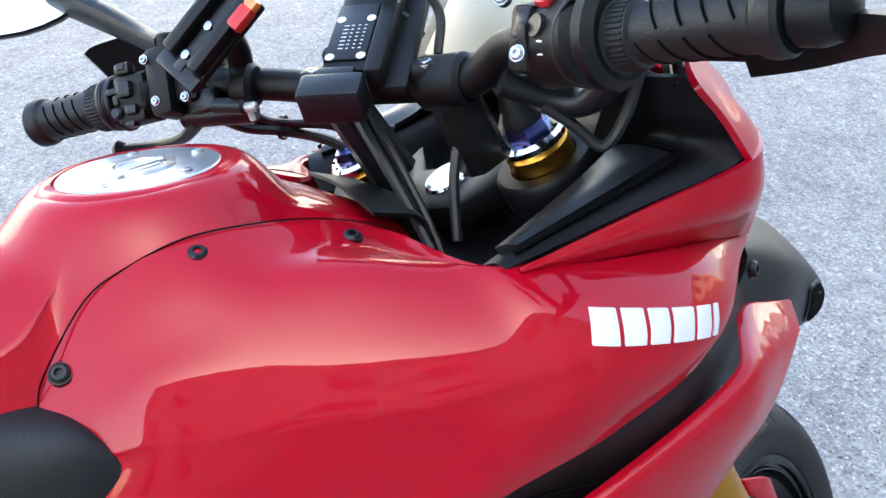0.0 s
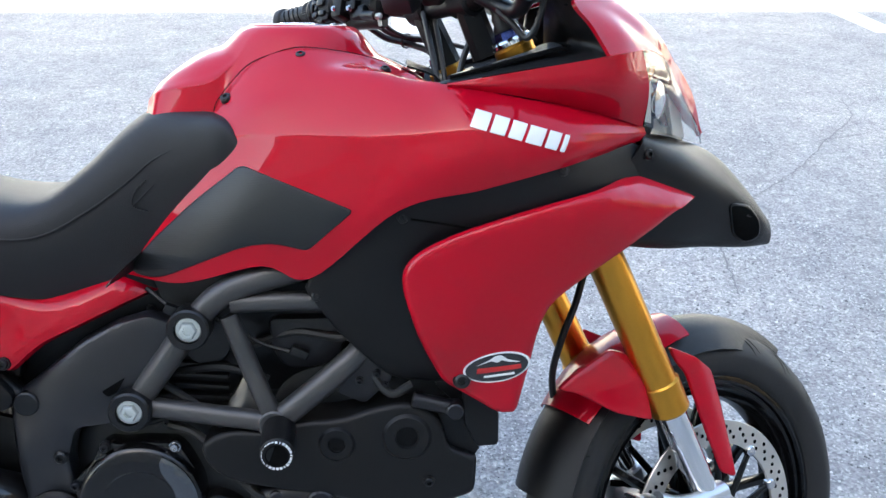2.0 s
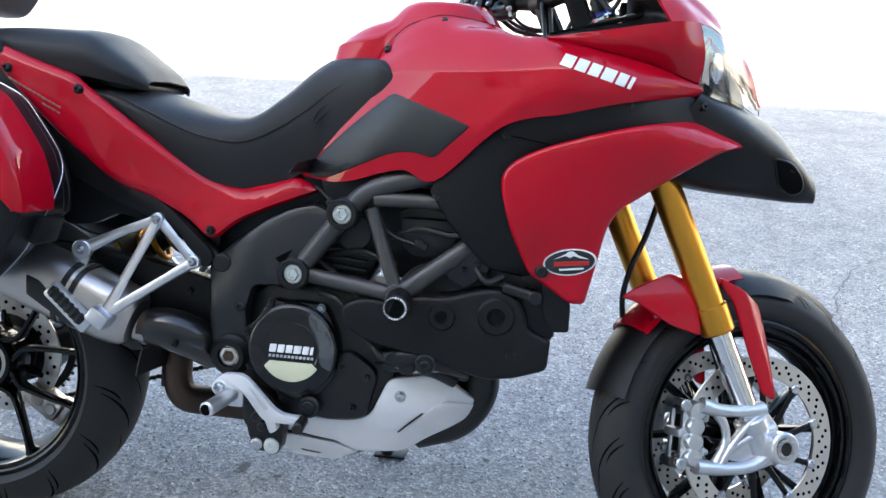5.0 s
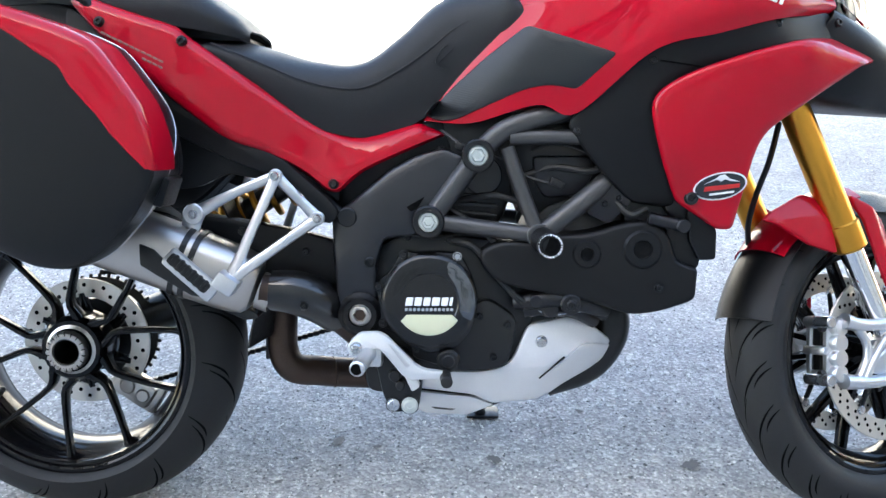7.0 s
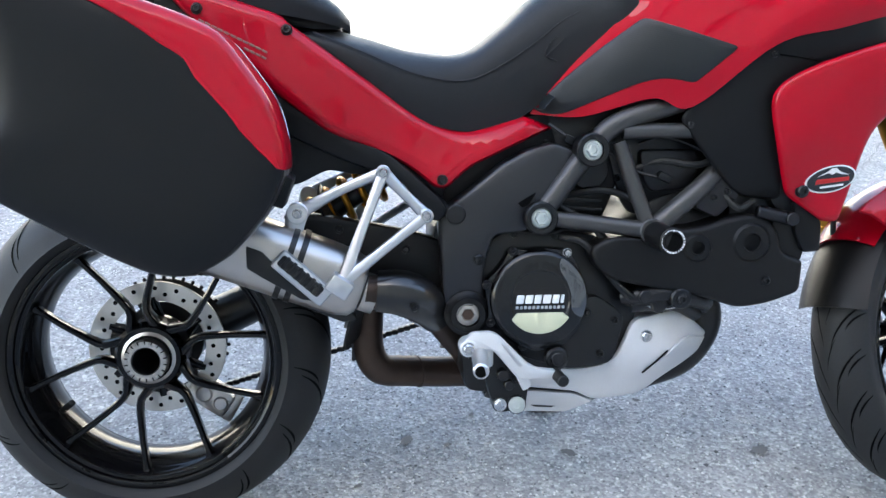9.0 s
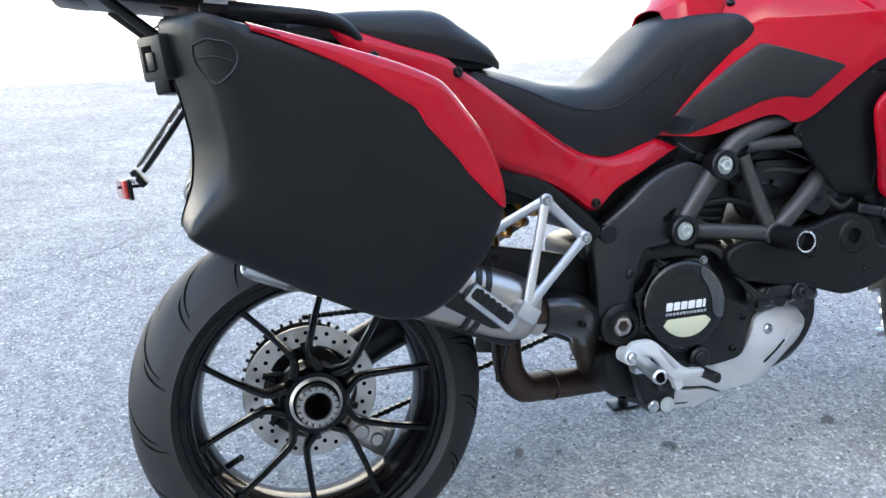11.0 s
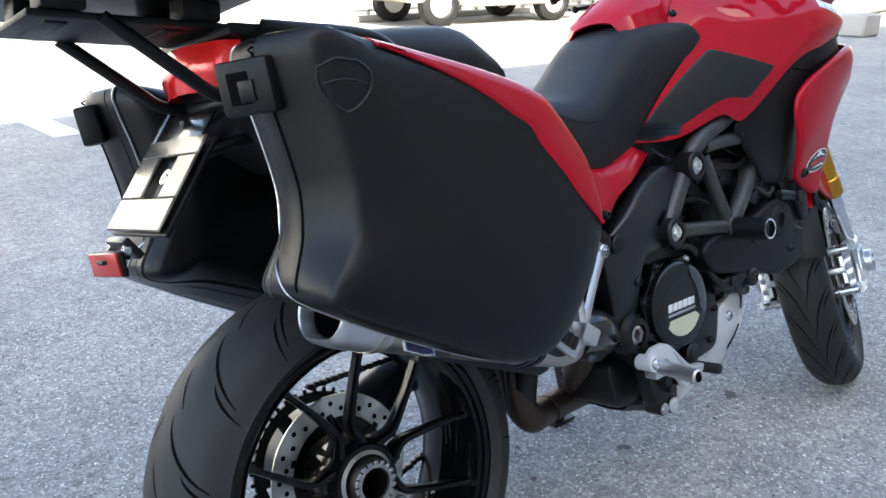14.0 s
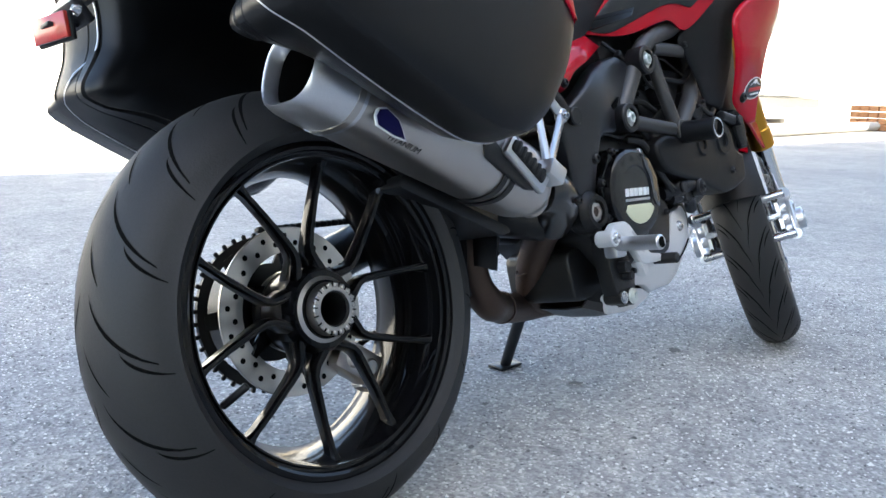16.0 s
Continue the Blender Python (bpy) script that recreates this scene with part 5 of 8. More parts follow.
for side in (1, -1):
    cowl = part("nose_cowl", net(COWL_SIDE, 8, 6, 0.005, side), red, bike, "glossy red nose cowl", None, 55)
    part("cowl_brow", net(COWL_TOP, 6, 6, 0.005, side), red, cowl, "", None, 40)
    part("cowl_liner", net([[(x - 0.009, y * 0.955, z - 0.006) for x, y, z in row[:2]] for row in COWL_TOP[2:6]], 6, 4, 0.002, side), black_plastic, cowl, "black inner face of the cowl")
    part("cowl_liner", net([[(x, y + 0.009, z - 0.001) for x, y, z in row] for row in COWL_SIDE[1:]], 6, 4, 0.002, side), black_plastic, cowl)
    lamp = part("headlight_housing", net([[(1.344, -0.155, 1.038), (1.350, -0.146, 1.000), (1.354, -0.136, 0.958)], [(1.368, -0.126, 1.033), (1.370, -0.108, 0.990), (1.386, -0.090, 0.940)], [(1.396, -0.080, 1.010), (1.402, -0.066, 0.972), (1.420, -0.050, 0.928)], [(1.450, -0.022, 0.958), (1.455, -0.015, 0.942), (1.465, -0.010, 0.918)]], 4, 4, 0.004, side), lamp_warm, bike, "headlight with a warm reflection painted on its reflectors, behind a clear lens")
    lens = part("headlight_lens", net([[(1.355, -0.168, 1.050), (1.367, -0.163, 1.003), (1.366, -0.151, 0.955)], [(1.385, -0.131, 1.046), (1.400, -0.127, 0.995), (1.413, -0.108, 0.938)], [(1.407, -0.108, 1.030), (1.432, -0.090, 0.979), (1.452, -0.066, 0.925)], [(1.458, -0.050, 0.968), (1.470, -0.036, 0.945), (1.481, -0.022, 0.915)], [(1.490, -0.008, 0.930), (1.494, -0.006, 0.922), (1.496, -0.002, 0.911)]], 5, 5, 0.002, side), clear_glass, lamp, "clear headlight lens")
    lens.visible_shadow = False
    part("lamp_bezel", net([[(1.390, -0.106, 0.998), (1.392, -0.104, 0.980), (1.398, -0.100, 0.962)], [(1.400, -0.094, 1.002), (1.406, -0.084, 0.976), (1.414, -0.074, 0.948)], [(1.412, -0.074, 0.986), (1.420, -0.062, 0.963), (1.428, -0.054, 0.942)]], 4, 4, 0.004, side), gloss_black, lamp)
    part("projector", lathe([(-0.02, 0), (-0.02, 0.024), (0.0, 0.027), (0.010, 0.027), (0.014, 0.021), (0.019, 0.0)], (1.390, -0.096 * side, 0.985), (0.8, -0.45 * side, 0), 24), chrome, lamp)
    # the strips' cream stands in for warm light reflected in the lamp
    part("reflector_strip", net([[(1.352, -0.164, 1.034), (1.361, -0.144, 0.962)], [(1.372, -0.142, 1.030), (1.384, -0.118, 0.954)]], 4, 4, 0.002, side), lamp_warm, lamp, "reflector strip with a warm reflection in its colour")
    part("reflector_strip", net([[(1.422, -0.060, 0.988), (1.438, -0.045, 0.930)], [(1.454, -0.026, 0.958), (1.466, -0.014, 0.922)]], 4, 4, 0.002, side), lamp_warm, lamp)
    # small amber strip near the top of the lens
    part("amber_strip", block((0.008, 0.014, 0.030), pose(1.368, -0.142 * side, 1.016, 10, 20, 20), 0.003), amber, lamp, "amber insert behind the headlight lens")
SCREEN = [[(1.258, -0.196, 1.116), (1.316, -0.124, 1.128), (1.352, 0.0, 1.116), (1.316, 0.124, 1.128), (1.258, 0.196, 1.116)], [(1.225, -0.180, 1.185), (1.295, -0.118, 1.200), (1.330, 0.0, 1.195), (1.295, 0.118, 1.200), (1.225, 0.180, 1.185)],
          [(1.185, -0.150, 1.255), (1.238, -0.100, 1.280), (1.268, 0.0, 1.285), (1.238, 0.100, 1.280), (1.185, 0.150, 1.255)], [(1.160, -0.080, 1.310), (1.185, -0.055, 1.325), (1.205, 0.0, 1.330), (1.185, 0.055, 1.325), (1.160, 0.080, 1.310)]]
screen = part("windscreen", net(SCREEN, 5, 5, 0.003), screen_clear, bike, "clear plastic windscreen", None, 60)
screen.visible_shadow = False
for side in (1, -1):
    part("screen_trim", net([[(1.252, -0.200, 1.114), (1.258, -0.192, 1.126)], [(1.290, -0.158, 1.121), (1.292, -0.152, 1.136)], [(1.330, -0.100, 1.120), (1.328, -0.095, 1.137)], [(1.360, 0.0, 1.108), (1.356, 0.0, 1.128)]], 5, 3, 0.004, side), black_plastic, screen)

# black cockpit lining inside the cowl
for side in (1, -1):
    lining = part("cockpit_lining", net([[(1.098, -0.201, 1.012), (1.096, -0.190, 1.014), (1.090, -0.172, 1.004), (1.092, -0.150, 0.985)], [(1.200, -0.206, 1.029), (1.200, -0.190, 1.037), (1.200, -0.150, 1.030), (1.205, -0.125, 0.98)],
                                        [(1.2985, -0.2095, 1.0455), (1.272, -0.184, 1.055), (1.258, -0.145, 1.053), (1.262, -0.115, 0.99)], [(1.277, -0.2055, 1.079), (1.258, -0.181, 1.081), (1.246, -0.150, 1.078), (1.246, -0.10, 1.00)], [(1.254, -0.200, 1.112), (1.240, -0.178, 1.112), (1.232, -0.150, 1.110), (1.240, -0.10, 1.04)]], 6, 5, 0.004, side), black_plastic, bike, "black cockpit lining", None, 40)
    part("lining_insert", net([[(1.114, -0.192, 1.0225), (1.110, -0.184, 1.022), (1.106, -0.176, 1.018)], [(1.190, -0.192, 1.0425), (1.186, -0.174, 1.043), (1.184, -0.152, 1.037)], [(1.248, -0.191, 1.0575), (1.240, -0.170, 1.061), (1.232, -0.146, 1.059)]], 5, 4, 0.006, side), dark_grey, lining, "dark grey lining insert", None, 40)
    part("insert_groove", sweep([(1.110, -0.1945 * side, 1.0195), (1.190, -0.1945 * side, 1.0385), (1.252, -0.193 * side, 1.0535), (1.254, -0.180 * side, 1.0575), (1.246, -0.150 * side, 1.0590)], 0.0022, 6, 5), groove, lining)
part("headstock_block", joined(prism([(1.09, 0.97), (1.20, 0.97), (1.30, 0.92), (1.30, 0.80), (1.09, 0.80)], -0.085, 0.085, 0.02, 0.01), prism([(1.30, 1.06), (1.36, 1.06), (1.40, 0.95), (1.36, 0.86), (1.28, 0.88)], -0.10, 0.10, 0.02, 0.01)), engine_black, bike, "black headstock and wiring behind the fork")
part("radiator", joined(prism([(1.12, 0.82), (1.20, 0.80), (1.19, 0.60), (1.13, 0.56), (1.09, 0.60)], -0.150, 0.150, 0.01, 0.004), prism([(1.02, 0.62), (1.12, 0.62), (1.14, 0.53), (1.10, 0.50), (1.03, 0.54)], -0.13, 0.13, 0.01, 0.006)), engine_black, bike, "black radiator between the wings")
part("horn", lathe([(0, 0), (0, 0.035), (0.02, 0.04), (0.03, 0.03), (0.03, 0)], (1.05, -0.135, 0.72), (0.1, -1, 0), 20), engine_black, bike)
part("ignition_box", prism([(1.095, 0.575), (1.150, 0.575), (1.165, 0.545), (1.150, 0.490), (1.090, 0.500)], -0.155, -0.10, 0.01, 0.005), black_plastic, bike)
part("fairing_stay", joined(rod((1.06, -0.165, 0.585), (1.12, -0.17, 0.572), 0.011, 12), rod((1.118, -0.185, 0.572), (1.118, -0.16, 0.572), 0.012, 12)), dark_grey, bike)

# trellis frame
for side in (1, -1):
    s = side
    tubes = [([(0.679, -0.144, 0.577), (0.722, -0.1445, 0.6345), (0.765, -0.145, 0.692)], 0.0185), ([(0.765, -0.145, 0.692), (0.800, -0.147, 0.728), (0.850, -0.148, 0.752), (0.930, -0.142, 0.775), (1.02, -0.12, 0.82)], 0.0185),
             ([(0.679, -0.144, 0.577), (0.770, -0.152, 0.566), (0.872, -0.160, 0.553)], 0.0145), ([(0.872, -0.160, 0.553), (0.845, -0.155, 0.622), (0.815, -0.150, 0.705)], 0.0135), ([(0.872, -0.160, 0.553), (0.940, -0.152, 0.606), (0.990, -0.136, 0.646), (1.050, -0.098, 0.696), (1.10, -0.06, 0.735)], 0.0175), ([(0.820, -0.150, 0.722), (0.900, -0.150, 0.724), (1.00, -0.150, 0.722)], 0.0135)]
    fr = part("trellis_frame", joined(*[sweep([(x, y * s, z) for x, y, z in pts], r, 14, 6) for pts, r in tubes], rod((0.872, -0.175 * s, 0.553), (0.872, -0.14 * s, 0.553), 0.022, 18)), frame_grey, bike, "grey tubular trellis frame")
    for (x, z), n in (((0.765, 0.692), "engine_bolt"), ((0.679, 0.577), "engine_bolt")):
        part("frame_boss", lathe([(0, 0.0185), (0, 0.026), (0.003, 0.0285), (0.035, 0.0285), (0.035, 0.0185)], (x, -0.174 * s, z), (0, s, 0), 28, True), engine_black, fr, "black boss round the engine bolt")
        part("engine_bolt", joined(rod((x, -0.169 * s, z), (x, -0.14 * s, z), 0.0182, 24, 0.002), lathe([(-0.003, 0.0), (0, 0.0125), (0.005, 0.0128), (0.008, 0.0105), (0.008, 0.0065), (0.003, 0.006), (0.003, 0.0)], (x, -0.168 * s, z), (0, -s, 0), 6)), zinc, fr, "large bright engine bolt")
    slide = part("frame_slider", rod((0.884, -0.243 * s, 0.545), (0.876, -0.15 * s, 0.548), 0.0225, 24, 0.004), black_plastic, bike, "black crash slider")
    part("slider_ring", joined(*[block((0.0036 if k % 5 else 0.0015, 0.0012, 0.0030), Matrix.Translation(polar((0.884, -0.2432 * s, 0.545), 0.0185, 15 * k, 0)) @ Matrix.Rotation(-radians(15 * k + 90), 4, "Y"), 0) for k in range(24)]), white_print, slide, "white ring of small lettering")
    part("slider_bore", lathe([(0.0, 0.0), (0.0, 0.0135), (-0.0012, 0.0140), (-0.0012, 0.015)], (0.884, -0.2436 * s, 0.545), (0, s, 0), 24), groove, slide)

# engine
part("crankcase", joined(prism([(0.575, 0.52), (0.64, 0.56), (0.80, 0.54), (0.86, 0.46), (0.87, 0.40), (0.84, 0.30), (0.66, 0.28), (0.57, 0.36)], -0.118, 0.118, 0.02, 0.01), prism([(0.64, 0.33), (0.74, 0.30), (0.82, 0.31), (0.84, 0.40), (0.78, 0.44)], -0.140, -0.10, 0.02, 0.006),
     prism([(0.50, 0.56), (0.62, 0.585), (0.66, 0.44), (0.56, 0.38), (0.50, 0.44)], -0.085, 0.085, 0.02, 0.01), rod((0.714, -0.158, 0.326), (0.714, -0.12, 0.326), 0.021, 20, 0.004)), engine_black, bike, "black engine crankcase")
part("filler_cap", rod((0.714, -0.161, 0.326), (0.714, -0.155, 0.326), 0.012, 20, 0.002), dark_grey, bike, "round dark grey cap in the crankcase")
upright = part("upright_cylinder", joined(prism([(0.66, 0.56), (0.80, 0.55), (0.86, 0.70), (0.84, 0.80), (0.72, 0.80), (0.66, 0.68)], -0.095, 0.095, 0.03, 0.01), rod((0.775, -0.112, 0.655), (0.775, -0.09, 0.655), 0.035, 20)), engine_black, bike, "black finned rear cylinder")
for k in range(5):
    part("fin", prism([(0.665, 0.575 + 0.016 * k), (0.80, 0.563 + 0.016 * k), (0.802, 0.570 + 0.016 * k), (0.667, 0.582 + 0.016 * k)], -0.108, 0.108, 0.002, 0.001), engine_black, upright)
part("front_cylinder", joined(prism([(0.82, 0.49), (0.88, 0.60), (0.95, 0.62), (1.06, 0.585), (1.10, 0.50), (1.06, 0.42), (0.88, 0.40)], -0.105, 0.105, 0.03, 0.01)), engine_black, bike, "black front cylinder and head")
timing = [(0.760, 0.525, 0.03), (0.812, 0.546, 0.02), (0.860, 0.540, 0.03), (0.900, 0.556, 0.04), (0.960, 0.556, 0.03), (1.005, 0.572, 0.03), (1.055, 0.582, 0.03), (1.098, 0.562, 0.03), (1.110, 0.510, 0.012), (1.150, 0.496, 0.008), (1.147, 0.440, 0.012), (1.090, 0.420, 0.02), (1.035, 0.412, 0.02), (0.950, 0.440, 0.03), (0.873, 0.452, 0.04), (0.790, 0.472, 0.03)]
tc = part("timing_cover", prism(timing, -0.168, -0.09, 0.02, 0.014, 1, 4), black_plastic, bike, "long matt black timing belt cover")
for (x, z), r in (((1.052, 0.530), 0.030), ((0.955, 0.522), 0.022)):
    part("cover_boss", lathe([(0.006, r * 1.25), (0, r * 1.15), (-0.004, r), (-0.004, r * 0.55), (0.0, r * 0.5), (0.0, 0.0)], (x, -0.168, z), (0, 1, 0), 26), black_plastic, tc)
bolt("cover_screw", (1.082, -0.168, 0.462), (0, -1, 0), 0.007, engine_black, tc)
part("coil_pack", joined(prism([(0.965, 0.640), (1.010, 0.650), (1.035, 0.610), (0.995, 0.572), (0.955, 0.590)], -0.150, -0.11, 0.008, 0.004), rod((0.985, -0.140, 0.630), (0.985, -0.12, 0.630), 0.014, 18)), dark_grey, bike, "dark alloy fitting behind the frame")
for x, z in ((0.988, 0.608), (1.012, 0.618), (1.022, 0.600)):
    bolt("fitting_bolt", (x, -0.151, z), (0, -1, 0), 0.005, dark_grey, bike)
part("ignition_box", joined(prism([(1.128, 0.600), (1.166, 0.600), (1.180, 0.560), (1.180, 0.512), (1.150, 0.510), (1.132, 0.545)], -0.165, -0.125, 0.006, 0.004), block((0.018, 0.02, 0.02), pose(1.146, -0.14, 0.508), 0.003)), black_plastic, bike, "black box hanging below the fairing wing")
# black sheet added to cover the bright cylinder and darken the gap
part("dark_backing", prism([(0.80, 0.72), (0.90, 0.735), (1.03, 0.74), (1.07, 0.63), (1.00, 0.598), (0.90, 0.580), (0.855, 0.572), (0.835, 0.60)], -0.100, -0.085, 0.015, 0.004), engine_black, bike, "black sheet added behind the frame to darken the gap")
part("ecu_box", prism([(0.862, 0.690), (0.965, 0.690), (0.972, 0.660), (0.950, 0.620), (0.885, 0.615), (0.868, 0.640)], -0.122, -0.08, 0.012, 0.006), dark_grey, bike, "dark control box inside the frame")
part("intake_block", prism([(0.83, 0.80), (1.0, 0.84), (1.02, 0.74), (0.98, 0.66), (0.85, 0.63)], -0.06, 0.06, 0.02, 0.01), engine_black, bike)
part("blue_plug", sweep([(0.885, -0.115, 0.765), (0.905, -0.120, 0.780), (0.930, -0.118, 0.788)], 0.010, 10, 4), material("blue_plastic", (0.01, 0.03, 0.25), 0.4, spot=0.1), bike, "blue cable plug")
part("green_plug", sweep([(0.915, -0.118, 0.762), (0.932, -0.120, 0.776)], 0.007, 8, 4), material("green_plastic", (0.01, 0.10, 0.06), 0.4, spot=0.1), bike, "green cable plug")
for k, pts in enumerate((((0.72, -0.13, 0.54), (0.76, -0.142, 0.53), (0.80, -0.145, 0.48), (0.845, -0.145, 0.43)), ((0.71, -0.12, 0.60), (0.75, -0.13, 0.575), (0.79, -0.135, 0.545), (0.82, -0.14, 0.50)), ((0.84, -0.11, 0.65), (0.90, -0.12, 0.67), (0.97, -0.13, 0.665), (1.02, -0.13, 0.70)),
                        ((0.73, -0.105, 0.61), (0.80, -0.12, 0.62), (0.86, -0.12, 0.60)), ((1.0, -0.14, 0.62), (1.03, -0.155, 0.59), (1.06, -0.15, 0.60)), ((0.845, -0.13, 0.425), (0.90, -0.14, 0.415), (0.95, -0.13, 0.42), (1.0, -0.10, 0.40)))):
    part("engine_hose", sweep(pts, 0.0065 if k < 5 else 0.012, 8, 6), hose, bike)
for x, y, z in ((0.640, -0.120, 0.545), (0.715, -0.120, 0.540), (0.600, -0.120, 0.430), (0.795, -0.141, 0.330), (0.770, -0.141, 0.405), (0.820, -0.141, 0.390), (0.655, -0.141, 0.345), (0.690, -0.100, 0.625), (0.700, -0.100, 0.700), (0.830, -0.100, 0.640)):
    bolt("engine_bolt", (x, y, z), (0, -1, 0), 0.006, engine_black if x < 0.81 else dark_grey, bike)
for r, col, pts in ((0.0032, hose, ((0.70, -0.115, 0.735), (0.745, -0.128, 0.705), (0.80, -0.125, 0.690), (0.85, -0.120, 0.655), (0.90, -0.125, 0.640))), (0.0028, hose, ((0.86, -0.115, 0.700), (0.90, -0.125, 0.712), (0.95, -0.120, 0.700), (1.00, -0.125, 0.672), (1.03, -0.135, 0.640))),
                    (0.0035, hose, ((0.60, -0.125, 0.545), (0.64, -0.135, 0.552), (0.69, -0.135, 0.545), (0.73, -0.128, 0.552), (0.78, -0.130, 0.548))), (0.0042, hose, ((0.82, -0.135, 0.470), (0.835, -0.150, 0.445), (0.870, -0.150, 0.425), (0.905, -0.145, 0.405))),
                    (0.0030, steel, ((0.87, -0.148, 0.418), (0.905, -0.150, 0.412), (0.95, -0.140, 0.415), (0.985, -0.115, 0.405)))):
    part("thin_line", sweep(pts, r, 6, 6), col, bike)
for x, z, w in ((0.735, 0.708, 0.020), (0.905, 0.642, 0.026), (1.018, 0.655, 0.022)):
    part("cable_plug", block((w, 0.014, 0.014), pose(x, -0.128, z, 0, 25, 0), 0.003), engine_black, bike)
part("oil_line_fitting", joined(rod((0.895, -0.155, 0.420), (0.895, -0.12, 0.420), 0.016, 18), sweep([(0.85, -0.135, 0.415), (0.895, -0.14, 0.42), (0.94, -0.13, 0.412), (0.98, -0.11, 0.39)], 0.013, 10, 5)), dark_grey, bike)
part("oil_gallery", joined(sweep([(0.835, -0.128, 0.428), (0.872, -0.146, 0.436), (0.915, -0.150, 0.440), (0.962, -0.140, 0.428), (1.000, -0.112, 0.410)], [0.014, 0.017, 0.015, 0.017, 0.012], 12, 5), rod((0.930, -0.170, 0.432), (0.930, -0.12, 0.432), 0.019, 20, 0.003), rod((0.868, -0.164, 0.436), (0.868, -0.12, 0.436), 0.012, 16, 0.002), block((0.030, 0.030, 0.016), pose(0.900, -0.142, 0.456, 0, -12, 0), 0.004)), dark_grey, bike, "dark cast oil gallery below the belt cover")
bolt("gallery_bolt", (0.930, -0.170, 0.432), (0, -1, 0), 0.0085, dark_grey, bike, "", 0.005)
part("front_header_pipe", sweep([(0.97, 0.0, 0.44), (1.015, -0.03, 0.40), (1.018, -0.035, 0.35), (0.98, -0.03, 0.29), (0.90, -0.02, 0.25)], [0.034, 0.036, 0.038, 0.036, 0.03], 16, 6), engine_black, bike, "dark exhaust header and oil cooler")
CL = Vector((0.680, -0.12, 0.435))


def ring_at(deg, r):
    return CL.x + r * math.cos(radians(deg)), CL.z + r * math.sin(radians(deg))


clutch_out = [ring_at(a, r) for a, r in ((0, 0.086), (20, 0.087), (40, 0.090), (50, 0.095), (60, 0.098), (68, 0.092), (85, 0.088), (108, 0.089), (115, 0.098), (125, 0.098), (132, 0.090), (150, 0.089), (158, 0.096), (168, 0.099), (176, 0.092), (195, 0.091), (203, 0.098), (212, 0.096), (220, 0.090), (245, 0.092), (270, 0.099), (300, 0.100), (325, 0.094), (345, 0.087))]
clutch = part("clutch_cover", joined(prism(clutch_out, -0.148, -0.11, 0.012, 0.004), lathe([(0.0018, 0), (0.0018, 0.050), (0.0, 0.0525), (0.0, 0.076), (0.0012, 0.080), (0.006, 0.0845), (0.020, 0.0865)], (CL.x, -0.166, CL.z), (0, 1, 0), 56)), cover_gloss, bike, "black clutch cover with white lettering blocks", None, 32)
for a in (58, 119, 165, 207):
    bolt("clutch_screw", (*[ring_at(a, 0.0935)[0]], -0.148, ring_at(a, 0.0935)[1]), (0, -1, 0), 0.0068, steel if a == 58 else dark_grey, clutch)
seg = [ring_at(a, 0.060) for a in range(-152, -27, 6)]
seg = [(x, z) for x, z in seg if z < CL.z - 0.029] + [(CL.x + 0.040, CL.z - 0.0225), (CL.x - 0.040, CL.z - 0.0225)]
part("clutch_plaque", panel(seg, lambda x, z: -0.1672, 0.002, 0.001, 0.0006, 0.02), cream, clutch, "pale cream plaque on the clutch cover")
cres = [ring_at(a, 0.0815) for a in range(-24, 58, 6)] + [(CL.x + 0.036, CL.z + 0.074), (CL.x + 0.031, CL.z + 0.064), (CL.x + 0.034, CL.z + 0.049), (CL.x + 0.046, CL.z + 0.030), (CL.x + 0.053, CL.z + 0.010), (CL.x + 0.054, CL.z - 0.016), (CL.x + 0.060, CL.z - 0.026)]
part("clutch_crescent", panel(cres, tps([(CL.x + 0.03, CL.z + 0.07, -0.1680), (CL.x + 0.055, CL.z, -0.1690), (CL.x + 0.080, CL.z, -0.1655), (CL.x + 0.06, CL.z + 0.055, -0.1660), (CL.x + 0.075, CL.z - 0.03, -0.1660)]), 0.006, 0.003, 0.0008, 0.012), polished_cover, clutch, "smooth polished crescent on the clutch cover")
bits, x = [], CL.x - 0.0425
for w in (0.0130, 0.0130, 0.0125, 0.0140, 0.0120, 0.0055):
    bits.append(panel([(x, CL.z - 0.0066), (x + w, CL.z - 0.0066), (x + w + 0.0025, CL.z + 0.0085), (x + 0.0025, CL.z + 0.0085)], lambda a, b: -0.1652, 0.001, 0.002, 0.0003, 0.02))
    x += w + 0.0026
part("lettering_block", joined(*bits), white_print, clutch, "white lettering blocks")
bits, x = [], CL.x - 0.0430
for k in range(12):
    bits.append(panel([(x, CL.z - 0.0160), (x + 0.0050, CL.z - 0.0160), (x + 0.0056, CL.z - 0.0108), (x + 0.0006, CL.z - 0.0108)], lambda a, b: -0.1652, 0.001, 0.0008, 0.0003, 0.02))
    x += 0.0073
part("lettering_block", joined(*bits), aluminium, clutch, "small grey lettering blocks")

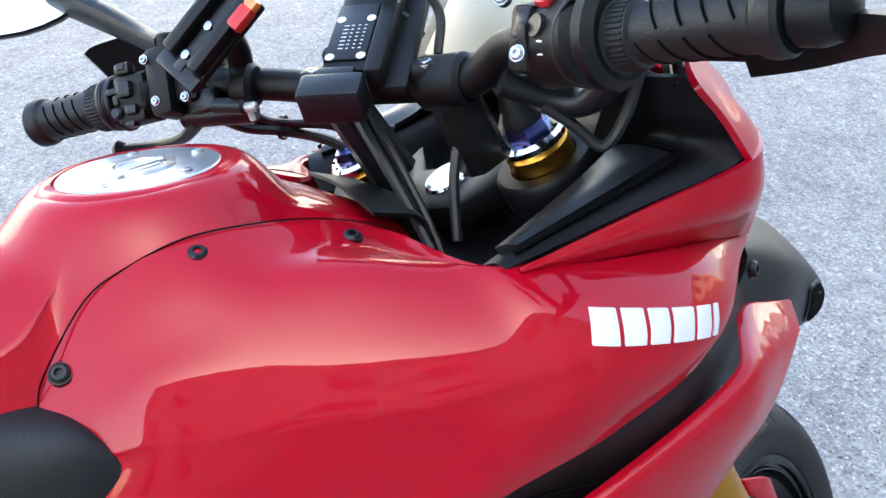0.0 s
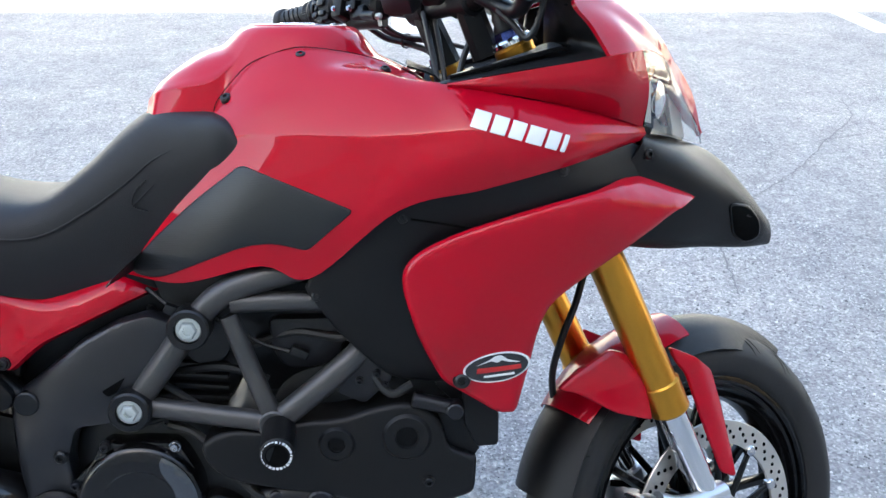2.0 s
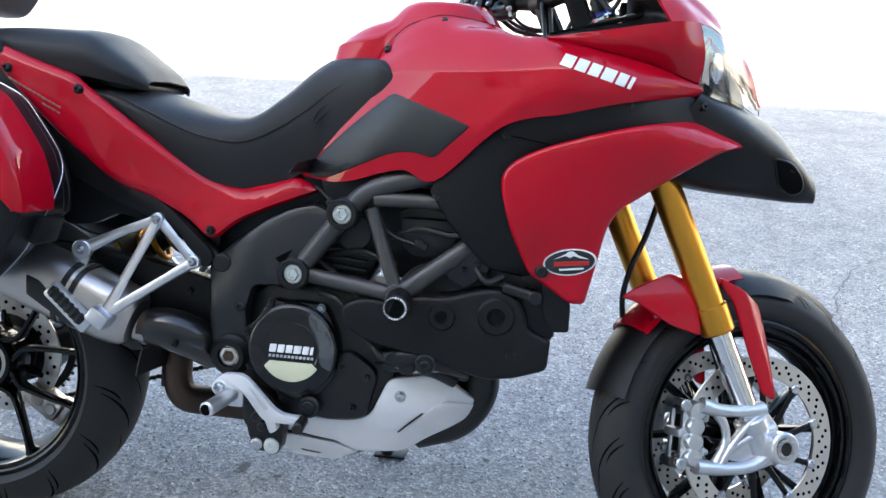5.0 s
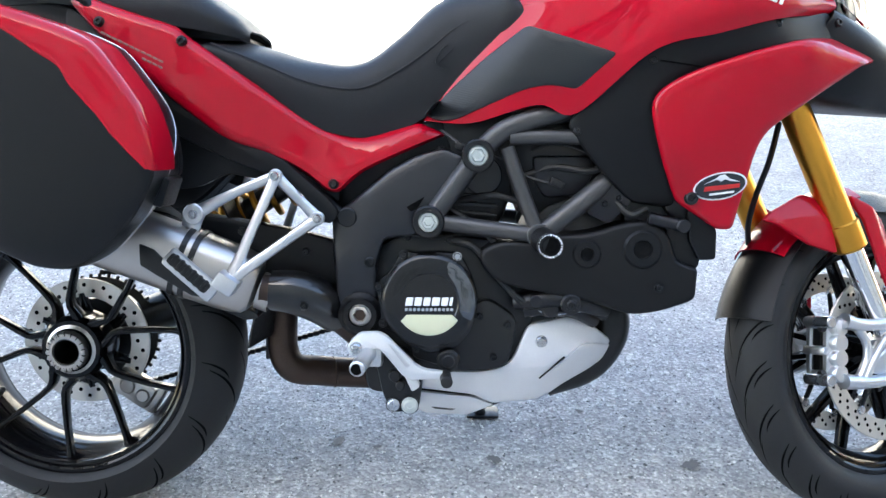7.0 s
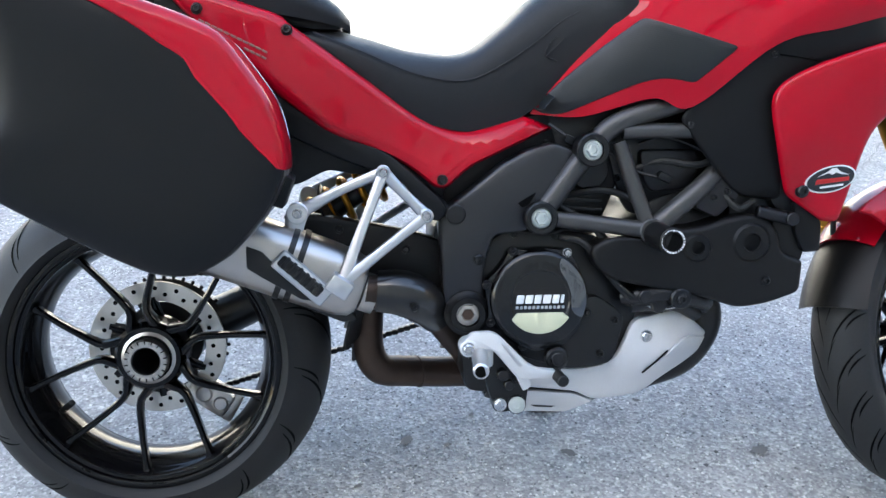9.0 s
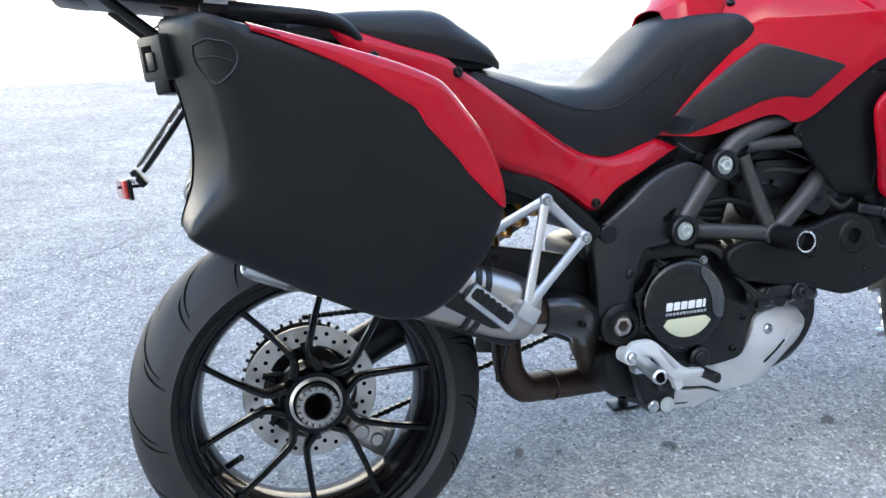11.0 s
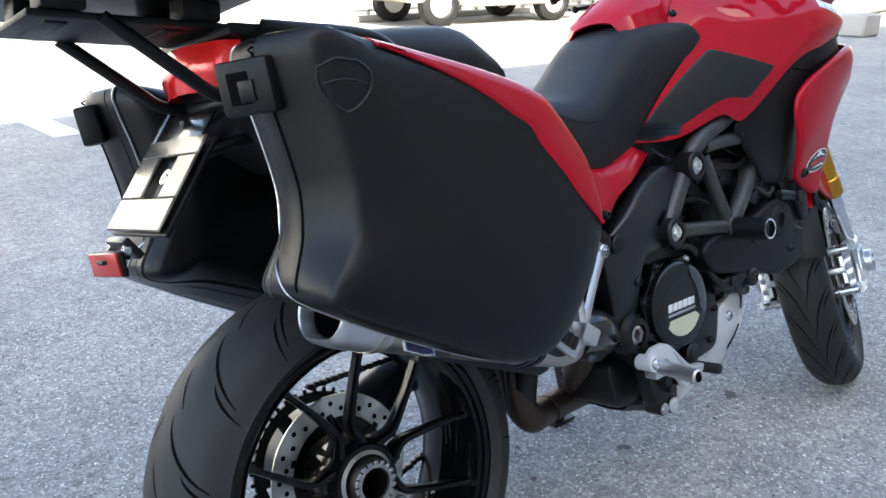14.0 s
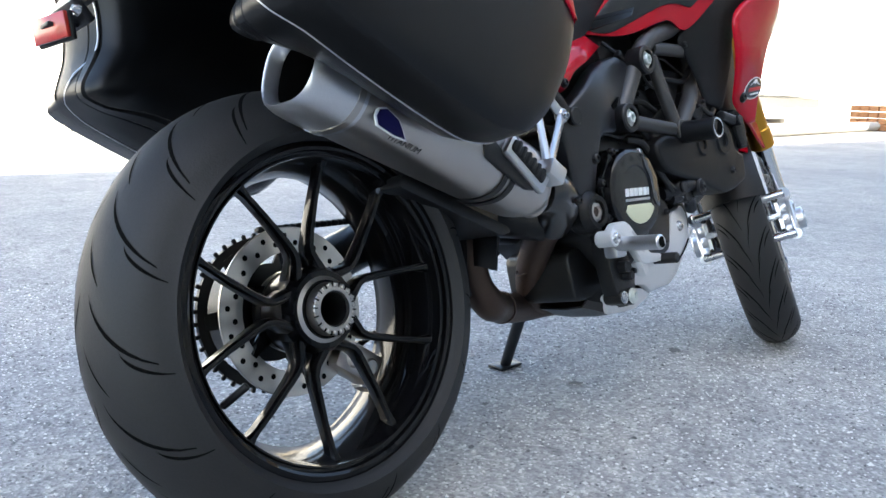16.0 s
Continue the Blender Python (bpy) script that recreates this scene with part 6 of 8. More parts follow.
# pivot plate and swingarm pivot
part("pivot_cover", panel([(0.505, 0.583, 0.01), (0.560, 0.625, 0.012), (0.613, 0.668, 0.010), (0.660, 0.692, 0.01), (0.705, 0.704, 0.01), (0.742, 0.690, 0.01), (0.735, 0.655, 0.010), (0.668, 0.560, 0.010), (0.655, 0.552, 0.010), (0.600, 0.548, 0.012), (0.585, 0.50, 0.012), (0.588, 0.405, 0.015), (0.557, 0.368, 0.015), (0.518, 0.393, 0.015), (0.512, 0.46, 0.012)],
     tps([(0.505, 0.583, -0.130), (0.66, 0.69, -0.140), (0.74, 0.69, -0.142), (0.67, 0.56, -0.150), (0.60, 0.60, -0.158), (0.55, 0.50, -0.150), (0.585, 0.45, -0.138), (0.557, 0.37, -0.135), (0.515, 0.42, -0.135), (0.63, 0.64, -0.152)]), 0.03, 0.012, 0.007, 0.016), pivot_grey, bike, "dark grey swingarm pivot cover")
part("pivot_boss", lathe([(0.03, 0.040), (0.004, 0.040), (0.0, 0.034), (-0.010, 0.030), (-0.010, 0.021), (0.002, 0.021), (0.002, 0.0)], (0.556, -0.146, 0.408), (0, 1, 0), 32), black_plastic, bike, "black swingarm pivot boss")
part("pivot_nut", joined(lathe([(0, 0.010), (0, 0.0185), (-0.006, 0.0185), (-0.007, 0.017), (-0.007, 0.012), (-0.001, 0.010)], (0.556, -0.146, 0.408), (0, 1, 0), 6), rod((0.556, -0.147, 0.408), (0.556, -0.143, 0.408), 0.0205, 24)), titanium, bike, "grey steel pivot nut")
part("pivot_pin", rod((0.556, -0.149, 0.408), (0.556, -0.143, 0.408), 0.0105, 20, 0.001), burnt_pipe, bike, "rusty brown pivot pin")
bolt("cover_bolt", (0.575, -0.151, 0.505), (0, -1, 0), 0.009, engine_black, bike)
part("cover_slot", prism([(0.640, 0.602), (0.672, 0.620), (0.660, 0.600), (0.648, 0.594)], -0.156, -0.150, 0.003, 0.001), groove, bike)
part("subframe_joint", rod((0.535, -0.150, 0.583), (0.535, -0.12, 0.583), 0.017, 18), engine_black, bike)

# exhaust
EX0, EX1 = Vector((0.372, -0.148, 0.460)), Vector((-0.064, -0.168, 0.624))
ex_d = (EX1 - EX0).normalized()
ex_s = ex_d.cross(Vector((0, 1, 0))).normalized()
ex_y = ex_s.cross(ex_d)


def silencer_ring(f, sy, sz, off=0.0, n=32):
    """A rounded oblong section across the silencer at the share f of its length."""
    c = EX0.lerp(EX1, f) + ex_d * off
    out = []
    for k in range(n):
        a = 2 * math.pi * k / n
        ca, sa = math.cos(a), math.sin(a)
        out.append(c + ex_y * (math.copysign(abs(ca) ** 0.75, ca) * sy * 1.08) + ex_s * (math.copysign(abs(sa) ** 0.75, sa) * sz * 1.13))
    return out


bm, vs = grid_bm([silencer_ring(f, sy, sz) for f, sy, sz in ((0.0, 0.020, 0.022), (0.0, 0.040, 0.038), (0.02, 0.050, 0.046), (0.06, 0.054, 0.050), (0.12, 0.056, 0.052), (0.22, 0.057, 0.053), (0.90, 0.057, 0.053), (0.905, 0.058, 0.054))], True)
bm.faces.new(vs[0][::-1])
silencer = part("silencer", bm, titanium, bike, "brushed titanium exhaust silencer", None, 40)
bm, vs = grid_bm([silencer_ring(f, sy, sz) for f, sy, sz in ((0.905, 0.0585, 0.0545), (0.93, 0.0585, 0.0545), (1.00, 0.0580, 0.0542), (1.05, 0.0565, 0.053), (1.082, 0.053, 0.0505), (1.092, 0.0485, 0.047), (1.086, 0.045, 0.044), (1.03, 0.0425, 0.0415), (0.92, 0.040, 0.039))], True)
bm.faces.new(vs[-1])
part("silencer_end", bm, aluminium, silencer, "bright polished exhaust end cap", None, 60)
bm, vs = grid_bm([silencer_ring(f, sy, sz) for f, sy, sz in ((1.045, 0.0428, 0.0418), (0.93, 0.039, 0.038))], True)
bm.faces.new(vs[-1])
part("silencer_bore", bm, groove, silencer)
for f in (0.245, 0.285, 0.93):
    bm, vs = grid_bm([silencer_ring(f, sy, sz, off) for off, sy, sz in ((-0.005, 0.057, 0.053), (-0.005, 0.0595, 0.0555), (0.005, 0.0595, 0.0555), (0.005, 0.057, 0.053))], True)
    part("silencer_strap", bm, engine_black if f < 0.5 else titanium, silencer, "", None, 30)
for f, k in ((0.08, -0.7), (0.98, 0.75), (0.98, -0.55)):
    c = EX0.lerp(EX1, f) + ex_y * (-0.0600 if f < 0.5 else -0.0562) + ex_s * (0.034 * k)
    part("silencer_rivet", lathe([(0, 0), (0, 0.005), (0.003, 0.004), (0.004, 0)], c, -ex_y, 10), engine_black if k > 0.5 else steel, silencer)
# printed word and badge on the silencer
word = bpy.data.curves.new("silencer_word", "FONT")
word.body, word.size, word.extrude, word.align_x, word.align_y = "TITANIUM", 0.0135, 0.0003, "CENTER", "CENTER"
tmp = new("silencer_word", word)
me = bpy.data.meshes.new_from_object(tmp)
bpy.data.objects.remove(tmp)
me.materials.clear()
me.materials.append(engine_black)
wo = new("printed_word", me)
wo.parent = silencer
tx, tz = -ex_d, (-ex_y * 0.6 + ex_s * 0.8).normalized()
wc = EX0.lerp(EX1, 0.723) - ex_y * 0.0451 + ex_s * 0.0503 + tz * 0.0012
wo.matrix_local = Matrix(((tx.x, tz.cross(tx).x, tz.x, wc.x), (tx.y, tz.cross(tx).y, tz.y, wc.y), (tx.z, tz.cross(tx).z, tz.z, wc.z), (0, 0, 0, 1)))
bc = EX0.lerp(EX1, 0.815) - ex_y * 0.0589 + ex_s * 0.033
badge_pts = [bc + (-ex_d) * x + ex_s * z * -1 for x, z in ((-0.028, -0.006), (-0.022, -0.018), (0.012, -0.022), (0.034, -0.020), (0.024, -0.006), (0.016, 0.004), (-0.010, 0.012), (-0.024, 0.006))]
for sc, mat_, lift, nm in ((1.0, white_print, 0.0010, "silencer_badge"), (0.88, material("badge_blue", (0.012, 0.012, 0.09), 0.3, coat=0.5, spot=0.05), 0.0016, "badge_field")):
    bm = bmesh.new()
    mid = sum(badge_pts, Vector()) / len(badge_pts)
    a = [bm.verts.new(mid + (p - mid) * sc - ex_y * lift) for p in badge_pts]
    b = [bm.verts.new(mid + (p - mid) * sc + ex_y * 0.002) for p in badge_pts]
    bm.faces.new(a), bm.faces.new(b[::-1])
    for i in range(8):
        bm.faces.new((a[i], b[i], b[(i + 1) % 8], a[(i + 1) % 8]))
    part(nm, bm, mat_, silencer, "dark blue badge with a white border" if sc == 1 else "")
link = part("link_pipe", joined(sweep([(0.384, 0.020, 0.390), (0.384, 0.010, 0.310), (0.406, 0.004, 0.270), (0.455, 0.030, 0.256), (0.530, 0.060, 0.243), (0.602, 0.078, 0.236), (0.660, 0.072, 0.236), (0.740, 0.030, 0.240)], 0.030, 18, 6),
     sweep([(0.380, -0.142, 0.452), (0.440, -0.139, 0.440), (0.472, -0.118, 0.430), (0.497, -0.088, 0.405), (0.522, -0.042, 0.370), (0.547, 0.000, 0.333), (0.572, 0.032, 0.298), (0.598, 0.060, 0.256), (0.640, 0.074, 0.238)], 0.030, 18, 6)), burnt_pipe, bike, "heat-browned exhaust pipes that join below the swingarm")
for c, u, w in (((0.552, 0.008, 0.326), Vector((0.80, 0.0, 0.60)), Vector((0.47, -0.82, 0.33))), ((0.480, 0.040, 0.251), Vector((0, 0, 1)), Vector((-0.37, 0.93, 0)))):
    part("pipe_weld", sweep([Vector(c) + (u * math.cos(k * math.pi / 8) + w * math.sin(k * math.pi / 8)) * 0.0305 for k in range(17)], 0.0018, 6, 2), burnt_pipe, link)
part("heat_shield", joined(sweep([(0.398, -0.146, 0.452), (0.440, -0.144, 0.448), (0.478, -0.124, 0.428), (0.504, -0.086, 0.396)], [0.036, 0.040, 0.040, 0.035], 16, 6)), carbon, bike, "glossy dark exhaust heat shield")
bolt("shield_bolt", (0.462, -0.182, 0.430), (0, -1, 0.1), 0.006, engine_black, link)
bolt("shield_bolt", (0.512, -0.128, 0.420), (0.3, -1, 0), 0.006, engine_black, link)
part("pipe_collar", lathe([(-0.012, 0.031), (-0.012, 0.034), (0.012, 0.034), (0.012, 0.031)], (0.386, -0.136, 0.447), ex_d, 24, True), titanium, link)
part("exhaust_tray", panel([(0.13, 0.502), (0.36, 0.402), (0.365, 0.392), (0.34, 0.388), (0.12, 0.482)], lambda x, z: -0.105, 0.10, 0.006, 0.002, 0.03), engine_black, bike)

# passenger footpeg hangers, rider pegs and pedal
for side in (1, -1):
    s = side
    A, B, C, D = (Vector((x, y * s, z)) for x, y, z in ((0.269, -0.163, 0.590), (0.412, -0.152, 0.656), (0.484, -0.152, 0.582), (0.342, -0.216, 0.482)))
    hanger = part("peg_hanger", joined(sweep([A, A.lerp(B, 0.5) + Vector((0, 0, 0.004)), B], [0.013, 0.0085, 0.010], 10, 5, 0.5, (0, 1, 0)), sweep([B, B.lerp(C, 0.5), C], [0.011, 0.0090, 0.011], 10, 4, 0.6, (0, 1, 0)),
                     rod(A + Vector((0, -0.008 * s, 0)), A + Vector((0, 0.008 * s, 0)), 0.0185, 20), rod(B + Vector((0, -0.008 * s, 0)), B + Vector((0, 0.008 * s, 0)), 0.0125, 18), rod(C + Vector((0, -0.008 * s, 0)), C + Vector((0, 0.008 * s, 0)), 0.0125, 18),
                     beam(A, A + Vector((-0.012, 0, -0.045)), 0.036, 0.028, 0.010, 0.010)), aluminium, bike, "bare aluminium passenger footpeg hanger")
    for top in (B, C):
        part("hanger_arm", sweep([top, top.lerp(D, 0.5), D], [0.010, 0.0088, 0.011], 10, 4, 0.6, (0, 1, 0)), aluminium, hanger)
    part("peg_mount", block((0.040, 0.040, 0.030), Matrix.Translation(D + Vector((-0.004, -0.004 * s, -0.004))) @ Matrix.Rotation(radians(35), 4, "Y"), 0.005), aluminium, hanger)
    if s == 1:
        # flat black wedge along the folded peg
        part("peg_wedge", panel([(0.190, 0.545), (0.215, 0.535), (0.250, 0.497), (0.297, 0.476), (0.302, 0.452), (0.277, 0.455), (0.223, 0.487), (0.190, 0.508)], lambda x, z: -0.2195, 0.006, 0.004, 0.002, 0.02), engine_black, hanger, "black wedge behind the folded peg")
    for p in (A, B, C):
        bolt("hanger_bolt", p + Vector((0, -0.008 * s, 0)), (0, -s, 0), 0.007, steel, hanger)
    peg_m = Matrix.Translation((0.278, -0.222 * s, 0.492)) @ Matrix.Rotation(radians(42), 4, "Y")
    peg = part("passenger_peg", block((0.105, 0.016, 0.036), peg_m, 0.006), aluminium, hanger, "folded alloy passenger peg")
    part("peg_rubber", joined(block((0.085, 0.010, 0.020), peg_m @ Matrix.Translation((-0.004, -0.008 * s, 0.002)), 0.004), *[block((0.008, 0.012, 0.022), peg_m @ Matrix.Translation((-0.036 + 0.013 * k, -0.009 * s, 0.003)), 0.003) for k in range(6)]), grip_rubber, peg, "toothed black peg rubber")
    rp = part("rider_peg", joined(rod((0.563, -0.272 * s, 0.342), (0.575, -0.170 * s, 0.345), 0.0135, 20, 0.003), block((0.035, 0.03, 0.04), pose(0.580, -0.165 * s, 0.34), 0.006)), aluminium, bike, "bare aluminium rider footpeg")
    part("peg_bore", lathe([(-0.0008, 0.0), (-0.0008, 0.0095), (0, 0.010)], (0.563, -0.272 * s, 0.342), (0, s, 0), 20), groove, rp)
pedal = part("brake_pedal", joined(prism([(0.538, 0.358), (0.545, 0.372), (0.560, 0.384), (0.592, 0.385), (0.606, 0.378), (0.656, 0.327), (0.672, 0.318), (0.706, 0.314), (0.708, 0.300), (0.648, 0.299), (0.634, 0.306), (0.598, 0.350), (0.588, 0.356), (0.572, 0.352), (0.560, 0.341), (0.545, 0.343)], -0.186, -0.168, 0.006, 0.0035), rod((0.553, -0.188, 0.357), (0.553, -0.15, 0.357), 0.0150, 20), prism([(0.636, 0.306), (0.655, 0.312), (0.664, 0.285), (0.650, 0.276)], -0.180, -0.160, 0.004, 0.002)), silver_paint, bike, "silver rear brake pedal")
part("pedal_tip", rod((0.712, -0.215, 0.303), (0.708, -0.165, 0.304), 0.0105, 16), grip_rubber, pedal, "black rubber pedal tip")
bolt("pedal_bolt", (0.553, -0.188, 0.357), (0, -1, 0), 0.009, steel, pedal)
part("pedal_recess", prism([(0.608, 0.366), (0.616, 0.362), (0.648, 0.326), (0.640, 0.322)], -0.1875, -0.180, 0.003, 0.0008), aluminium, pedal)
brk = part("pedal_bracket", joined(prism([(0.575, 0.355), (0.640, 0.340), (0.668, 0.285), (0.660, 0.232), (0.612, 0.226), (0.596, 0.258)], -0.146, -0.112, 0.012, 0.004), rod((0.614, -0.150, 0.243), (0.614, -0.11, 0.243), 0.0135, 18), rod((0.644, -0.150, 0.242), (0.644, -0.11, 0.242), 0.017, 20)), engine_black, bike, "black footrest bracket")
bolt("bracket_bolt", (0.614, -0.150, 0.243), (0, -1, 0), 0.0095, steel, brk, "", 0.004, None, False)
bolt("bracket_bolt", (0.644, -0.150, 0.242), (0, -1, 0), 0.0125, zinc, brk, "", 0.004)
for x, z, r in ((0.618, 0.300, 0.011), (0.628, 0.282, 0.009), (0.645, 0.290, 0.006)):
    part("linkage_pin", rod((x, -0.165, z), (x, -0.13, z), r, 14), dark_grey, brk)
part("side_stand", joined(sweep([(0.70, 0.13, 0.30), (0.735, 0.20, 0.21), (0.772, 0.285, 0.108), (0.785, 0.312, 0.078)], [0.016, 0.014, 0.013, 0.013], 12, 5), block((0.075, 0.045, 0.008), Matrix.Translation((0.790, 0.318, 0.0755)) @ Matrix.Rotation(radians(12.5), 4, "X"), 0.003)), engine_black, bike, "black side stand, folded out")

# ---- controls ----
bar = part("handlebar", sweep([(1.190, -0.330, 1.170), (1.167, -0.245, 1.158), (1.158, -0.165, 1.150), (1.160, -0.118, 1.138), (1.152, -0.085, 1.117), (1.138, -0.056, 1.112), (1.118, -0.015, 1.108), (1.085, 0.050, 1.104), (1.050, 0.088, 1.109), (1.010, 0.123, 1.113), (0.978, 0.147, 1.112), (0.946, 0.167, 1.107), (0.900, 0.206, 1.098)], 0.0145, 14, 7), black_plastic, bike, "black tapered handlebar")
for c, y0 in ((Vector((1.140, -0.060, 1.113)), -1), (Vector((1.085, 0.045, 1.104)), 1)):
    down = c + (Vector((0.030, 0.006, -0.072)) if y0 < 0 else Vector((0.036, -0.020, -0.078)))
    riser = part("bar_clamp", joined(beam(c, down, 0.036, 0.040, 0.032, 0.040), rod(c + Vector((0.011, -0.019, 0.002)), c + Vector((-0.011, 0.019, -0.002)), 0.0215, 20, 0.004), block((0.052, 0.026, 0.014), Matrix.Translation(c + Vector((0, 0, 0.012))) @ Matrix.Rotation(radians(-30), 4, "Z"), 0.004)), black_plastic, bike, "black handlebar riser clamp")
    for off in ((-0.016, 0.002, 0.0165), (0.018, 0.006, 0.0150)):
        bolt("clamp_bolt", c + Vector(off), (-0.2, -0.1, 1), 0.0058, steel, riser, h=0.003)


def grip(name, p0, p1, label, plug=True):
    """A ribbed rubber grip from its inner end p0 to its outer end p1, with a bar end."""
    p0, p1 = Vector(p0), Vector(p1)
    h = (p1 - p0).length
    prof = [(0, 0.012), (0, 0.0235), (0.003, 0.0245), (0.006, 0.0235), (0.007, 0.0215), (0.021, 0.0210), (0.023, 0.0188), (h * 0.55, 0.0182), (h - 0.014, 0.0186), (h - 0.011, 0.0215), (h - 0.007, 0.0225), (h, 0.0222), (h + 0.003, 0.020), (h + 0.003, 0.0)]
    g = part(name, lathe(prof, p0, p1 - p0, 32), grip_rubber, bar, label, None, 25)
    d = (p1 - p0).normalized()
    u = d.cross(Vector((0, 0, 1))).normalized()
    v = d.cross(u)

    def on_grip(along, ang, r):
        return p0 + d * along + (u * math.cos(ang) + v * math.sin(ang)) * r

    for turn in range(3):
        for k in range(4):
            a0, t0 = 0.026 + (h - 0.046) * k / 4, turn * math.pi * 2 / 3 + 0.2
            part("grip_cut", sweep([on_grip(a0 + (h - 0.046) / 4 * j / 7, t0 + 1.75 * j / 7, 0.0186) for j in range(8)], 0.0009, 6, 2), groove, g)
    part("collar_rib", joined(*[rod(on_grip(0.0085, math.pi * k / 20, 0.0213), on_grip(0.0195, math.pi * k / 20, 0.0210), 0.0011, 6, 0.0003) for k in range(40)]), grip_rubber, g, "fine ribs round the grip's collar")
    if plug:
        part("bar_end", lathe([(0, 0.014), (0.003, 0.0175), (0.014, 0.0185), (0.024, 0.016), (0.030, 0.008), (0.031, 0)], p1 + d * 0.003, d, 20), black_plastic, g)
    return g


grip("grip", (1.166, -0.240, 1.157), (1.193, -0.345, 1.171), "ribbed black rubber twist grip")
grip("grip", (0.924, 0.181, 1.1030), (0.858, 0.240, 1.0885), "ribbed black rubber clutch-side grip", False)
RB = Vector((1.160, -0.200, 1.153))
sw = part("switch_housing", joined(rod(RB + Vector((0.004, -0.026, 0.004)), RB + Vector((-0.006, 0.020, -0.004)), 0.030, 24, 0.006), rod(RB + Vector((0.008, -0.046, 0.006)), RB + Vector((0.004, -0.028, 0.004)), 0.034, 24, 0.006), block((0.05, 0.035, 0.05), Matrix.Translation(RB + Vector((0.020, 0.002, 0.012))), 0.010)), black_plastic, bar, "black switch housing")
part("kill_switch", block((0.012, 0.012, 0.008), Matrix.Translation(RB + Vector((-0.017, -0.002, 0.027))) @ Matrix.Rotation(radians(-40), 4, "Y"), 0.002), red_print, sw, "red kill switch")
part("start_button", lathe([(0, 0), (0, 0.008), (0.004, 0.007), (0.004, 0)], RB + Vector((-0.026, -0.006, 0.012)), (-1, 0, 0.4), 14), engine_black, sw)
part("brake_lever", sweep([(1.222, -0.150, 1.128), (1.243, -0.184, 1.127), (1.250, -0.225, 1.130), (1.252, -0.268, 1.134)], [0.009, 0.006, 0.005, 0.006], 10, 6, 0.8), black_plastic, bar, "black front brake lever")
part("master_clamp", joined(block((0.016, 0.022, 0.044), pose(1.136, -0.188, 1.156, 0, 12, 8), 0.006), rod((1.128, -0.196, 1.150), (1.150, -0.190, 1.150), 0.011, 14, 0.002)), black_plastic, sw, "black clamp of the master cylinder")
for off in ((1.1215, -0.199, 1.150), (1.127, -0.176, 1.182)):
    bolt("clamp_bolt", off, (-0.8, -0.45, 0.4), 0.0045, steel, sw, h=0.003)
part("switch_window", block((0.004, 0.012, 0.020), pose(RB.x - 0.029, RB.y + 0.008, RB.z + 0.014, 0, 25, 8), 0.002), dark_grey, sw)
part("switch_symbol", joined(*[block((0.0006, 0.005, 0.0012), pose(RB.x - 0.0295, RB.y - 0.010, RB.z + dz, 0, 12, 8), 0) for dz in (-0.004, 0.0, 0.004)]), white_print, sw, "small pale switch mark")
part("brake_master", joined(rod((1.165, -0.150, 1.140), (1.205, -0.205, 1.145), 0.017, 16), rod((1.205, -0.160, 1.120), (1.21, -0.160, 1.175), 0.021, 20), sweep([(1.150, -0.128, 1.120), (1.178, -0.140, 1.105), (1.196, -0.160, 1.100), (1.205, -0.185, 1.118)], 0.011, 10, 5)), dark_grey, bar, "brake master cylinder with its reservoir")
part("hand_guard", net([[(1.255, -0.264, 1.121), (1.250, -0.262, 1.136), (1.245, -0.262, 1.150)], [(1.238, -0.330, 1.136), (1.234, -0.332, 1.151), (1.228, -0.335, 1.166)], [(1.198, -0.400, 1.157), (1.194, -0.400, 1.166), (1.190, -0.400, 1.176)], [(1.160, -0.450, 1.167), (1.158, -0.450, 1.173), (1.155, -0.450, 1.180)]], 6, 4, 0.005), black_plastic, bar, "black hand guard")
for off, r in (((-0.012, 0.022, -0.012), 0.0065), ((0.002, 0.024, 0.018), 0.006)):
    bolt("housing_bolt", RB + Vector(off), (-0.9, 0.3, 0.3), r, steel, sw)
part("switch_rocker", joined(block((0.010, 0.010, 0.022), pose(RB.x - 0.030, RB.y + 0.004, RB.z + 0.004, 0, 0, 10), 0.003), rod(RB + Vector((0.002, -0.0265, 0.002)), RB + Vector((0.0025, -0.0235, 0.002)), 0.0312, 28, 0.001)), engine_black, sw)
LB = Vector((0.946, 0.163, 1.107))
ld = (Vector((0.858, 0.240, 1.0885)) - Vector((0.924, 0.181, 1.1030))).normalized()
lw = Vector((-0.62, -0.70, 0.36))
lw = (lw - ld * lw.dot(ld)).normalized()
lu = lw.cross(ld)
lu = lu if lu.z > 0 else -lu


def clutch_side(a, b, c):
    """A place on the clutch-side controls: a out along the bar, b towards the rider, c up."""
    return LB + ld * a + lw * b + lu * c


def clutch_block(size, at, bevel=0.003):
    m = Matrix((ld, lw, lu)).transposed().to_4x4()
    m.translation = clutch_side(*at)
    return block(size, m, bevel)


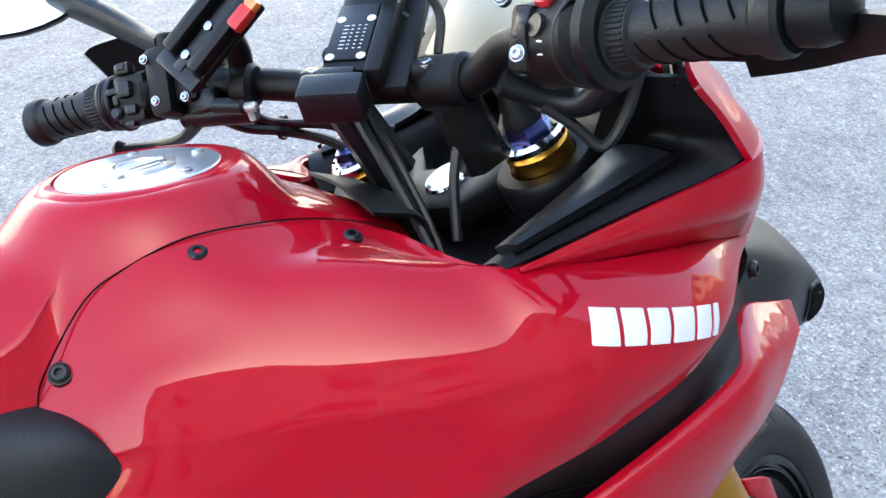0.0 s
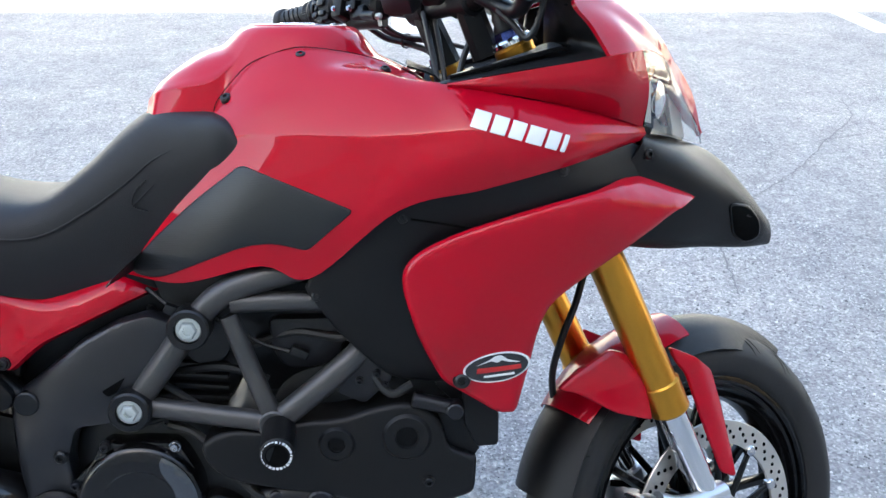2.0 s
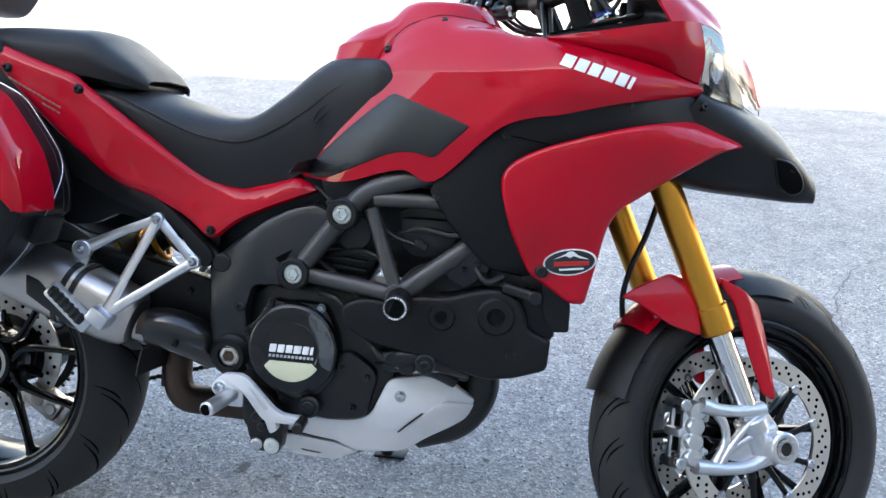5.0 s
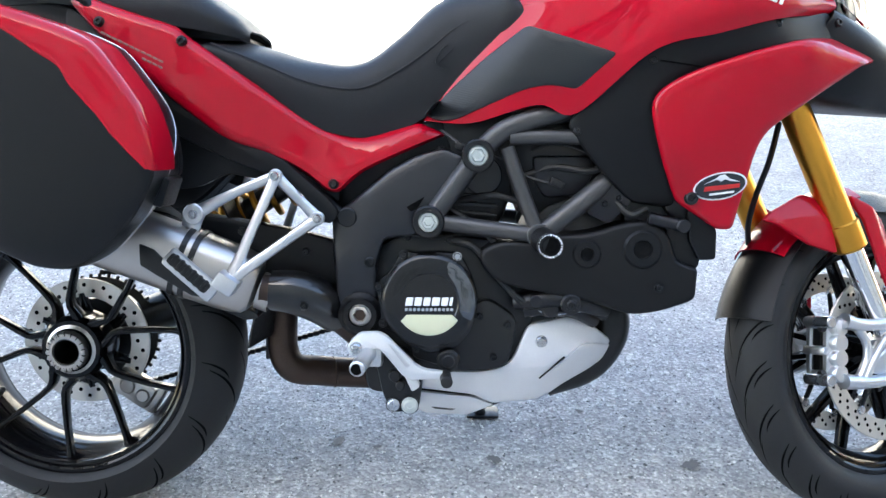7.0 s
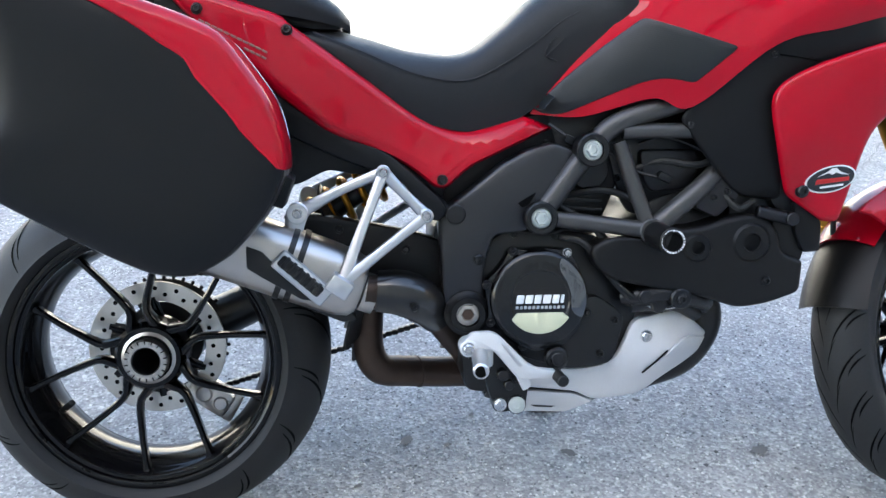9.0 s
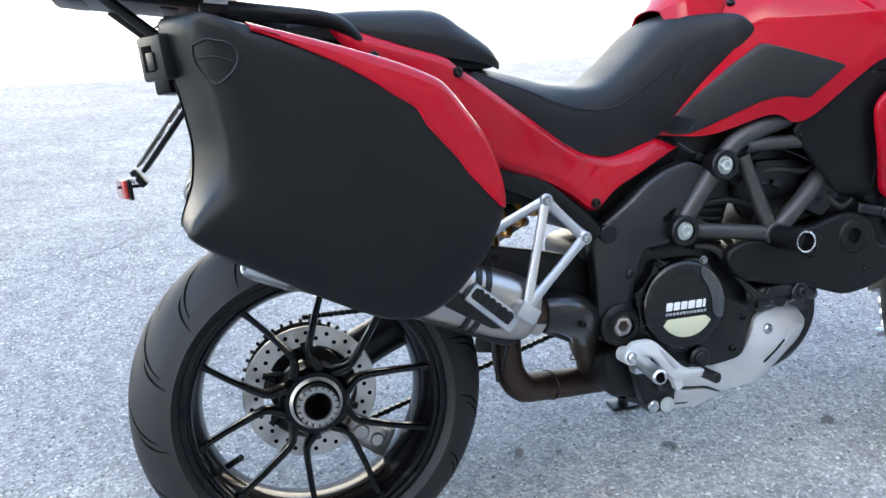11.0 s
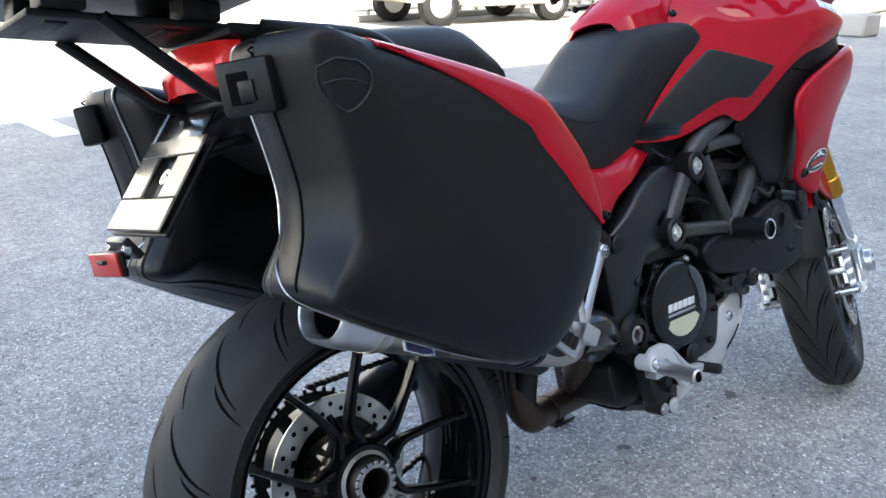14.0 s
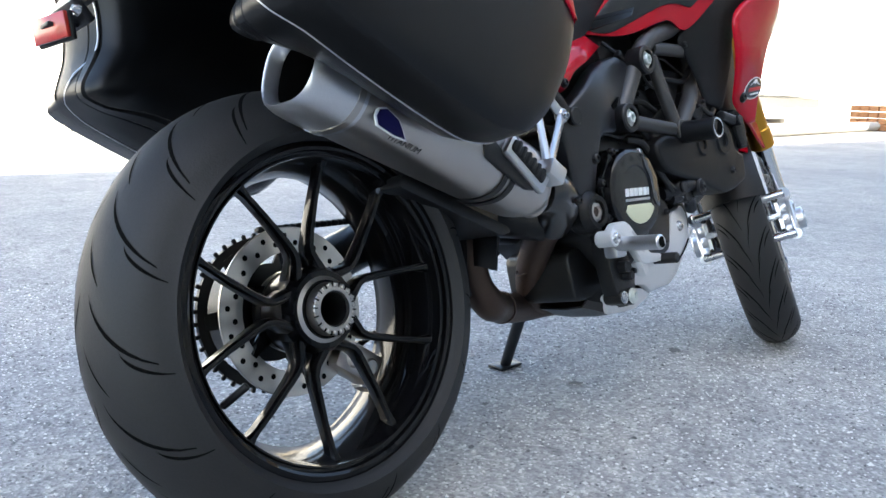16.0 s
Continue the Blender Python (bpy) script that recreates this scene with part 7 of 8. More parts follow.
swl = part("switch_housing", joined(rod(clutch_side(-0.018, 0, 0), clutch_side(0.020, 0, 0), 0.0235, 26, 0.005), clutch_block((0.034, 0.020, 0.034), (0.000, 0.012, 0.002), 0.006), clutch_block((0.030, 0.014, 0.012), (0.002, 0.014, -0.019), 0.004)), black_plastic, bar, "black switch block beside the clutch-side grip")
part("housing_ring", joined(rod(clutch_side(0.020, 0, 0), clutch_side(0.0245, 0, 0), 0.0262, 28, 0.001), rod(clutch_side(0.0255, 0, 0), clutch_side(0.0285, 0, 0), 0.0245, 28, 0.001)), engine_black, swl)
part("beam_switch", clutch_block((0.016, 0.012, 0.011), (0.004, 0.017, 0.024), 0.003), engine_black, swl, "black rocker switch")
part("rocker_inset", clutch_block((0.009, 0.002, 0.005), (0.004, 0.0235, 0.0245), 0.001), dark_grey, swl)
part("horn_button", clutch_block((0.015, 0.010, 0.015), (0.001, 0.024, 0.004), 0.003), engine_black, swl)
part("signal_slider", joined(clutch_block((0.013, 0.008, 0.006), (0.015, 0.022, 0.005), 0.002), clutch_block((0.006, 0.006, 0.010), (0.013, 0.022, -0.003), 0.002)), dark_grey, swl, "grey turn signal slider")
part("switch_button", lathe([(0, 0), (0, 0.0066), (0.007, 0.0058), (0.0085, 0.004), (0.0085, 0)], clutch_side(0.015, 0.016, -0.014), lw, 16), dark_grey, swl, "round grey button")
part("mode_switch", joined(clutch_block((0.012, 0.008, 0.009), (-0.002, 0.022, -0.014), 0.002), clutch_block((0.010, 0.010, 0.006), (0.004, 0.016, -0.025), 0.002)), engine_black, swl)
perch = part("lever_perch", joined(clutch_block((0.024, 0.036, 0.062), (-0.030, 0.004, 0.006), 0.007), clutch_block((0.026, 0.026, 0.040), (-0.050, 0.000, 0.004), 0.006), rod(clutch_side(-0.030, -0.004, 0.030), clutch_side(-0.032, 0.0, 0.052), 0.010, 14, 0.002)), black_plastic, swl, "black lever perch clamped to the bar")
for at in ((-0.022, 0.023, 0.026), (-0.028, 0.023, -0.012), (-0.052, 0.014, -0.012)):
    bolt("housing_bolt", clutch_side(*at), lw, 0.0036, steel, perch, h=0.003)
part("clutch_master", joined(rod(clutch_side(-0.030, -0.012, -0.022), clutch_side(-0.100, -0.018, -0.030), 0.0115, 16), rod(clutch_side(-0.070, 0.000, -0.022), clutch_side(-0.104, 0.004, -0.030), 0.0075, 12), clutch_block((0.030, 0.022, 0.020), (-0.062, -0.004, -0.016), 0.004)), dark_grey, swl, "dark grey clutch master cylinder")
part("hose_union", rod(clutch_side(-0.098, 0.002, -0.030), clutch_side(-0.114, 0.004, -0.0325), 0.0046, 12), zinc, swl, "bright hose union")
part("clutch_lever", joined(sweep([clutch_side(-0.045, -0.012, -0.030), clutch_side(-0.010, -0.034, -0.036), clutch_side(0.030, -0.046, -0.034), clutch_side(0.066, -0.044, -0.030)], [0.008, 0.0075, 0.0065, 0.006], 10, 6, 0.7), lathe([(0, 0), (0.002, 0.006), (0.008, 0.0095), (0.014, 0.006), (0.016, 0)], clutch_side(0.060, -0.044, -0.031), ld, 14)), black_plastic, bar, "black clutch lever with a ball end")
part("clutch_reservoir", joined(rod(clutch_side(-0.056, -0.022, 0.010), clutch_side(-0.056, -0.022, 0.050), 0.019, 20), clutch_block((0.035, 0.02, 0.02), (-0.052, -0.012, 0.006), 0.005)), black_plastic, bar)
part("hand_guard", net([[(0.917, 0.310, 1.138), (0.927, 0.310, 1.123), (0.938, 0.310, 1.106)], [(0.928, 0.312, 1.144), (0.942, 0.312, 1.125), (0.952, 0.312, 1.104)], [(0.968, 0.308, 1.150), (0.972, 0.308, 1.128), (0.976, 0.308, 1.104)], [(0.983, 0.304, 1.144), (0.985, 0.304, 1.126), (0.987, 0.304, 1.106)]], 4, 4, 0.004), black_plastic, bar, "black hand guard")
mir = part("mirror_stalk", sweep([clutch_side(-0.030, -0.002, 0.040), (0.968, 0.215, 1.152), (0.945, 0.280, 1.170), (0.912, 0.345, 1.192)], [0.013, 0.019, 0.024, 0.026], 14, 6, 0.55, (0.5, 0.6, 0.6)), black_plastic, bar, "broad flat black mirror stalk")
face = Vector((-0.35, -0.74, 0.57)).normalized()
side_way = face.cross(Vector((0, 0, 1))).normalized()
mm = Matrix((-face, side_way, side_way.cross(-face) * -1)).transposed().to_4x4()
mm.translation = (0.872, 0.395, 1.196)
part("mirror_shell", lathe([(0, 0), (0.0, 0.3), (0.2, 0.75), (0.5, 0.98), (0.62, 1.0), (0.66, 0.97), (0.60, 0.94), (0.56, 0.0)], (0, 0, 0), (-1, 0, 0), 28), black_plastic, mir, "black mirror shell", mm @ Matrix.Diagonal((0.05, 0.10, 0.062, 1)))
part("mirror_glass", lathe([(0.58, 0), (0.58, 0.93), (0.60, 0.93), (0.60, 0)], (0, 0, 0), (-1, 0, 0), 28), mirror_glass, mir, "bright mirror glass", mm @ Matrix.Diagonal((0.05, 0.10, 0.062, 1)))
mirr = part("mirror_stalk", sweep([(1.175, -0.180, 1.175), (1.180, -0.215, 1.215), (1.175, -0.270, 1.240), (1.165, -0.310, 1.255)], [0.010, 0.012, 0.014, 0.016], 12, 6), black_plastic, bar, "black mirror stalk")
mm = Matrix.Translation((1.150, -0.365, 1.285)) @ Matrix.Rotation(radians(10), 4, "Z")
part("mirror_shell", lathe([(0, 0), (0.0, 0.3), (0.2, 0.75), (0.5, 0.98), (0.62, 1.0), (0.66, 0.97), (0.60, 0.94), (0.56, 0.0)], (0, 0, 0), (-1, 0, 0), 28), black_plastic, mirr, "black mirror shell", mm @ Matrix.Diagonal((0.045, 0.085, 0.050, 1)))
part("mirror_glass", lathe([(0.58, 0), (0.58, 0.93), (0.60, 0.93), (0.60, 0)], (0, 0, 0), (-1, 0, 0), 28), mirror_glass, mirr, "bright mirror glass", mm @ Matrix.Diagonal((0.045, 0.085, 0.050, 1)))

# phone holder on the bar, instrument behind it, and a second holder on the clutch side
pv = Vector((0.026, 0.032, 0.022)).normalized()
pu = Vector((0.022, -0.012, 0.002))
pu = (pu - pv * pu.dot(pv)).normalized()
pn = pu.cross(pv)
ph = Matrix(((pv.x, pu.x, pn.x, 1.086), (pv.y, pu.y, pn.y, -0.011), (pv.z, pu.z, pn.z, 1.150), (0, 0, 0, 1)))
holder = part("phone_holder", block((0.120, 0.036, 0.006), ph @ Matrix.Translation((0.022, 0, -0.003)), 0.002), black_plastic, bike, "black phone holder clamped to the handlebar")
part("holder_side", joined(block((0.150, 0.014, 0.030), ph @ Matrix.Translation((0.030, 0.025, -0.010)), 0.003), block((0.150, 0.026, 0.012), ph @ Matrix.Translation((0.030, 0.036, -0.018)), 0.003)), black_plastic, holder)
part("back_plate", block((0.070, 0.0335, 0.003), ph @ Matrix.Translation((0.008, -0.0005, 0.0008)), 0.0008), dark_grey, holder, "dark grey back plate held by four screws")
part("holder_foot", joined(block((0.026, 0.050, 0.030), ph @ Matrix.Translation((-0.060, -0.004, -0.008)), 0.004), block((0.012, 0.030, 0.012), ph @ Matrix.Translation((-0.043, -0.004, -0.002)), 0.002)), dark_grey, holder, "dark grey foot of the holder")
part("holder_claw", block((0.02, 0.070, 0.026), ph @ Matrix.Translation((0.100, 0.004, 0.002)), 0.005), black_plastic, holder)
for a, b in ((-0.0235, -0.0125), (-0.0235, 0.0125), (0.0235, -0.0125), (0.0235, 0.0125)):
    p = ph @ Vector((a, b, 0.0020))
    part("holder_screw", lathe([(0, 0), (0, 0.0040), (0.0008, 0.0036), (0.0008, 0.0012), (0.0003, 0.001), (0.0003, 0)], p, pn, 14), white_print, holder)
part("small_print", joined(*[block((0.0009, 0.0020 if j else 0.0042, 0.0003), ph @ Matrix.Translation((-0.014 + 0.0048 * k, -0.006 + 0.0052 * j, 0.0024)), 0) for k in range(7) for j in range(4)]), white_print, holder, "rows of tiny pale print")
part("holder_arm", joined(sweep([(1.088, 0.030, 1.135), (1.092, 0.040, 1.118), (1.09, 0.050, 1.104)], 0.014, 12, 4), sweep([(1.115, 0.02, 1.165), (1.135, 0.005, 1.160), (1.150, 0.0, 1.140)], 0.006, 8, 5)), black_plastic, holder)
ins = Matrix.Translation((1.222, 0.002, 1.138)) @ Matrix.Rotation(radians(10), 4, "Z") @ Matrix.Rotation(radians(-52), 4, "Y")
inst = part("instrument_panel", block((0.095, 0.170, 0.025), ins, 0.010), black_plastic, bike, "black instrument panel")
part("display_screen", block((0.075, 0.120, 0.004), ins @ Matrix.Translation((0, 0, 0.013)), 0.002), screen_glass, inst, "pale olive liquid crystal screen")
part("instrument_stay", sweep([(1.25, 0, 1.10), (1.24, 0, 1.05), (1.22, 0, 1.00)], 0.02, 12, 4), engine_black, inst)
nx = Vector((0.050, -0.008, 0.045)).normalized()
nz = Vector((-0.50, -0.55, 0.62))
nz = (nz - nx * nz.dot(nx)).normalized()
nv = Matrix((nx, nz.cross(nx), nz)).transposed().to_4x4()
nv.translation = (1.000, 0.084, 1.160)
nav = part("device_cradle", joined(block((0.092, 0.050, 0.008), nv, 0.003), sweep([nv @ Vector((0.012, 0, -0.004)), (1.022, 0.096, 1.140), (1.024, 0.108, 1.114)], 0.011, 10, 4), rod((1.016, 0.104, 1.1125), (1.032, 0.090, 1.1115), 0.0205, 18, 0.004)), black_plastic, bike, "black device cradle on the handlebar")
for dy in (-0.017, 0.017):
    part("cradle_pad", block((0.074, 0.014, 0.014), nv @ Matrix.Translation((0.004, dy, 0.009)), 0.004), black_plastic, nav)
part("cradle_rail", joined(block((0.080, 0.010, 0.005), nv @ Matrix.Translation((0, 0, 0.006)), 0.001), block((0.014, 0.052, 0.006), nv @ Matrix.Translation((-0.040, 0, 0.004)), 0.002)), dark_grey, nav, "blue-grey sliding rail")
part("cradle_lever", block((0.022, 0.014, 0.010), nv @ Matrix.Translation((0.026, -0.024, 0.012)), 0.003), red_print, nav, "red release lever")
part("lever_tip", block((0.010, 0.013, 0.009), nv @ Matrix.Translation((0.040, -0.024, 0.012)), 0.003), amber, nav, "amber lever tip")
for dx in (-0.026, 0.004):
    part("cradle_ball", lathe([(0, 0), (0, 0.0045), (0.003, 0.004), (0.004, 0)], nv @ Vector((dx, 0, 0.008)), nz, 14), steel, nav)
part("clamp_screw", rod((1.020, 0.090, 1.096), (1.022, 0.088, 1.082), 0.003, 10), zinc, nav, "bright clamp screw")
for k, (pts, r) in enumerate(((((1.085, 0.020, 1.100), (1.094, -0.018, 1.053), (1.101, -0.058, 1.008), (1.105, -0.095, 0.965)), 0.0046), (((1.10, 0.022, 1.098), (1.107, -0.018, 1.050), (1.112, -0.056, 1.004), (1.113, -0.09, 0.96)), 0.0038), (((1.150, -0.055, 1.07), (1.135, -0.065, 1.035), (1.125, -0.080, 0.99)), 0.0045),
                             (((1.008, 0.140, 1.088), (1.035, 0.150, 1.072), (1.062, 0.142, 1.063), (1.100, 0.110, 1.058), (1.125, 0.080, 1.040)), 0.0040), (((1.000, 0.135, 1.083), (1.030, 0.148, 1.064), (1.062, 0.140, 1.056), (1.098, 0.112, 1.043), (1.13, 0.08, 1.015)), 0.0050), (((1.17, -0.15, 1.13), (1.18, -0.11, 1.11), (1.20, -0.06, 1.09), (1.24, -0.02, 1.06)), 0.0055),
                             (((1.226, -0.190, 1.128), (1.222, -0.176, 1.090), (1.208, -0.165, 1.066), (1.190, -0.155, 1.084), (1.172, -0.145, 1.100)), 0.0045), (((1.12, 0.01, 1.18), (1.145, -0.01, 1.185), (1.16, -0.02, 1.16), (1.15, -0.03, 1.13)), 0.004), (((1.020, 0.108, 1.098), (1.036, 0.118, 1.078), (1.062, 0.130, 1.066), (1.105, 0.105, 1.061), (1.15, 0.08, 1.05)), 0.0034), (((1.33, -0.02, 0.75), (1.310, -0.035, 0.68), (1.288, -0.040, 0.62), (1.278, -0.030, 0.56), (1.285, -0.02, 0.50)), 0.0055))):
    part("control_cable", sweep(pts, r, 8, 7), hose, bike, "black control cable" if k == 0 else "")
part("cable_tie", lathe([(0, 0.010), (0, 0.012), (0.004, 0.012), (0.004, 0.010)], (1.060, 0.141, 1.060), (0.6, -0.5, -0.1), 14, True), engine_black, bike, "black cable tie round the cables")

# ---- tail: light, plate holder, reflector, rack ----
part("tail_light", net([[(-0.120, -0.105, 0.995), (-0.150, -0.085, 0.998), (-0.165, 0.0, 1.000), (-0.150, 0.085, 0.998), (-0.120, 0.105, 0.995)], [(-0.125, -0.108, 0.962), (-0.158, -0.088, 0.966), (-0.174, 0, 0.968), (-0.158, 0.088, 0.966), (-0.125, 0.108, 0.962)], [(-0.135, -0.100, 0.930), (-0.156, -0.080, 0.934), (-0.168, 0, 0.938), (-0.156, 0.080, 0.934), (-0.135, 0.100, 0.930)]], 5, 5, 0.006), red_lens, bike, "red tail light")
part("tail_end", joined(prism([(-0.13, 1.0), (0.06, 0.985), (0.10, 0.90), (-0.02, 0.80), (-0.10, 0.86), (-0.132, 0.93)], -0.105, 0.105, 0.02, 0.012)), black_plastic, bike, "black tail end")
pm = Matrix(((0, 0.62, -0.785, -0.222), (-1, 0, 0, 0.020), (0, 0.785, 0.62, 0.822), (0, 0, 0, 1)))
plate = part("plate_holder", joined(*[block(sz, pm @ Matrix.Translation(c), 0.002, 1) for sz, c in (((0.195, 0.050, 0.005), (0, -0.048, 0)), ((0.195, 0.030, 0.005), (0, 0.058, 0)), ((0.060, 0.066, 0.005), (0.0675, 0.01, 0)), ((0.072, 0.066, 0.005), (-0.0615, 0.01, 0)))]), plate_metal, bike, "shiny bent metal plate holder without a plate")
part("plate_bracket", joined(block((0.150, 0.050, 0.005), pm @ Matrix.Translation((-0.01, 0.094, -0.006)), 0.002), block((0.018, 0.075, 0.010), pm @ Matrix.Translation((-0.085, 0.105, -0.002)), 0.003)), gloss_black, plate, "glossy dark bracket above the plate holder")
part("plate_backing", block((0.200, 0.150, 0.008), pm @ Matrix.Translation((0, 0, -0.012)), 0.003), black_plastic, plate)
part("plate_bolt", lathe([(0, 0), (0, 0.013), (0.003, 0.012), (0.003, 0.006), (0.005, 0.005), (0.005, 0)], pm @ Vector((0.018, 0.012, -0.004)), pm.to_3x3() @ Vector((0, 0, 1)), 20), chrome, plate, "round bolt in the opening")
part("plate_lamp", joined(block((0.030, 0.016, 0.012), Matrix.Translation((-0.150, 0.03, 0.898)), 0.004), sweep([(-0.15, 0.03, 0.895), (-0.145, -0.02, 0.893), (-0.13, -0.06, 0.91)], 0.003, 6, 4)), black_plastic, plate)
part("plate_arm", joined(*[sweep([(-0.02, y, 0.84), (-0.10, y, 0.865), (-0.185, y * 0.8 + 0.005, 0.850)], 0.009, 8, 4) for y in (-0.04, 0.05)]), black_plastic, plate)
ref = part("reflector_bracket", joined(block((0.012, 0.070, 0.035), pose(-0.272, 0.045, 0.742, 0, -35, 0), 0.003), block((0.04, 0.03, 0.006), pose(-0.29, 0.05, 0.728), 0.002)), dark_grey, bike, "grey reflector bracket")
refl = part("reflector", block((0.007, 0.062, 0.033), pose(-0.302, 0.046, 0.724, 0, -4, 16), 0.002), amber_red, ref, "orange-red rear reflector")
part("reflector_back", block((0.007, 0.066, 0.037), pose(-0.295, 0.048, 0.7235, 0, -4, 16), 0.002), black_plastic, refl)
for y in (0.015, 0.075):
    bolt("bracket_bolt", (-0.280, y, 0.742), (-1, 0, 0.4), 0.006, steel, ref)
rack = part("luggage_rack", joined(block((0.25, 0.17, 0.010), pose(-0.25, 0, 1.030, 0, 7, 0), 0.004), block((0.03, 0.13, 0.012), pose(-0.335, 0, 1.038, 0, 7, 0), 0.004), block((0.03, 0.13, 0.012), pose(-0.19, 0, 1.020, 0, 7, 0), 0.004)), black_plastic, bike, "black steel luggage rack with two stays")
for y in (-0.09, 0.09):
    part("rack_stay", sweep([(-0.105, y, 0.920), (-0.160, y, 0.928), (-0.200, y, 0.958), (-0.290, y, 1.034)], 0.0092, 10, 5), black_plastic, rack)
part("rack_bridge", sweep([(-0.12, -0.09, 0.922), (-0.13, 0.0, 0.918), (-0.12, 0.09, 0.922)], 0.009, 10, 5), black_plastic, rack)

# ---- luggage: three hard cases, each a thing of its own ----
CASE = [(-0.206, 0.956), (-0.188, 0.976), (-0.09, 0.957), (0.04, 0.920), (0.124, 0.892), (0.178, 0.866), (0.212, 0.825), (0.247, 0.772), (0.265, 0.712), (0.265, 0.664), (0.234, 0.604), (0.180, 0.546), (0.130, 0.520), (0.072, 0.524), (0.0, 0.556), (-0.095, 0.607), (-0.165, 0.648), (-0.197, 0.672), (-0.202, 0.694), (-0.182, 0.745), (-0.176, 0.800), (-0.188, 0.875)]


def case_ring(y, inset, rear):
    """The case's outline at a depth, drawn in by inset, its rear edge pushed forward by rear."""
    cx, cz = 0.04, 0.75
    drop = float(np.interp(-y, (0.17, 0.20, 0.247, 0.285, 0.335), (-0.075, -0.050, -0.010, 0.002, 0.0)))
    out = []
    for x, z in CASE:
        d = Vector((x - cx, z - cz))
        k = 1 - inset / d.length
        xx = cx + d.x * k
        if x < -0.12:
            xx += rear * min(1.0, (-0.12 - x) / 0.05) * max(0.0, min(1.0, (z - 0.67) / 0.07))
        out.append((xx, y, cz + d.y * k - drop * max(0.0, min(1.0, (0.66 - z) / 0.07))))
    q = [np.array(p) for p in out]
    n = len(q)
    ring = []
    for i in range(n):
        a, b, c, d = q[i - 1], q[i], q[(i + 1) % n], q[(i + 2) % n]
        for k in range(5):
            u = k / 5
            sp = 0.5 * (2 * b + (c - a) * u + (2 * a - 5 * b + 4 * c - d) * u * u + (3 * b - 3 * c + d - a) * u ** 3)
            ring.append(tuple(sp * 0.7 + (b * (1 - u) + c * u) * 0.3))
    return ring


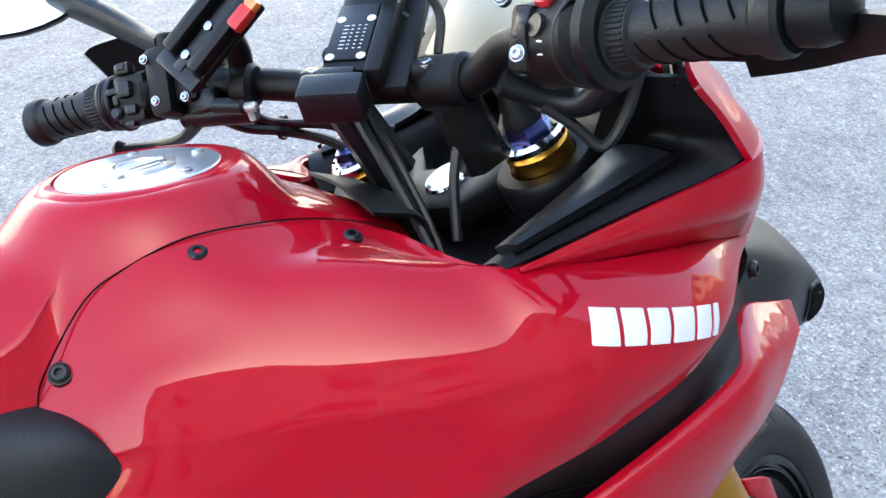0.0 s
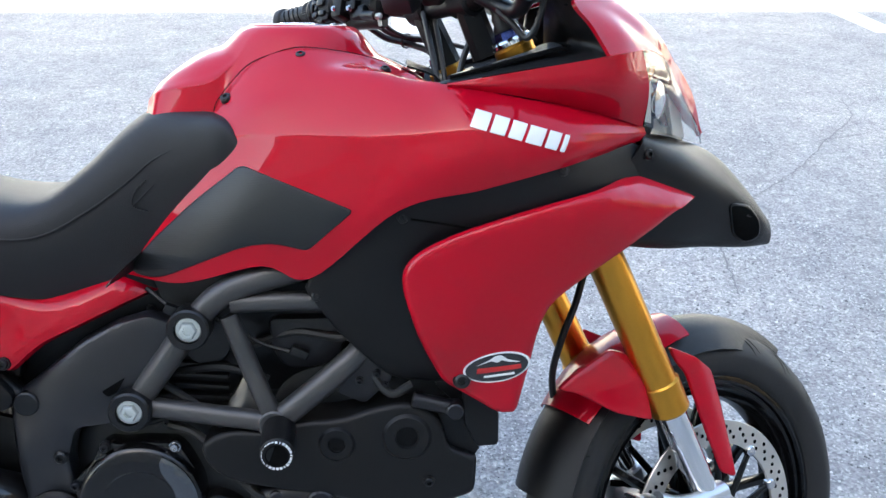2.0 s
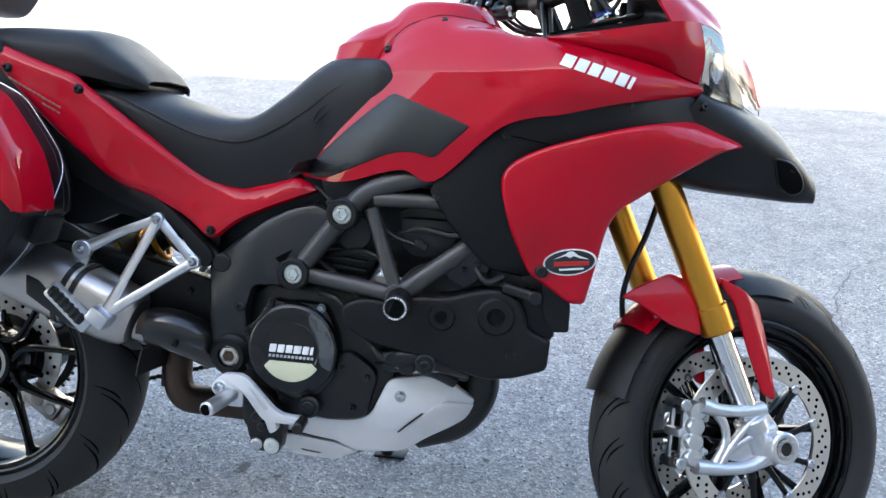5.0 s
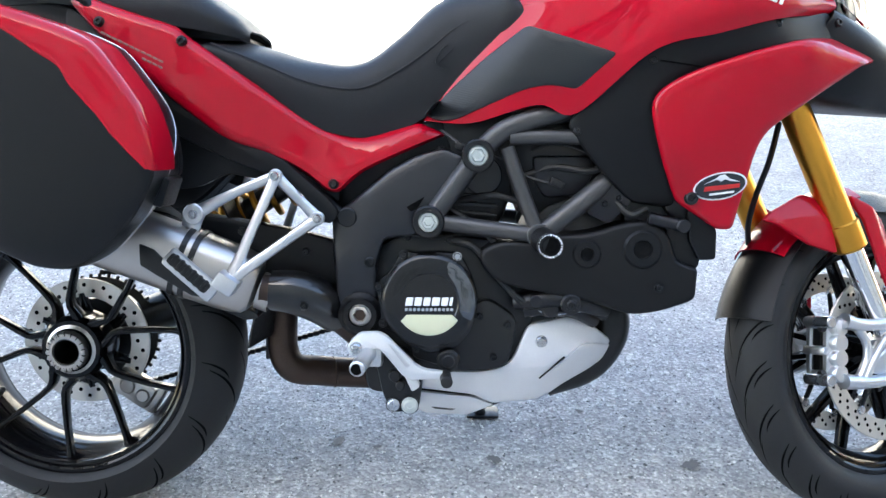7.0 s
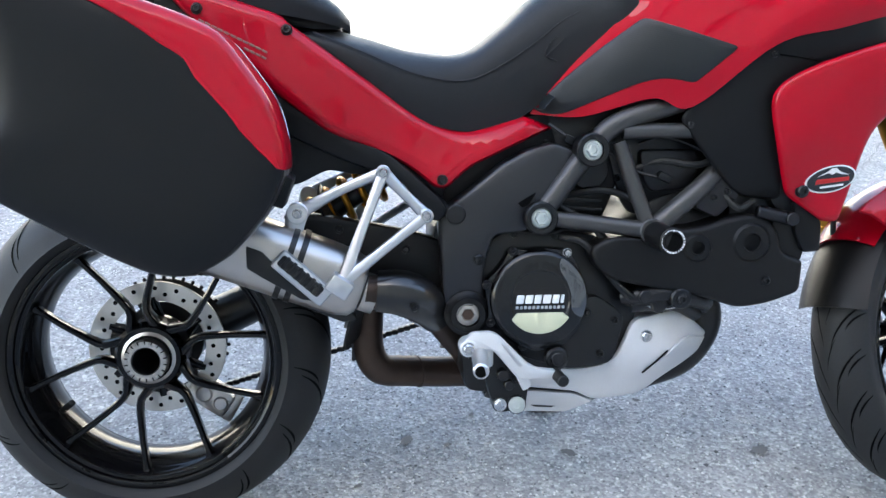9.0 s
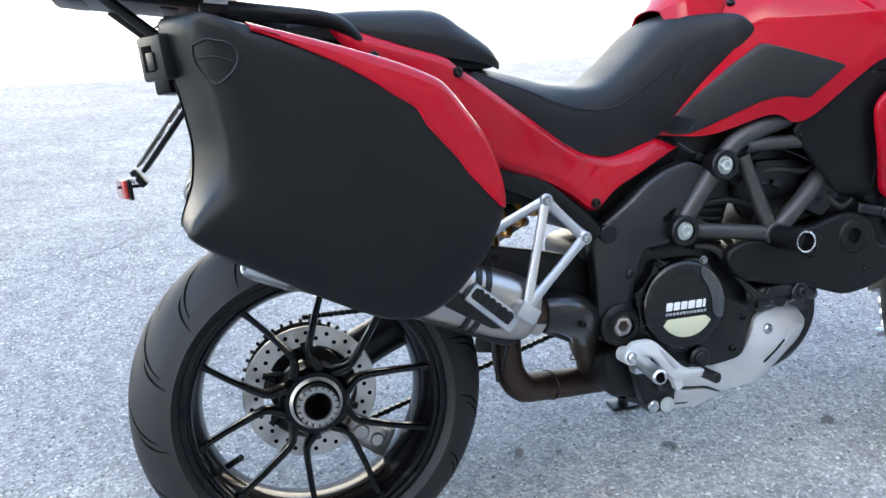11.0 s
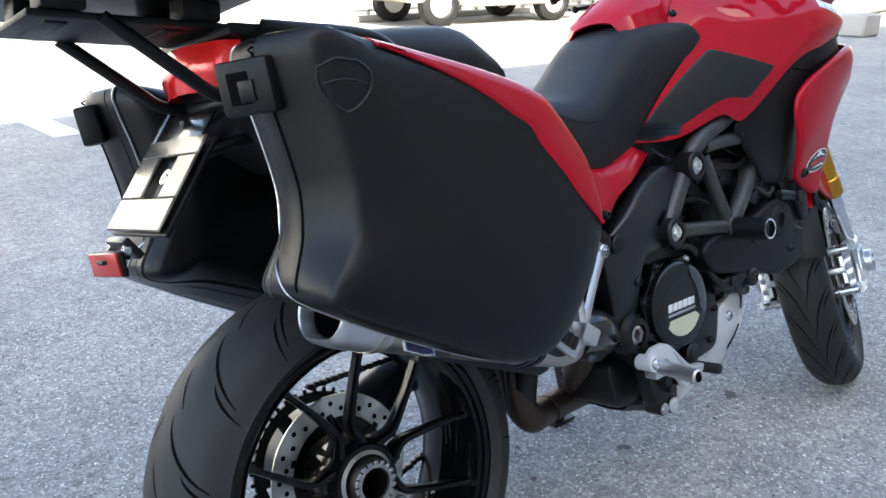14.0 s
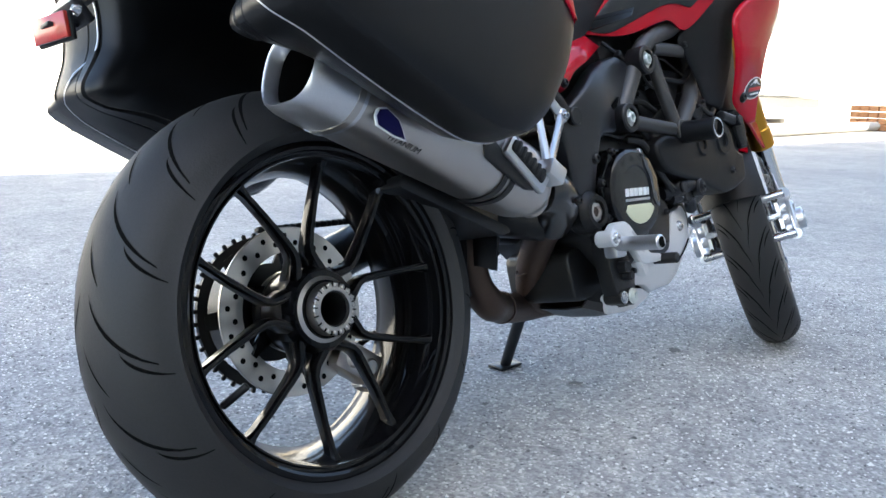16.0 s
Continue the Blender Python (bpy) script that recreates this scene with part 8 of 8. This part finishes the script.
def side_case(side):
    """A hard pannier: inner tub, outer lid with a bevelled rear, red trim, latch and pressed shield."""
    b = base("side_case", "large matt black hard side case with a glossy red trim strip", "side case", LEAN_ON_STAND, "motorcycle luggage")
    rows = [[(x, y * side, z) for x, y, z in case_ring(*r)] for r in ((-0.165, 0.050, 0.028), (-0.172, 0.022, 0.026), (-0.182, 0.008, 0.023), (-0.200, 0.002, 0.017), (-0.203, 0.005, 0.016), (-0.206, 0.005, 0.0155))]
    bm, vs = grid_bm(rows, True)
    bm.faces.new(vs[0])
    tub = part("tub", bm, case_plastic, b, "", None, 35)
    rows = [[(x, y * side, z) for x, y, z in case_ring(*r)] for r in ((-0.205, 0.006, 0.0155), (-0.208, 0.0, 0.014), (-0.222, 0.0, 0.009), (-0.2235, 0.0012, 0.010), (-0.225, 0.0, 0.008), (-0.250, 0.0, 0.000), (-0.272, 0.0, -0.003), (-0.290, 0.0, -0.001), (-0.298, 0.0, 0.0025), (-0.344, 0.0012, 0.0320), (-0.3505, 0.0042, 0.0368), (-0.3535, 0.0075, 0.0395), (-0.3560, 0.014, 0.0415), (-0.359, 0.022, 0.0425), (-0.3625, 0.045, 0.037), (-0.3645, 0.085, 0.024), (-0.366, 0.15, 0.010))]
    bm, vs = grid_bm(rows, True)
    bm.faces.new(vs[-1])
    lid = part("lid", bm, case_plastic, b, "", None, 22)
    tree = BVHTree.FromBMesh(grid_bm([[(x, y, z) for x, y, z in case_ring(*r)] for r in ((-0.344, 0.0012, 0.0320), (-0.3505, 0.0042, 0.0368), (-0.3535, 0.0075, 0.0395), (-0.3560, 0.014, 0.0415), (-0.359, 0.022, 0.0425), (-0.3625, 0.045, 0.037), (-0.3645, 0.085, 0.024), (-0.366, 0.15, 0.010), (-0.3665, 0.23, 0.0))], True)[0])
    trees["case"] = tree
    def face_y(d):
        return float(np.interp(d, (0.012, 0.018, 0.040, 0.085), (-0.3555, -0.358, -0.3615, -0.3645)))

    rings = {}
    strip = []
    for i in range(10, 45):
        f = (i - 10) / 34
        wide = float(np.interp(f, (0, 0.12, 0.3, 0.55, 0.72, 0.86, 0.95, 1), (0.013, 0.026, 0.048, 0.065, 0.067, 0.056, 0.034, 0.013)))
        deep = float(np.interp(f, (0, 0.12, 1), (0.06, 1.0, 1.0)))
        row = []
        for y, inset in ((face_y(wide) - 0.0008, wide), (face_y(wide * 0.9) - 0.0040, wide * 0.9), (face_y(wide * 0.5) - 0.0042, wide * 0.5), (-0.3555 - 0.0035, 0.010), (-0.351, 0.0015), (-0.345 + 0.007 * deep, -0.002), (-0.345 + 0.045 * deep, -0.0032), (-0.345 + 0.083 * deep, -0.0032), (-0.345 + 0.089 * deep, -0.0005)):
            key = (round(y, 5), round(inset, 5))
            if key not in rings:
                rings[key] = case_ring(y, inset, 0)
            row.append(rings[key][i])
        strip.append(row)
    part("trim_strip", net(strip, 1, 3, 0.003, side), red, lid, "glossy red trim strip", None, 60)
    for x, y, z, sx, sz, nm in ((-0.206, -0.276, 0.922, 0.034, 0.062, "latch"), (0.250, -0.262, 0.640, 0.034, 0.05, "hinge")):
        lat = part(nm, block((sx, 0.070, sz), pose(x, y * side, z, 0, -6 if nm == "latch" else 20, 28 * side if nm == "latch" else 0), 0.005), black_plastic, tub, "black plastic latch" if nm == "latch" else "")
        if nm == "latch":
            turned = pose(x, y * side, z, 0, -6, 28 * side)
            part("latch_pocket", block((0.004, 0.028, 0.036), turned @ Matrix.Translation((-sx / 2 + 0.0005, 0.006 * side, 0)), 0.001), groove, lat)
            part("latch_lever", block((0.006, 0.020, 0.024), turned @ Matrix.Translation((-sx / 2 - 0.0005, -0.004 * side, -0.004)), 0.0015), case_plastic, lat)
    sh = [(-0.168, 0.930), (-0.150, 0.937), (-0.138, 0.934), (-0.126, 0.932), (-0.112, 0.920), (-0.112, 0.905), (-0.122, 0.890), (-0.143, 0.878), (-0.162, 0.900), (-0.168, 0.915)]
    rim2 = [Vector((*p, 0)) for p in sh]
    loop = [(p.x + 0.004, (on_side(p.x + 0.004, p.y, 0.0006, "case", -0.362)) * side, p.y) for p in rim2]
    part("pressed_shield", joined(sweep([*loop, loop[0]], 0.0020, 6, 3), sweep([(-0.160, on_side(-0.16, 0.912, 0.0006, "case", -0.362) * side, 0.912), (-0.138, on_side(-0.138, 0.914, 0.0006, "case", -0.362) * side, 0.914), (-0.112, on_side(-0.112, 0.906, 0.0006, "case", -0.362) * side, 0.906)], 0.0012, 6, 4)), case_plastic, lid, "pressed shield outline")
    seal = []
    for i, p in enumerate(case_ring(-0.2060, 0.0008, 0.0150)):
        if i % 2 == 0:
            seal.append(case_ring(float(np.interp(p[2], (0.655, 0.745), (-0.286, -0.2060))), 0.0006, 0.0142 if p[2] > 0.73 else 0.0)[i])
    part("lid_seal", sweep([(x, y * side, z) for x, y, z in seal + seal[:1]], 0.0016, 6, 2), aluminium, lid, "thin pale seal round the lid")
    step = [p for p in case_ring(-0.2900, 0.0000, -0.0014) if p[0] < -0.12 and p[2] > 0.68]
    part("lid_crease", sweep([(x, y * side, z) for x, y, z in sorted(step, key=lambda p: p[2])], 0.0016, 6, 2), groove, lid)
    for x, z in ((-0.14, 0.646), (0.05, 0.556)):
        part("foot_stud", rod((x, -0.30 * side, z - 0.012), (x, -0.30 * side, z + 0.01), 0.006, 10), black_plastic, tub)
    return b


side_case(1)
side_case(-1)

TOP = [(-0.415, 1.126), (-0.395, 1.090), (-0.350, 1.079), (-0.200, 1.056), (-0.130, 1.043), (-0.075, 1.046), (-0.040, 1.092), (-0.022, 1.208), (-0.070, 1.328)]
tcase = base("top_case", "large black hard top case on the luggage rack", "top case", LEAN_ON_STAND, "motorcycle luggage")
part("lower_shell", prism([p for p in TOP if p[1] < 1.215] + [(-0.430, 1.206)], -0.200, 0.200, 0.02, 0.03, 1, 4), case_plastic, tcase)
part("lid", prism([(-0.430, 1.210), (-0.024, 1.212), (-0.070, 1.328), (-0.200, 1.378), (-0.350, 1.368), (-0.430, 1.288)], -0.202, 0.202, 0.03, 0.04, 1, 4), case_plastic, tcase)
for x, y in ((-0.330, -0.07), (-0.330, 0.05), (-0.16, -0.07), (-0.16, 0.05)):
    part("mount_foot", block((0.055, 0.045, 0.034), pose(x, y, 1.040 - 0.13 * (x + 0.16), 0, 7, 0), 0.006), black_plastic, tcase)
part("case_reflector", block((0.012, 0.10, 0.035), pose(-0.447, -0.09, 1.150), 0.004), red_lens, tcase, "red reflector strip")

# ---- surroundings: the building that shades the yard, the sunlit far side ----
def box_at(x0, x1, y0, y1, z0, z1, bevel=0.01):
    return block((x1 - x0, y1 - y0, z1 - z0), Matrix.Translation(((x0 + x1) / 2, (y0 + y1) / 2, (z0 + z1) / 2)), bevel, 1)


def facade(name, label, length, height, m, mat, floors, bays):
    """A plain house front in its own axes: the front looks along +y, x runs along it; windows are real recesses with panes."""
    b = base(name, label, "building", m)
    depth, ww, wh = 0.4, length / bays * 0.45, height / floors * 0.5
    xs, zs = [0.0], [0.0]
    for k in range(bays):
        c = length * (k + 0.5) / bays
        xs += [c - ww / 2, c + ww / 2]
    for k in range(floors):
        c = height * (k + 0.52) / floors
        zs += [c - wh / 2, c + wh / 2]
    xs.append(length), zs.append(height)
    bm = bmesh.new()
    for i, (xa, xb) in enumerate(zip(xs, xs[1:])):
        for j, (za, zb) in enumerate(zip(zs, zs[1:])):
            if i % 2 and j % 2:
                for p in (((xa, 0, za), (xa, 0, zb), (xa, -depth, zb), (xa, -depth, za)), ((xb, 0, za), (xb, 0, zb), (xb, -depth, zb), (xb, -depth, za)), ((xa, 0, za), (xb, 0, za), (xb, -depth, za), (xa, -depth, za)), ((xa, 0, zb), (xb, 0, zb), (xb, -depth, zb), (xa, -depth, zb))):
                    bm.faces.new([bm.verts.new(q) for q in p])
            else:
                bm.faces.new([bm.verts.new(q) for q in ((xa, 0, za), (xb, 0, za), (xb, 0, zb), (xa, 0, zb))])
    for p in (((0, 0, height), (length, 0, height), (length, -9, height), (0, -9, height)), ((0, 0, 0), (0, 0, height), (0, -9, height), (0, -9, 0)), ((length, 0, 0), (length, 0, height), (length, -9, height), (length, -9, 0)), ((0, -9, 0), (length, -9, 0), (length, -9, height), (0, -9, height))):
        bm.faces.new([bm.verts.new(q) for q in p])
    bmesh.ops.remove_doubles(bm, verts=bm.verts, dist=0.001)
    part("wall", bm, mat, b, "", None, 20)
    pane = mesh_of("window", box_at(0, ww, -depth - 0.05, -depth + 0.02, 0, wh, 0.02), window_dark)
    bar_ = mesh_of("window_frame", joined(box_at(-0.05, ww + 0.05, -depth, -depth + 0.08, -0.08, 0.06), box_at(-0.05, ww + 0.05, -depth, -depth + 0.08, wh - 0.06, wh + 0.05), box_at(ww / 2 - 0.04, ww / 2 + 0.04, -depth, -depth + 0.08, 0, wh)), white_metal)
    for k in range(bays):
        for f in range(floors):
            w = new("window", pane)
            w.parent = b
            w.location = (length * (k + 0.5) / bays - ww / 2, 0, height * (f + 0.52) / floors - wh / 2)
            fr_ = new("window_frame", bar_)
            fr_.parent = w
    part("roof", box_at(-0.3, length + 0.3, -9.3, 0.25, height, height + 0.25, 0.03), concrete, b)
    return b


facade("office_building", "long pale building that shades the yard", 50, 13.1, pose(-11.6, -8.2, 0), grey_render, 4, 16)
facade("apartment_house", "ochre plastered house front in the sun", 24, 11, pose(27, -21, 0, 0, 0, 90), ochre_wall, 4, 9)

thing("kerb_far", joined(box_at(-14, 19, 12.0, 12.35, 0, 0.11, 0.02)), concrete, "weathered low concrete kerb under the railing", "kerb", kind="structure")
rail_f = base("railing", "white metal railing on a low concrete kerb", "railing", Matrix())
for z, h in ((0.17, 0.045), (1.15, 0.05)):
    part("rail", box_at(-14, 19, 12.14, 12.20, z, z + h, 0.008), white_metal, rail_f)
bal = mesh_of("baluster", rod((0, 12.17, 0.20), (0, 12.17, 1.16), 0.011, 8, 0.001), white_metal)
post = mesh_of("post", box_at(-0.06, 0.06, 12.11, 12.23, 0.10, 1.28, 0.01), white_metal)
foot_m = mesh_of("rail_foot", box_at(-0.03, 0.03, 12.13, 12.21, 0.10, 0.19, 0.008), concrete)
x = -14.0
k = 0
while x < 19:
    if k % 17 == 0:
        o = new("post", post)
    else:
        o = new("baluster", bal)
    o.parent, o.location = rail_f, (x, 0, 0)
    if k % 3 == 1:
        o = new("rail_foot", foot_m)
        o.parent, o.location = rail_f, (x, 0, 0)
    x += 0.145
    k += 1
thing("wall_far", box_at(-40, 60, 17.0, 17.4, 0, 5.5, 0.02), white_wall, "long bright white wall beyond the railing", "wall", kind="structure")
thing("barrier_beam", sweep([(13.5, 6.6, 0.16), (24, 8.2, 0.16), (40, 10.4, 0.16)], 0.15, 12, 4), concrete, "pale round concrete barrier beam on the ground", "barrier")
trailer = base("white_trailer", "large white trailer body standing in the sun", "trailer", Matrix())
part("body", prism([(14.0, 0.95), (30.0, 1.05), (30.0, 4.6), (13.0, 4.6), (12.2, 2.4)], 9.5, 12.0, 0.3, 0.08), white_wall, trailer)
part("chassis", box_at(16, 28, 9.9, 11.6, 0.35, 1.0, 0.05), white_wall, trailer)
for x in (17.5, 26.5):
    part("support", box_at(x - 0.15, x + 0.15, 10.4, 11.1, 0, 0.4, 0.03), concrete, trailer)
stack = base("timber_stack", "stack of rust-brown timber baulks", "timber", Matrix())
for i in range(4):
    for j in range(4):
        part("baulk", box_at(31.5, 33.2, 8.9 + 0.32 * j, 9.18 + 0.32 * j, 0.22 * i, 0.22 * i + 0.2, 0.02), timber, stack)
thing("concrete_block", box_at(12.0, 12.5, 4.8, 5.3, 0, 0.32, 0.03), concrete, "small grey concrete block on the asphalt", "block")
# short white bay marks at the shadow's edge
for nm, x in (("a", 1.12), ("b", 4.45), ("c", -2.2), ("d", 7.78)):
    thing("bay_mark", box_at(x - 0.10, x + 0.10, 4.88, 5.9, -0.02, 0.004, 0.001), road_paint, "worn white parking bay mark on asphalt", "road mark", kind="structure")

# parked car beyond the yard
car = base("parked_car", "beige off-road car parked in the sun", "car", pose(8.95, 10.35, 0, 0, 0, -6))
part("body", joined(prism([(-0.85, 0.45), (-0.80, 0.95), (-0.55, 1.05), (0.55, 1.10), (1.15, 1.72), (3.05, 1.74), (3.25, 1.05), (3.30, 0.50), (3.05, 0.38), (-0.60, 0.38)], 0.0, 1.65, 0.10, 0.06), box_at(0.42, 2.2, -0.05, 0.10, 0.30, 0.42, 0.03)), beige_paint, car)
part("side_window", prism([(0.75, 1.14), (1.22, 1.64), (2.95, 1.66), (3.08, 1.14)], -0.012, 0.05, 0.05, 0.004), window_dark, car)
for x in (0.0, 2.45):
    for y in (0.03, 1.50):
        w_ = part("wheel", lathe([(-0.02, 0.0), (-0.02, 0.06), (0.01, 0.10), (0.01, 0.20), (-0.01, 0.22), (0.16, 0.22), (0.16, 0.0)], (x, y, 0.36), (0, 1, 0), 28), white_metal, car)
        part("tyre", lathe([(-0.01, 0.21), (-0.04, 0.24), (-0.04, 0.32), (-0.01, 0.36), (0.16, 0.36), (0.19, 0.32), (0.19, 0.24), (0.16, 0.21)], (x, y, 0.36), (0, 1, 0), 32, True), rubber, w_)

# ---- marks on the asphalt ----
rng = random.Random(7)


def blot(cx, cy, r, mat, name, label, z=0.0035, squash=0.6, turn=0.0):
    """A flat stain with an uneven edge."""
    pts = []
    for k in range(26):
        a = 2 * math.pi * k / 26
        q = r * (0.65 + 0.5 * rng.random())
        u, v = q * math.cos(a), q * math.sin(a) * squash
        pts.append((cx + u * math.cos(turn) - v * math.sin(turn), cy + u * math.sin(turn) + v * math.cos(turn), z))
    bm = bmesh.new()
    mid = bm.verts.new((cx, cy, z))
    vs = [bm.verts.new(p) for p in pts]
    for a, b in zip(vs, vs[1:] + vs[:1]):
        bm.faces.new((mid, a, b))
    return thing(name, bm, mat, label, "stain", kind="structure")


for cx, cy, r in ((0.465, 0.208, 0.022), (0.81, 0.138, 0.020), (1.231, 0.122, 0.026), (0.554, 0.184, 0.012), (0.62, 0.30, 0.010), (1.02, 0.34, 0.012), (0.36, 0.05, 0.010), (1.75, -0.25, 0.014)):
    blot(cx, cy, r, oil_stain, "oil_spot", "small dark oil spot on asphalt", turn=rng.random() * 3)
for pts in (((3.38, 3.35), (3.297, 3.052), (3.10, 2.80), (2.881, 2.535), (2.78, 2.40), (2.508, 2.129), (2.30, 1.92), (2.15, 1.60), (2.10, 1.30)), ((2.616, 2.39), (2.75, 2.60), (3.05, 2.72), (3.5, 2.9)), ((-1.6, 1.2), (-1.2, 1.55), (-0.7, 1.7), (-0.3, 2.1))):
    bm = bmesh.new()
    path = catmull([(x, y, 0.003) for x, y in pts], 12)
    left, right = [], []
    for p in path:
        j = Vector((rng.uniform(-0.008, 0.008), rng.uniform(-0.008, 0.008), 0))
        w = rng.uniform(0.0012, 0.0038)
        left.append(bm.verts.new(Vector(p) + j + Vector((-w, w * 0.6, 0))))
        right.append(bm.verts.new(Vector(p) + j + Vector((w, -w * 0.6, 0))))
    for a, b, c, d in zip(left, left[1:], right, right[1:]):
        bm.faces.new((a, b, d, c))
    thing("asphalt_crack", bm, crack_fill, "hairline crack running across the asphalt", "crack", kind="structure")

# loose grit and proud aggregate near the motorcycle
verts, faces = [], []
for k in range(52000):
    r = rng.random()
    x, y = rng.uniform(-1.1, 2.6), rng.uniform(-0.85, 1.9)
    s = rng.uniform(0.0020, 0.0050) * (1.6 if r > 0.97 else 1)
    n0 = len(verts)
    a = rng.uniform(0, 6.28)
    for q in range(4):
        b = a + q * math.pi / 2 + rng.uniform(-0.4, 0.4)
        verts.append((x + s * math.cos(b), y + s * math.sin(b), -0.0005))
    verts.append((x + rng.uniform(-0.3, 0.3) * s, y, s * rng.uniform(0.35, 0.75)))
    faces += [(n0 + q, n0 + (q + 1) % 4, n0 + 4) for q in range(4)]
me = bpy.data.meshes.new("grit")
me.from_pydata(verts, [], faces)
grit_m = bpy.data.materials.new("grit")
grit_m.use_nodes = True
gt = grit_m.node_tree
gi = gt.nodes.new("ShaderNodeNewGeometry")
gr = gt.nodes.new("ShaderNodeValToRGB")
gr.color_ramp.elements[0].color, gr.color_ramp.elements[1].color = (0.07, 0.07, 0.072, 1), (0.66, 0.65, 0.62, 1)
gt.links.new(gi.outputs["Random Per Island"], gr.inputs[0])
gt.links.new(gr.outputs[0], gt.nodes["Principled BSDF"].inputs["Base Color"])
gt.nodes["Principled BSDF"].inputs["Roughness"].default_value = 0.8
me.materials.append(grit_m)
tagged(new("grit", me), "loose pale and dark grit on the asphalt", "grit", kind="stuff")
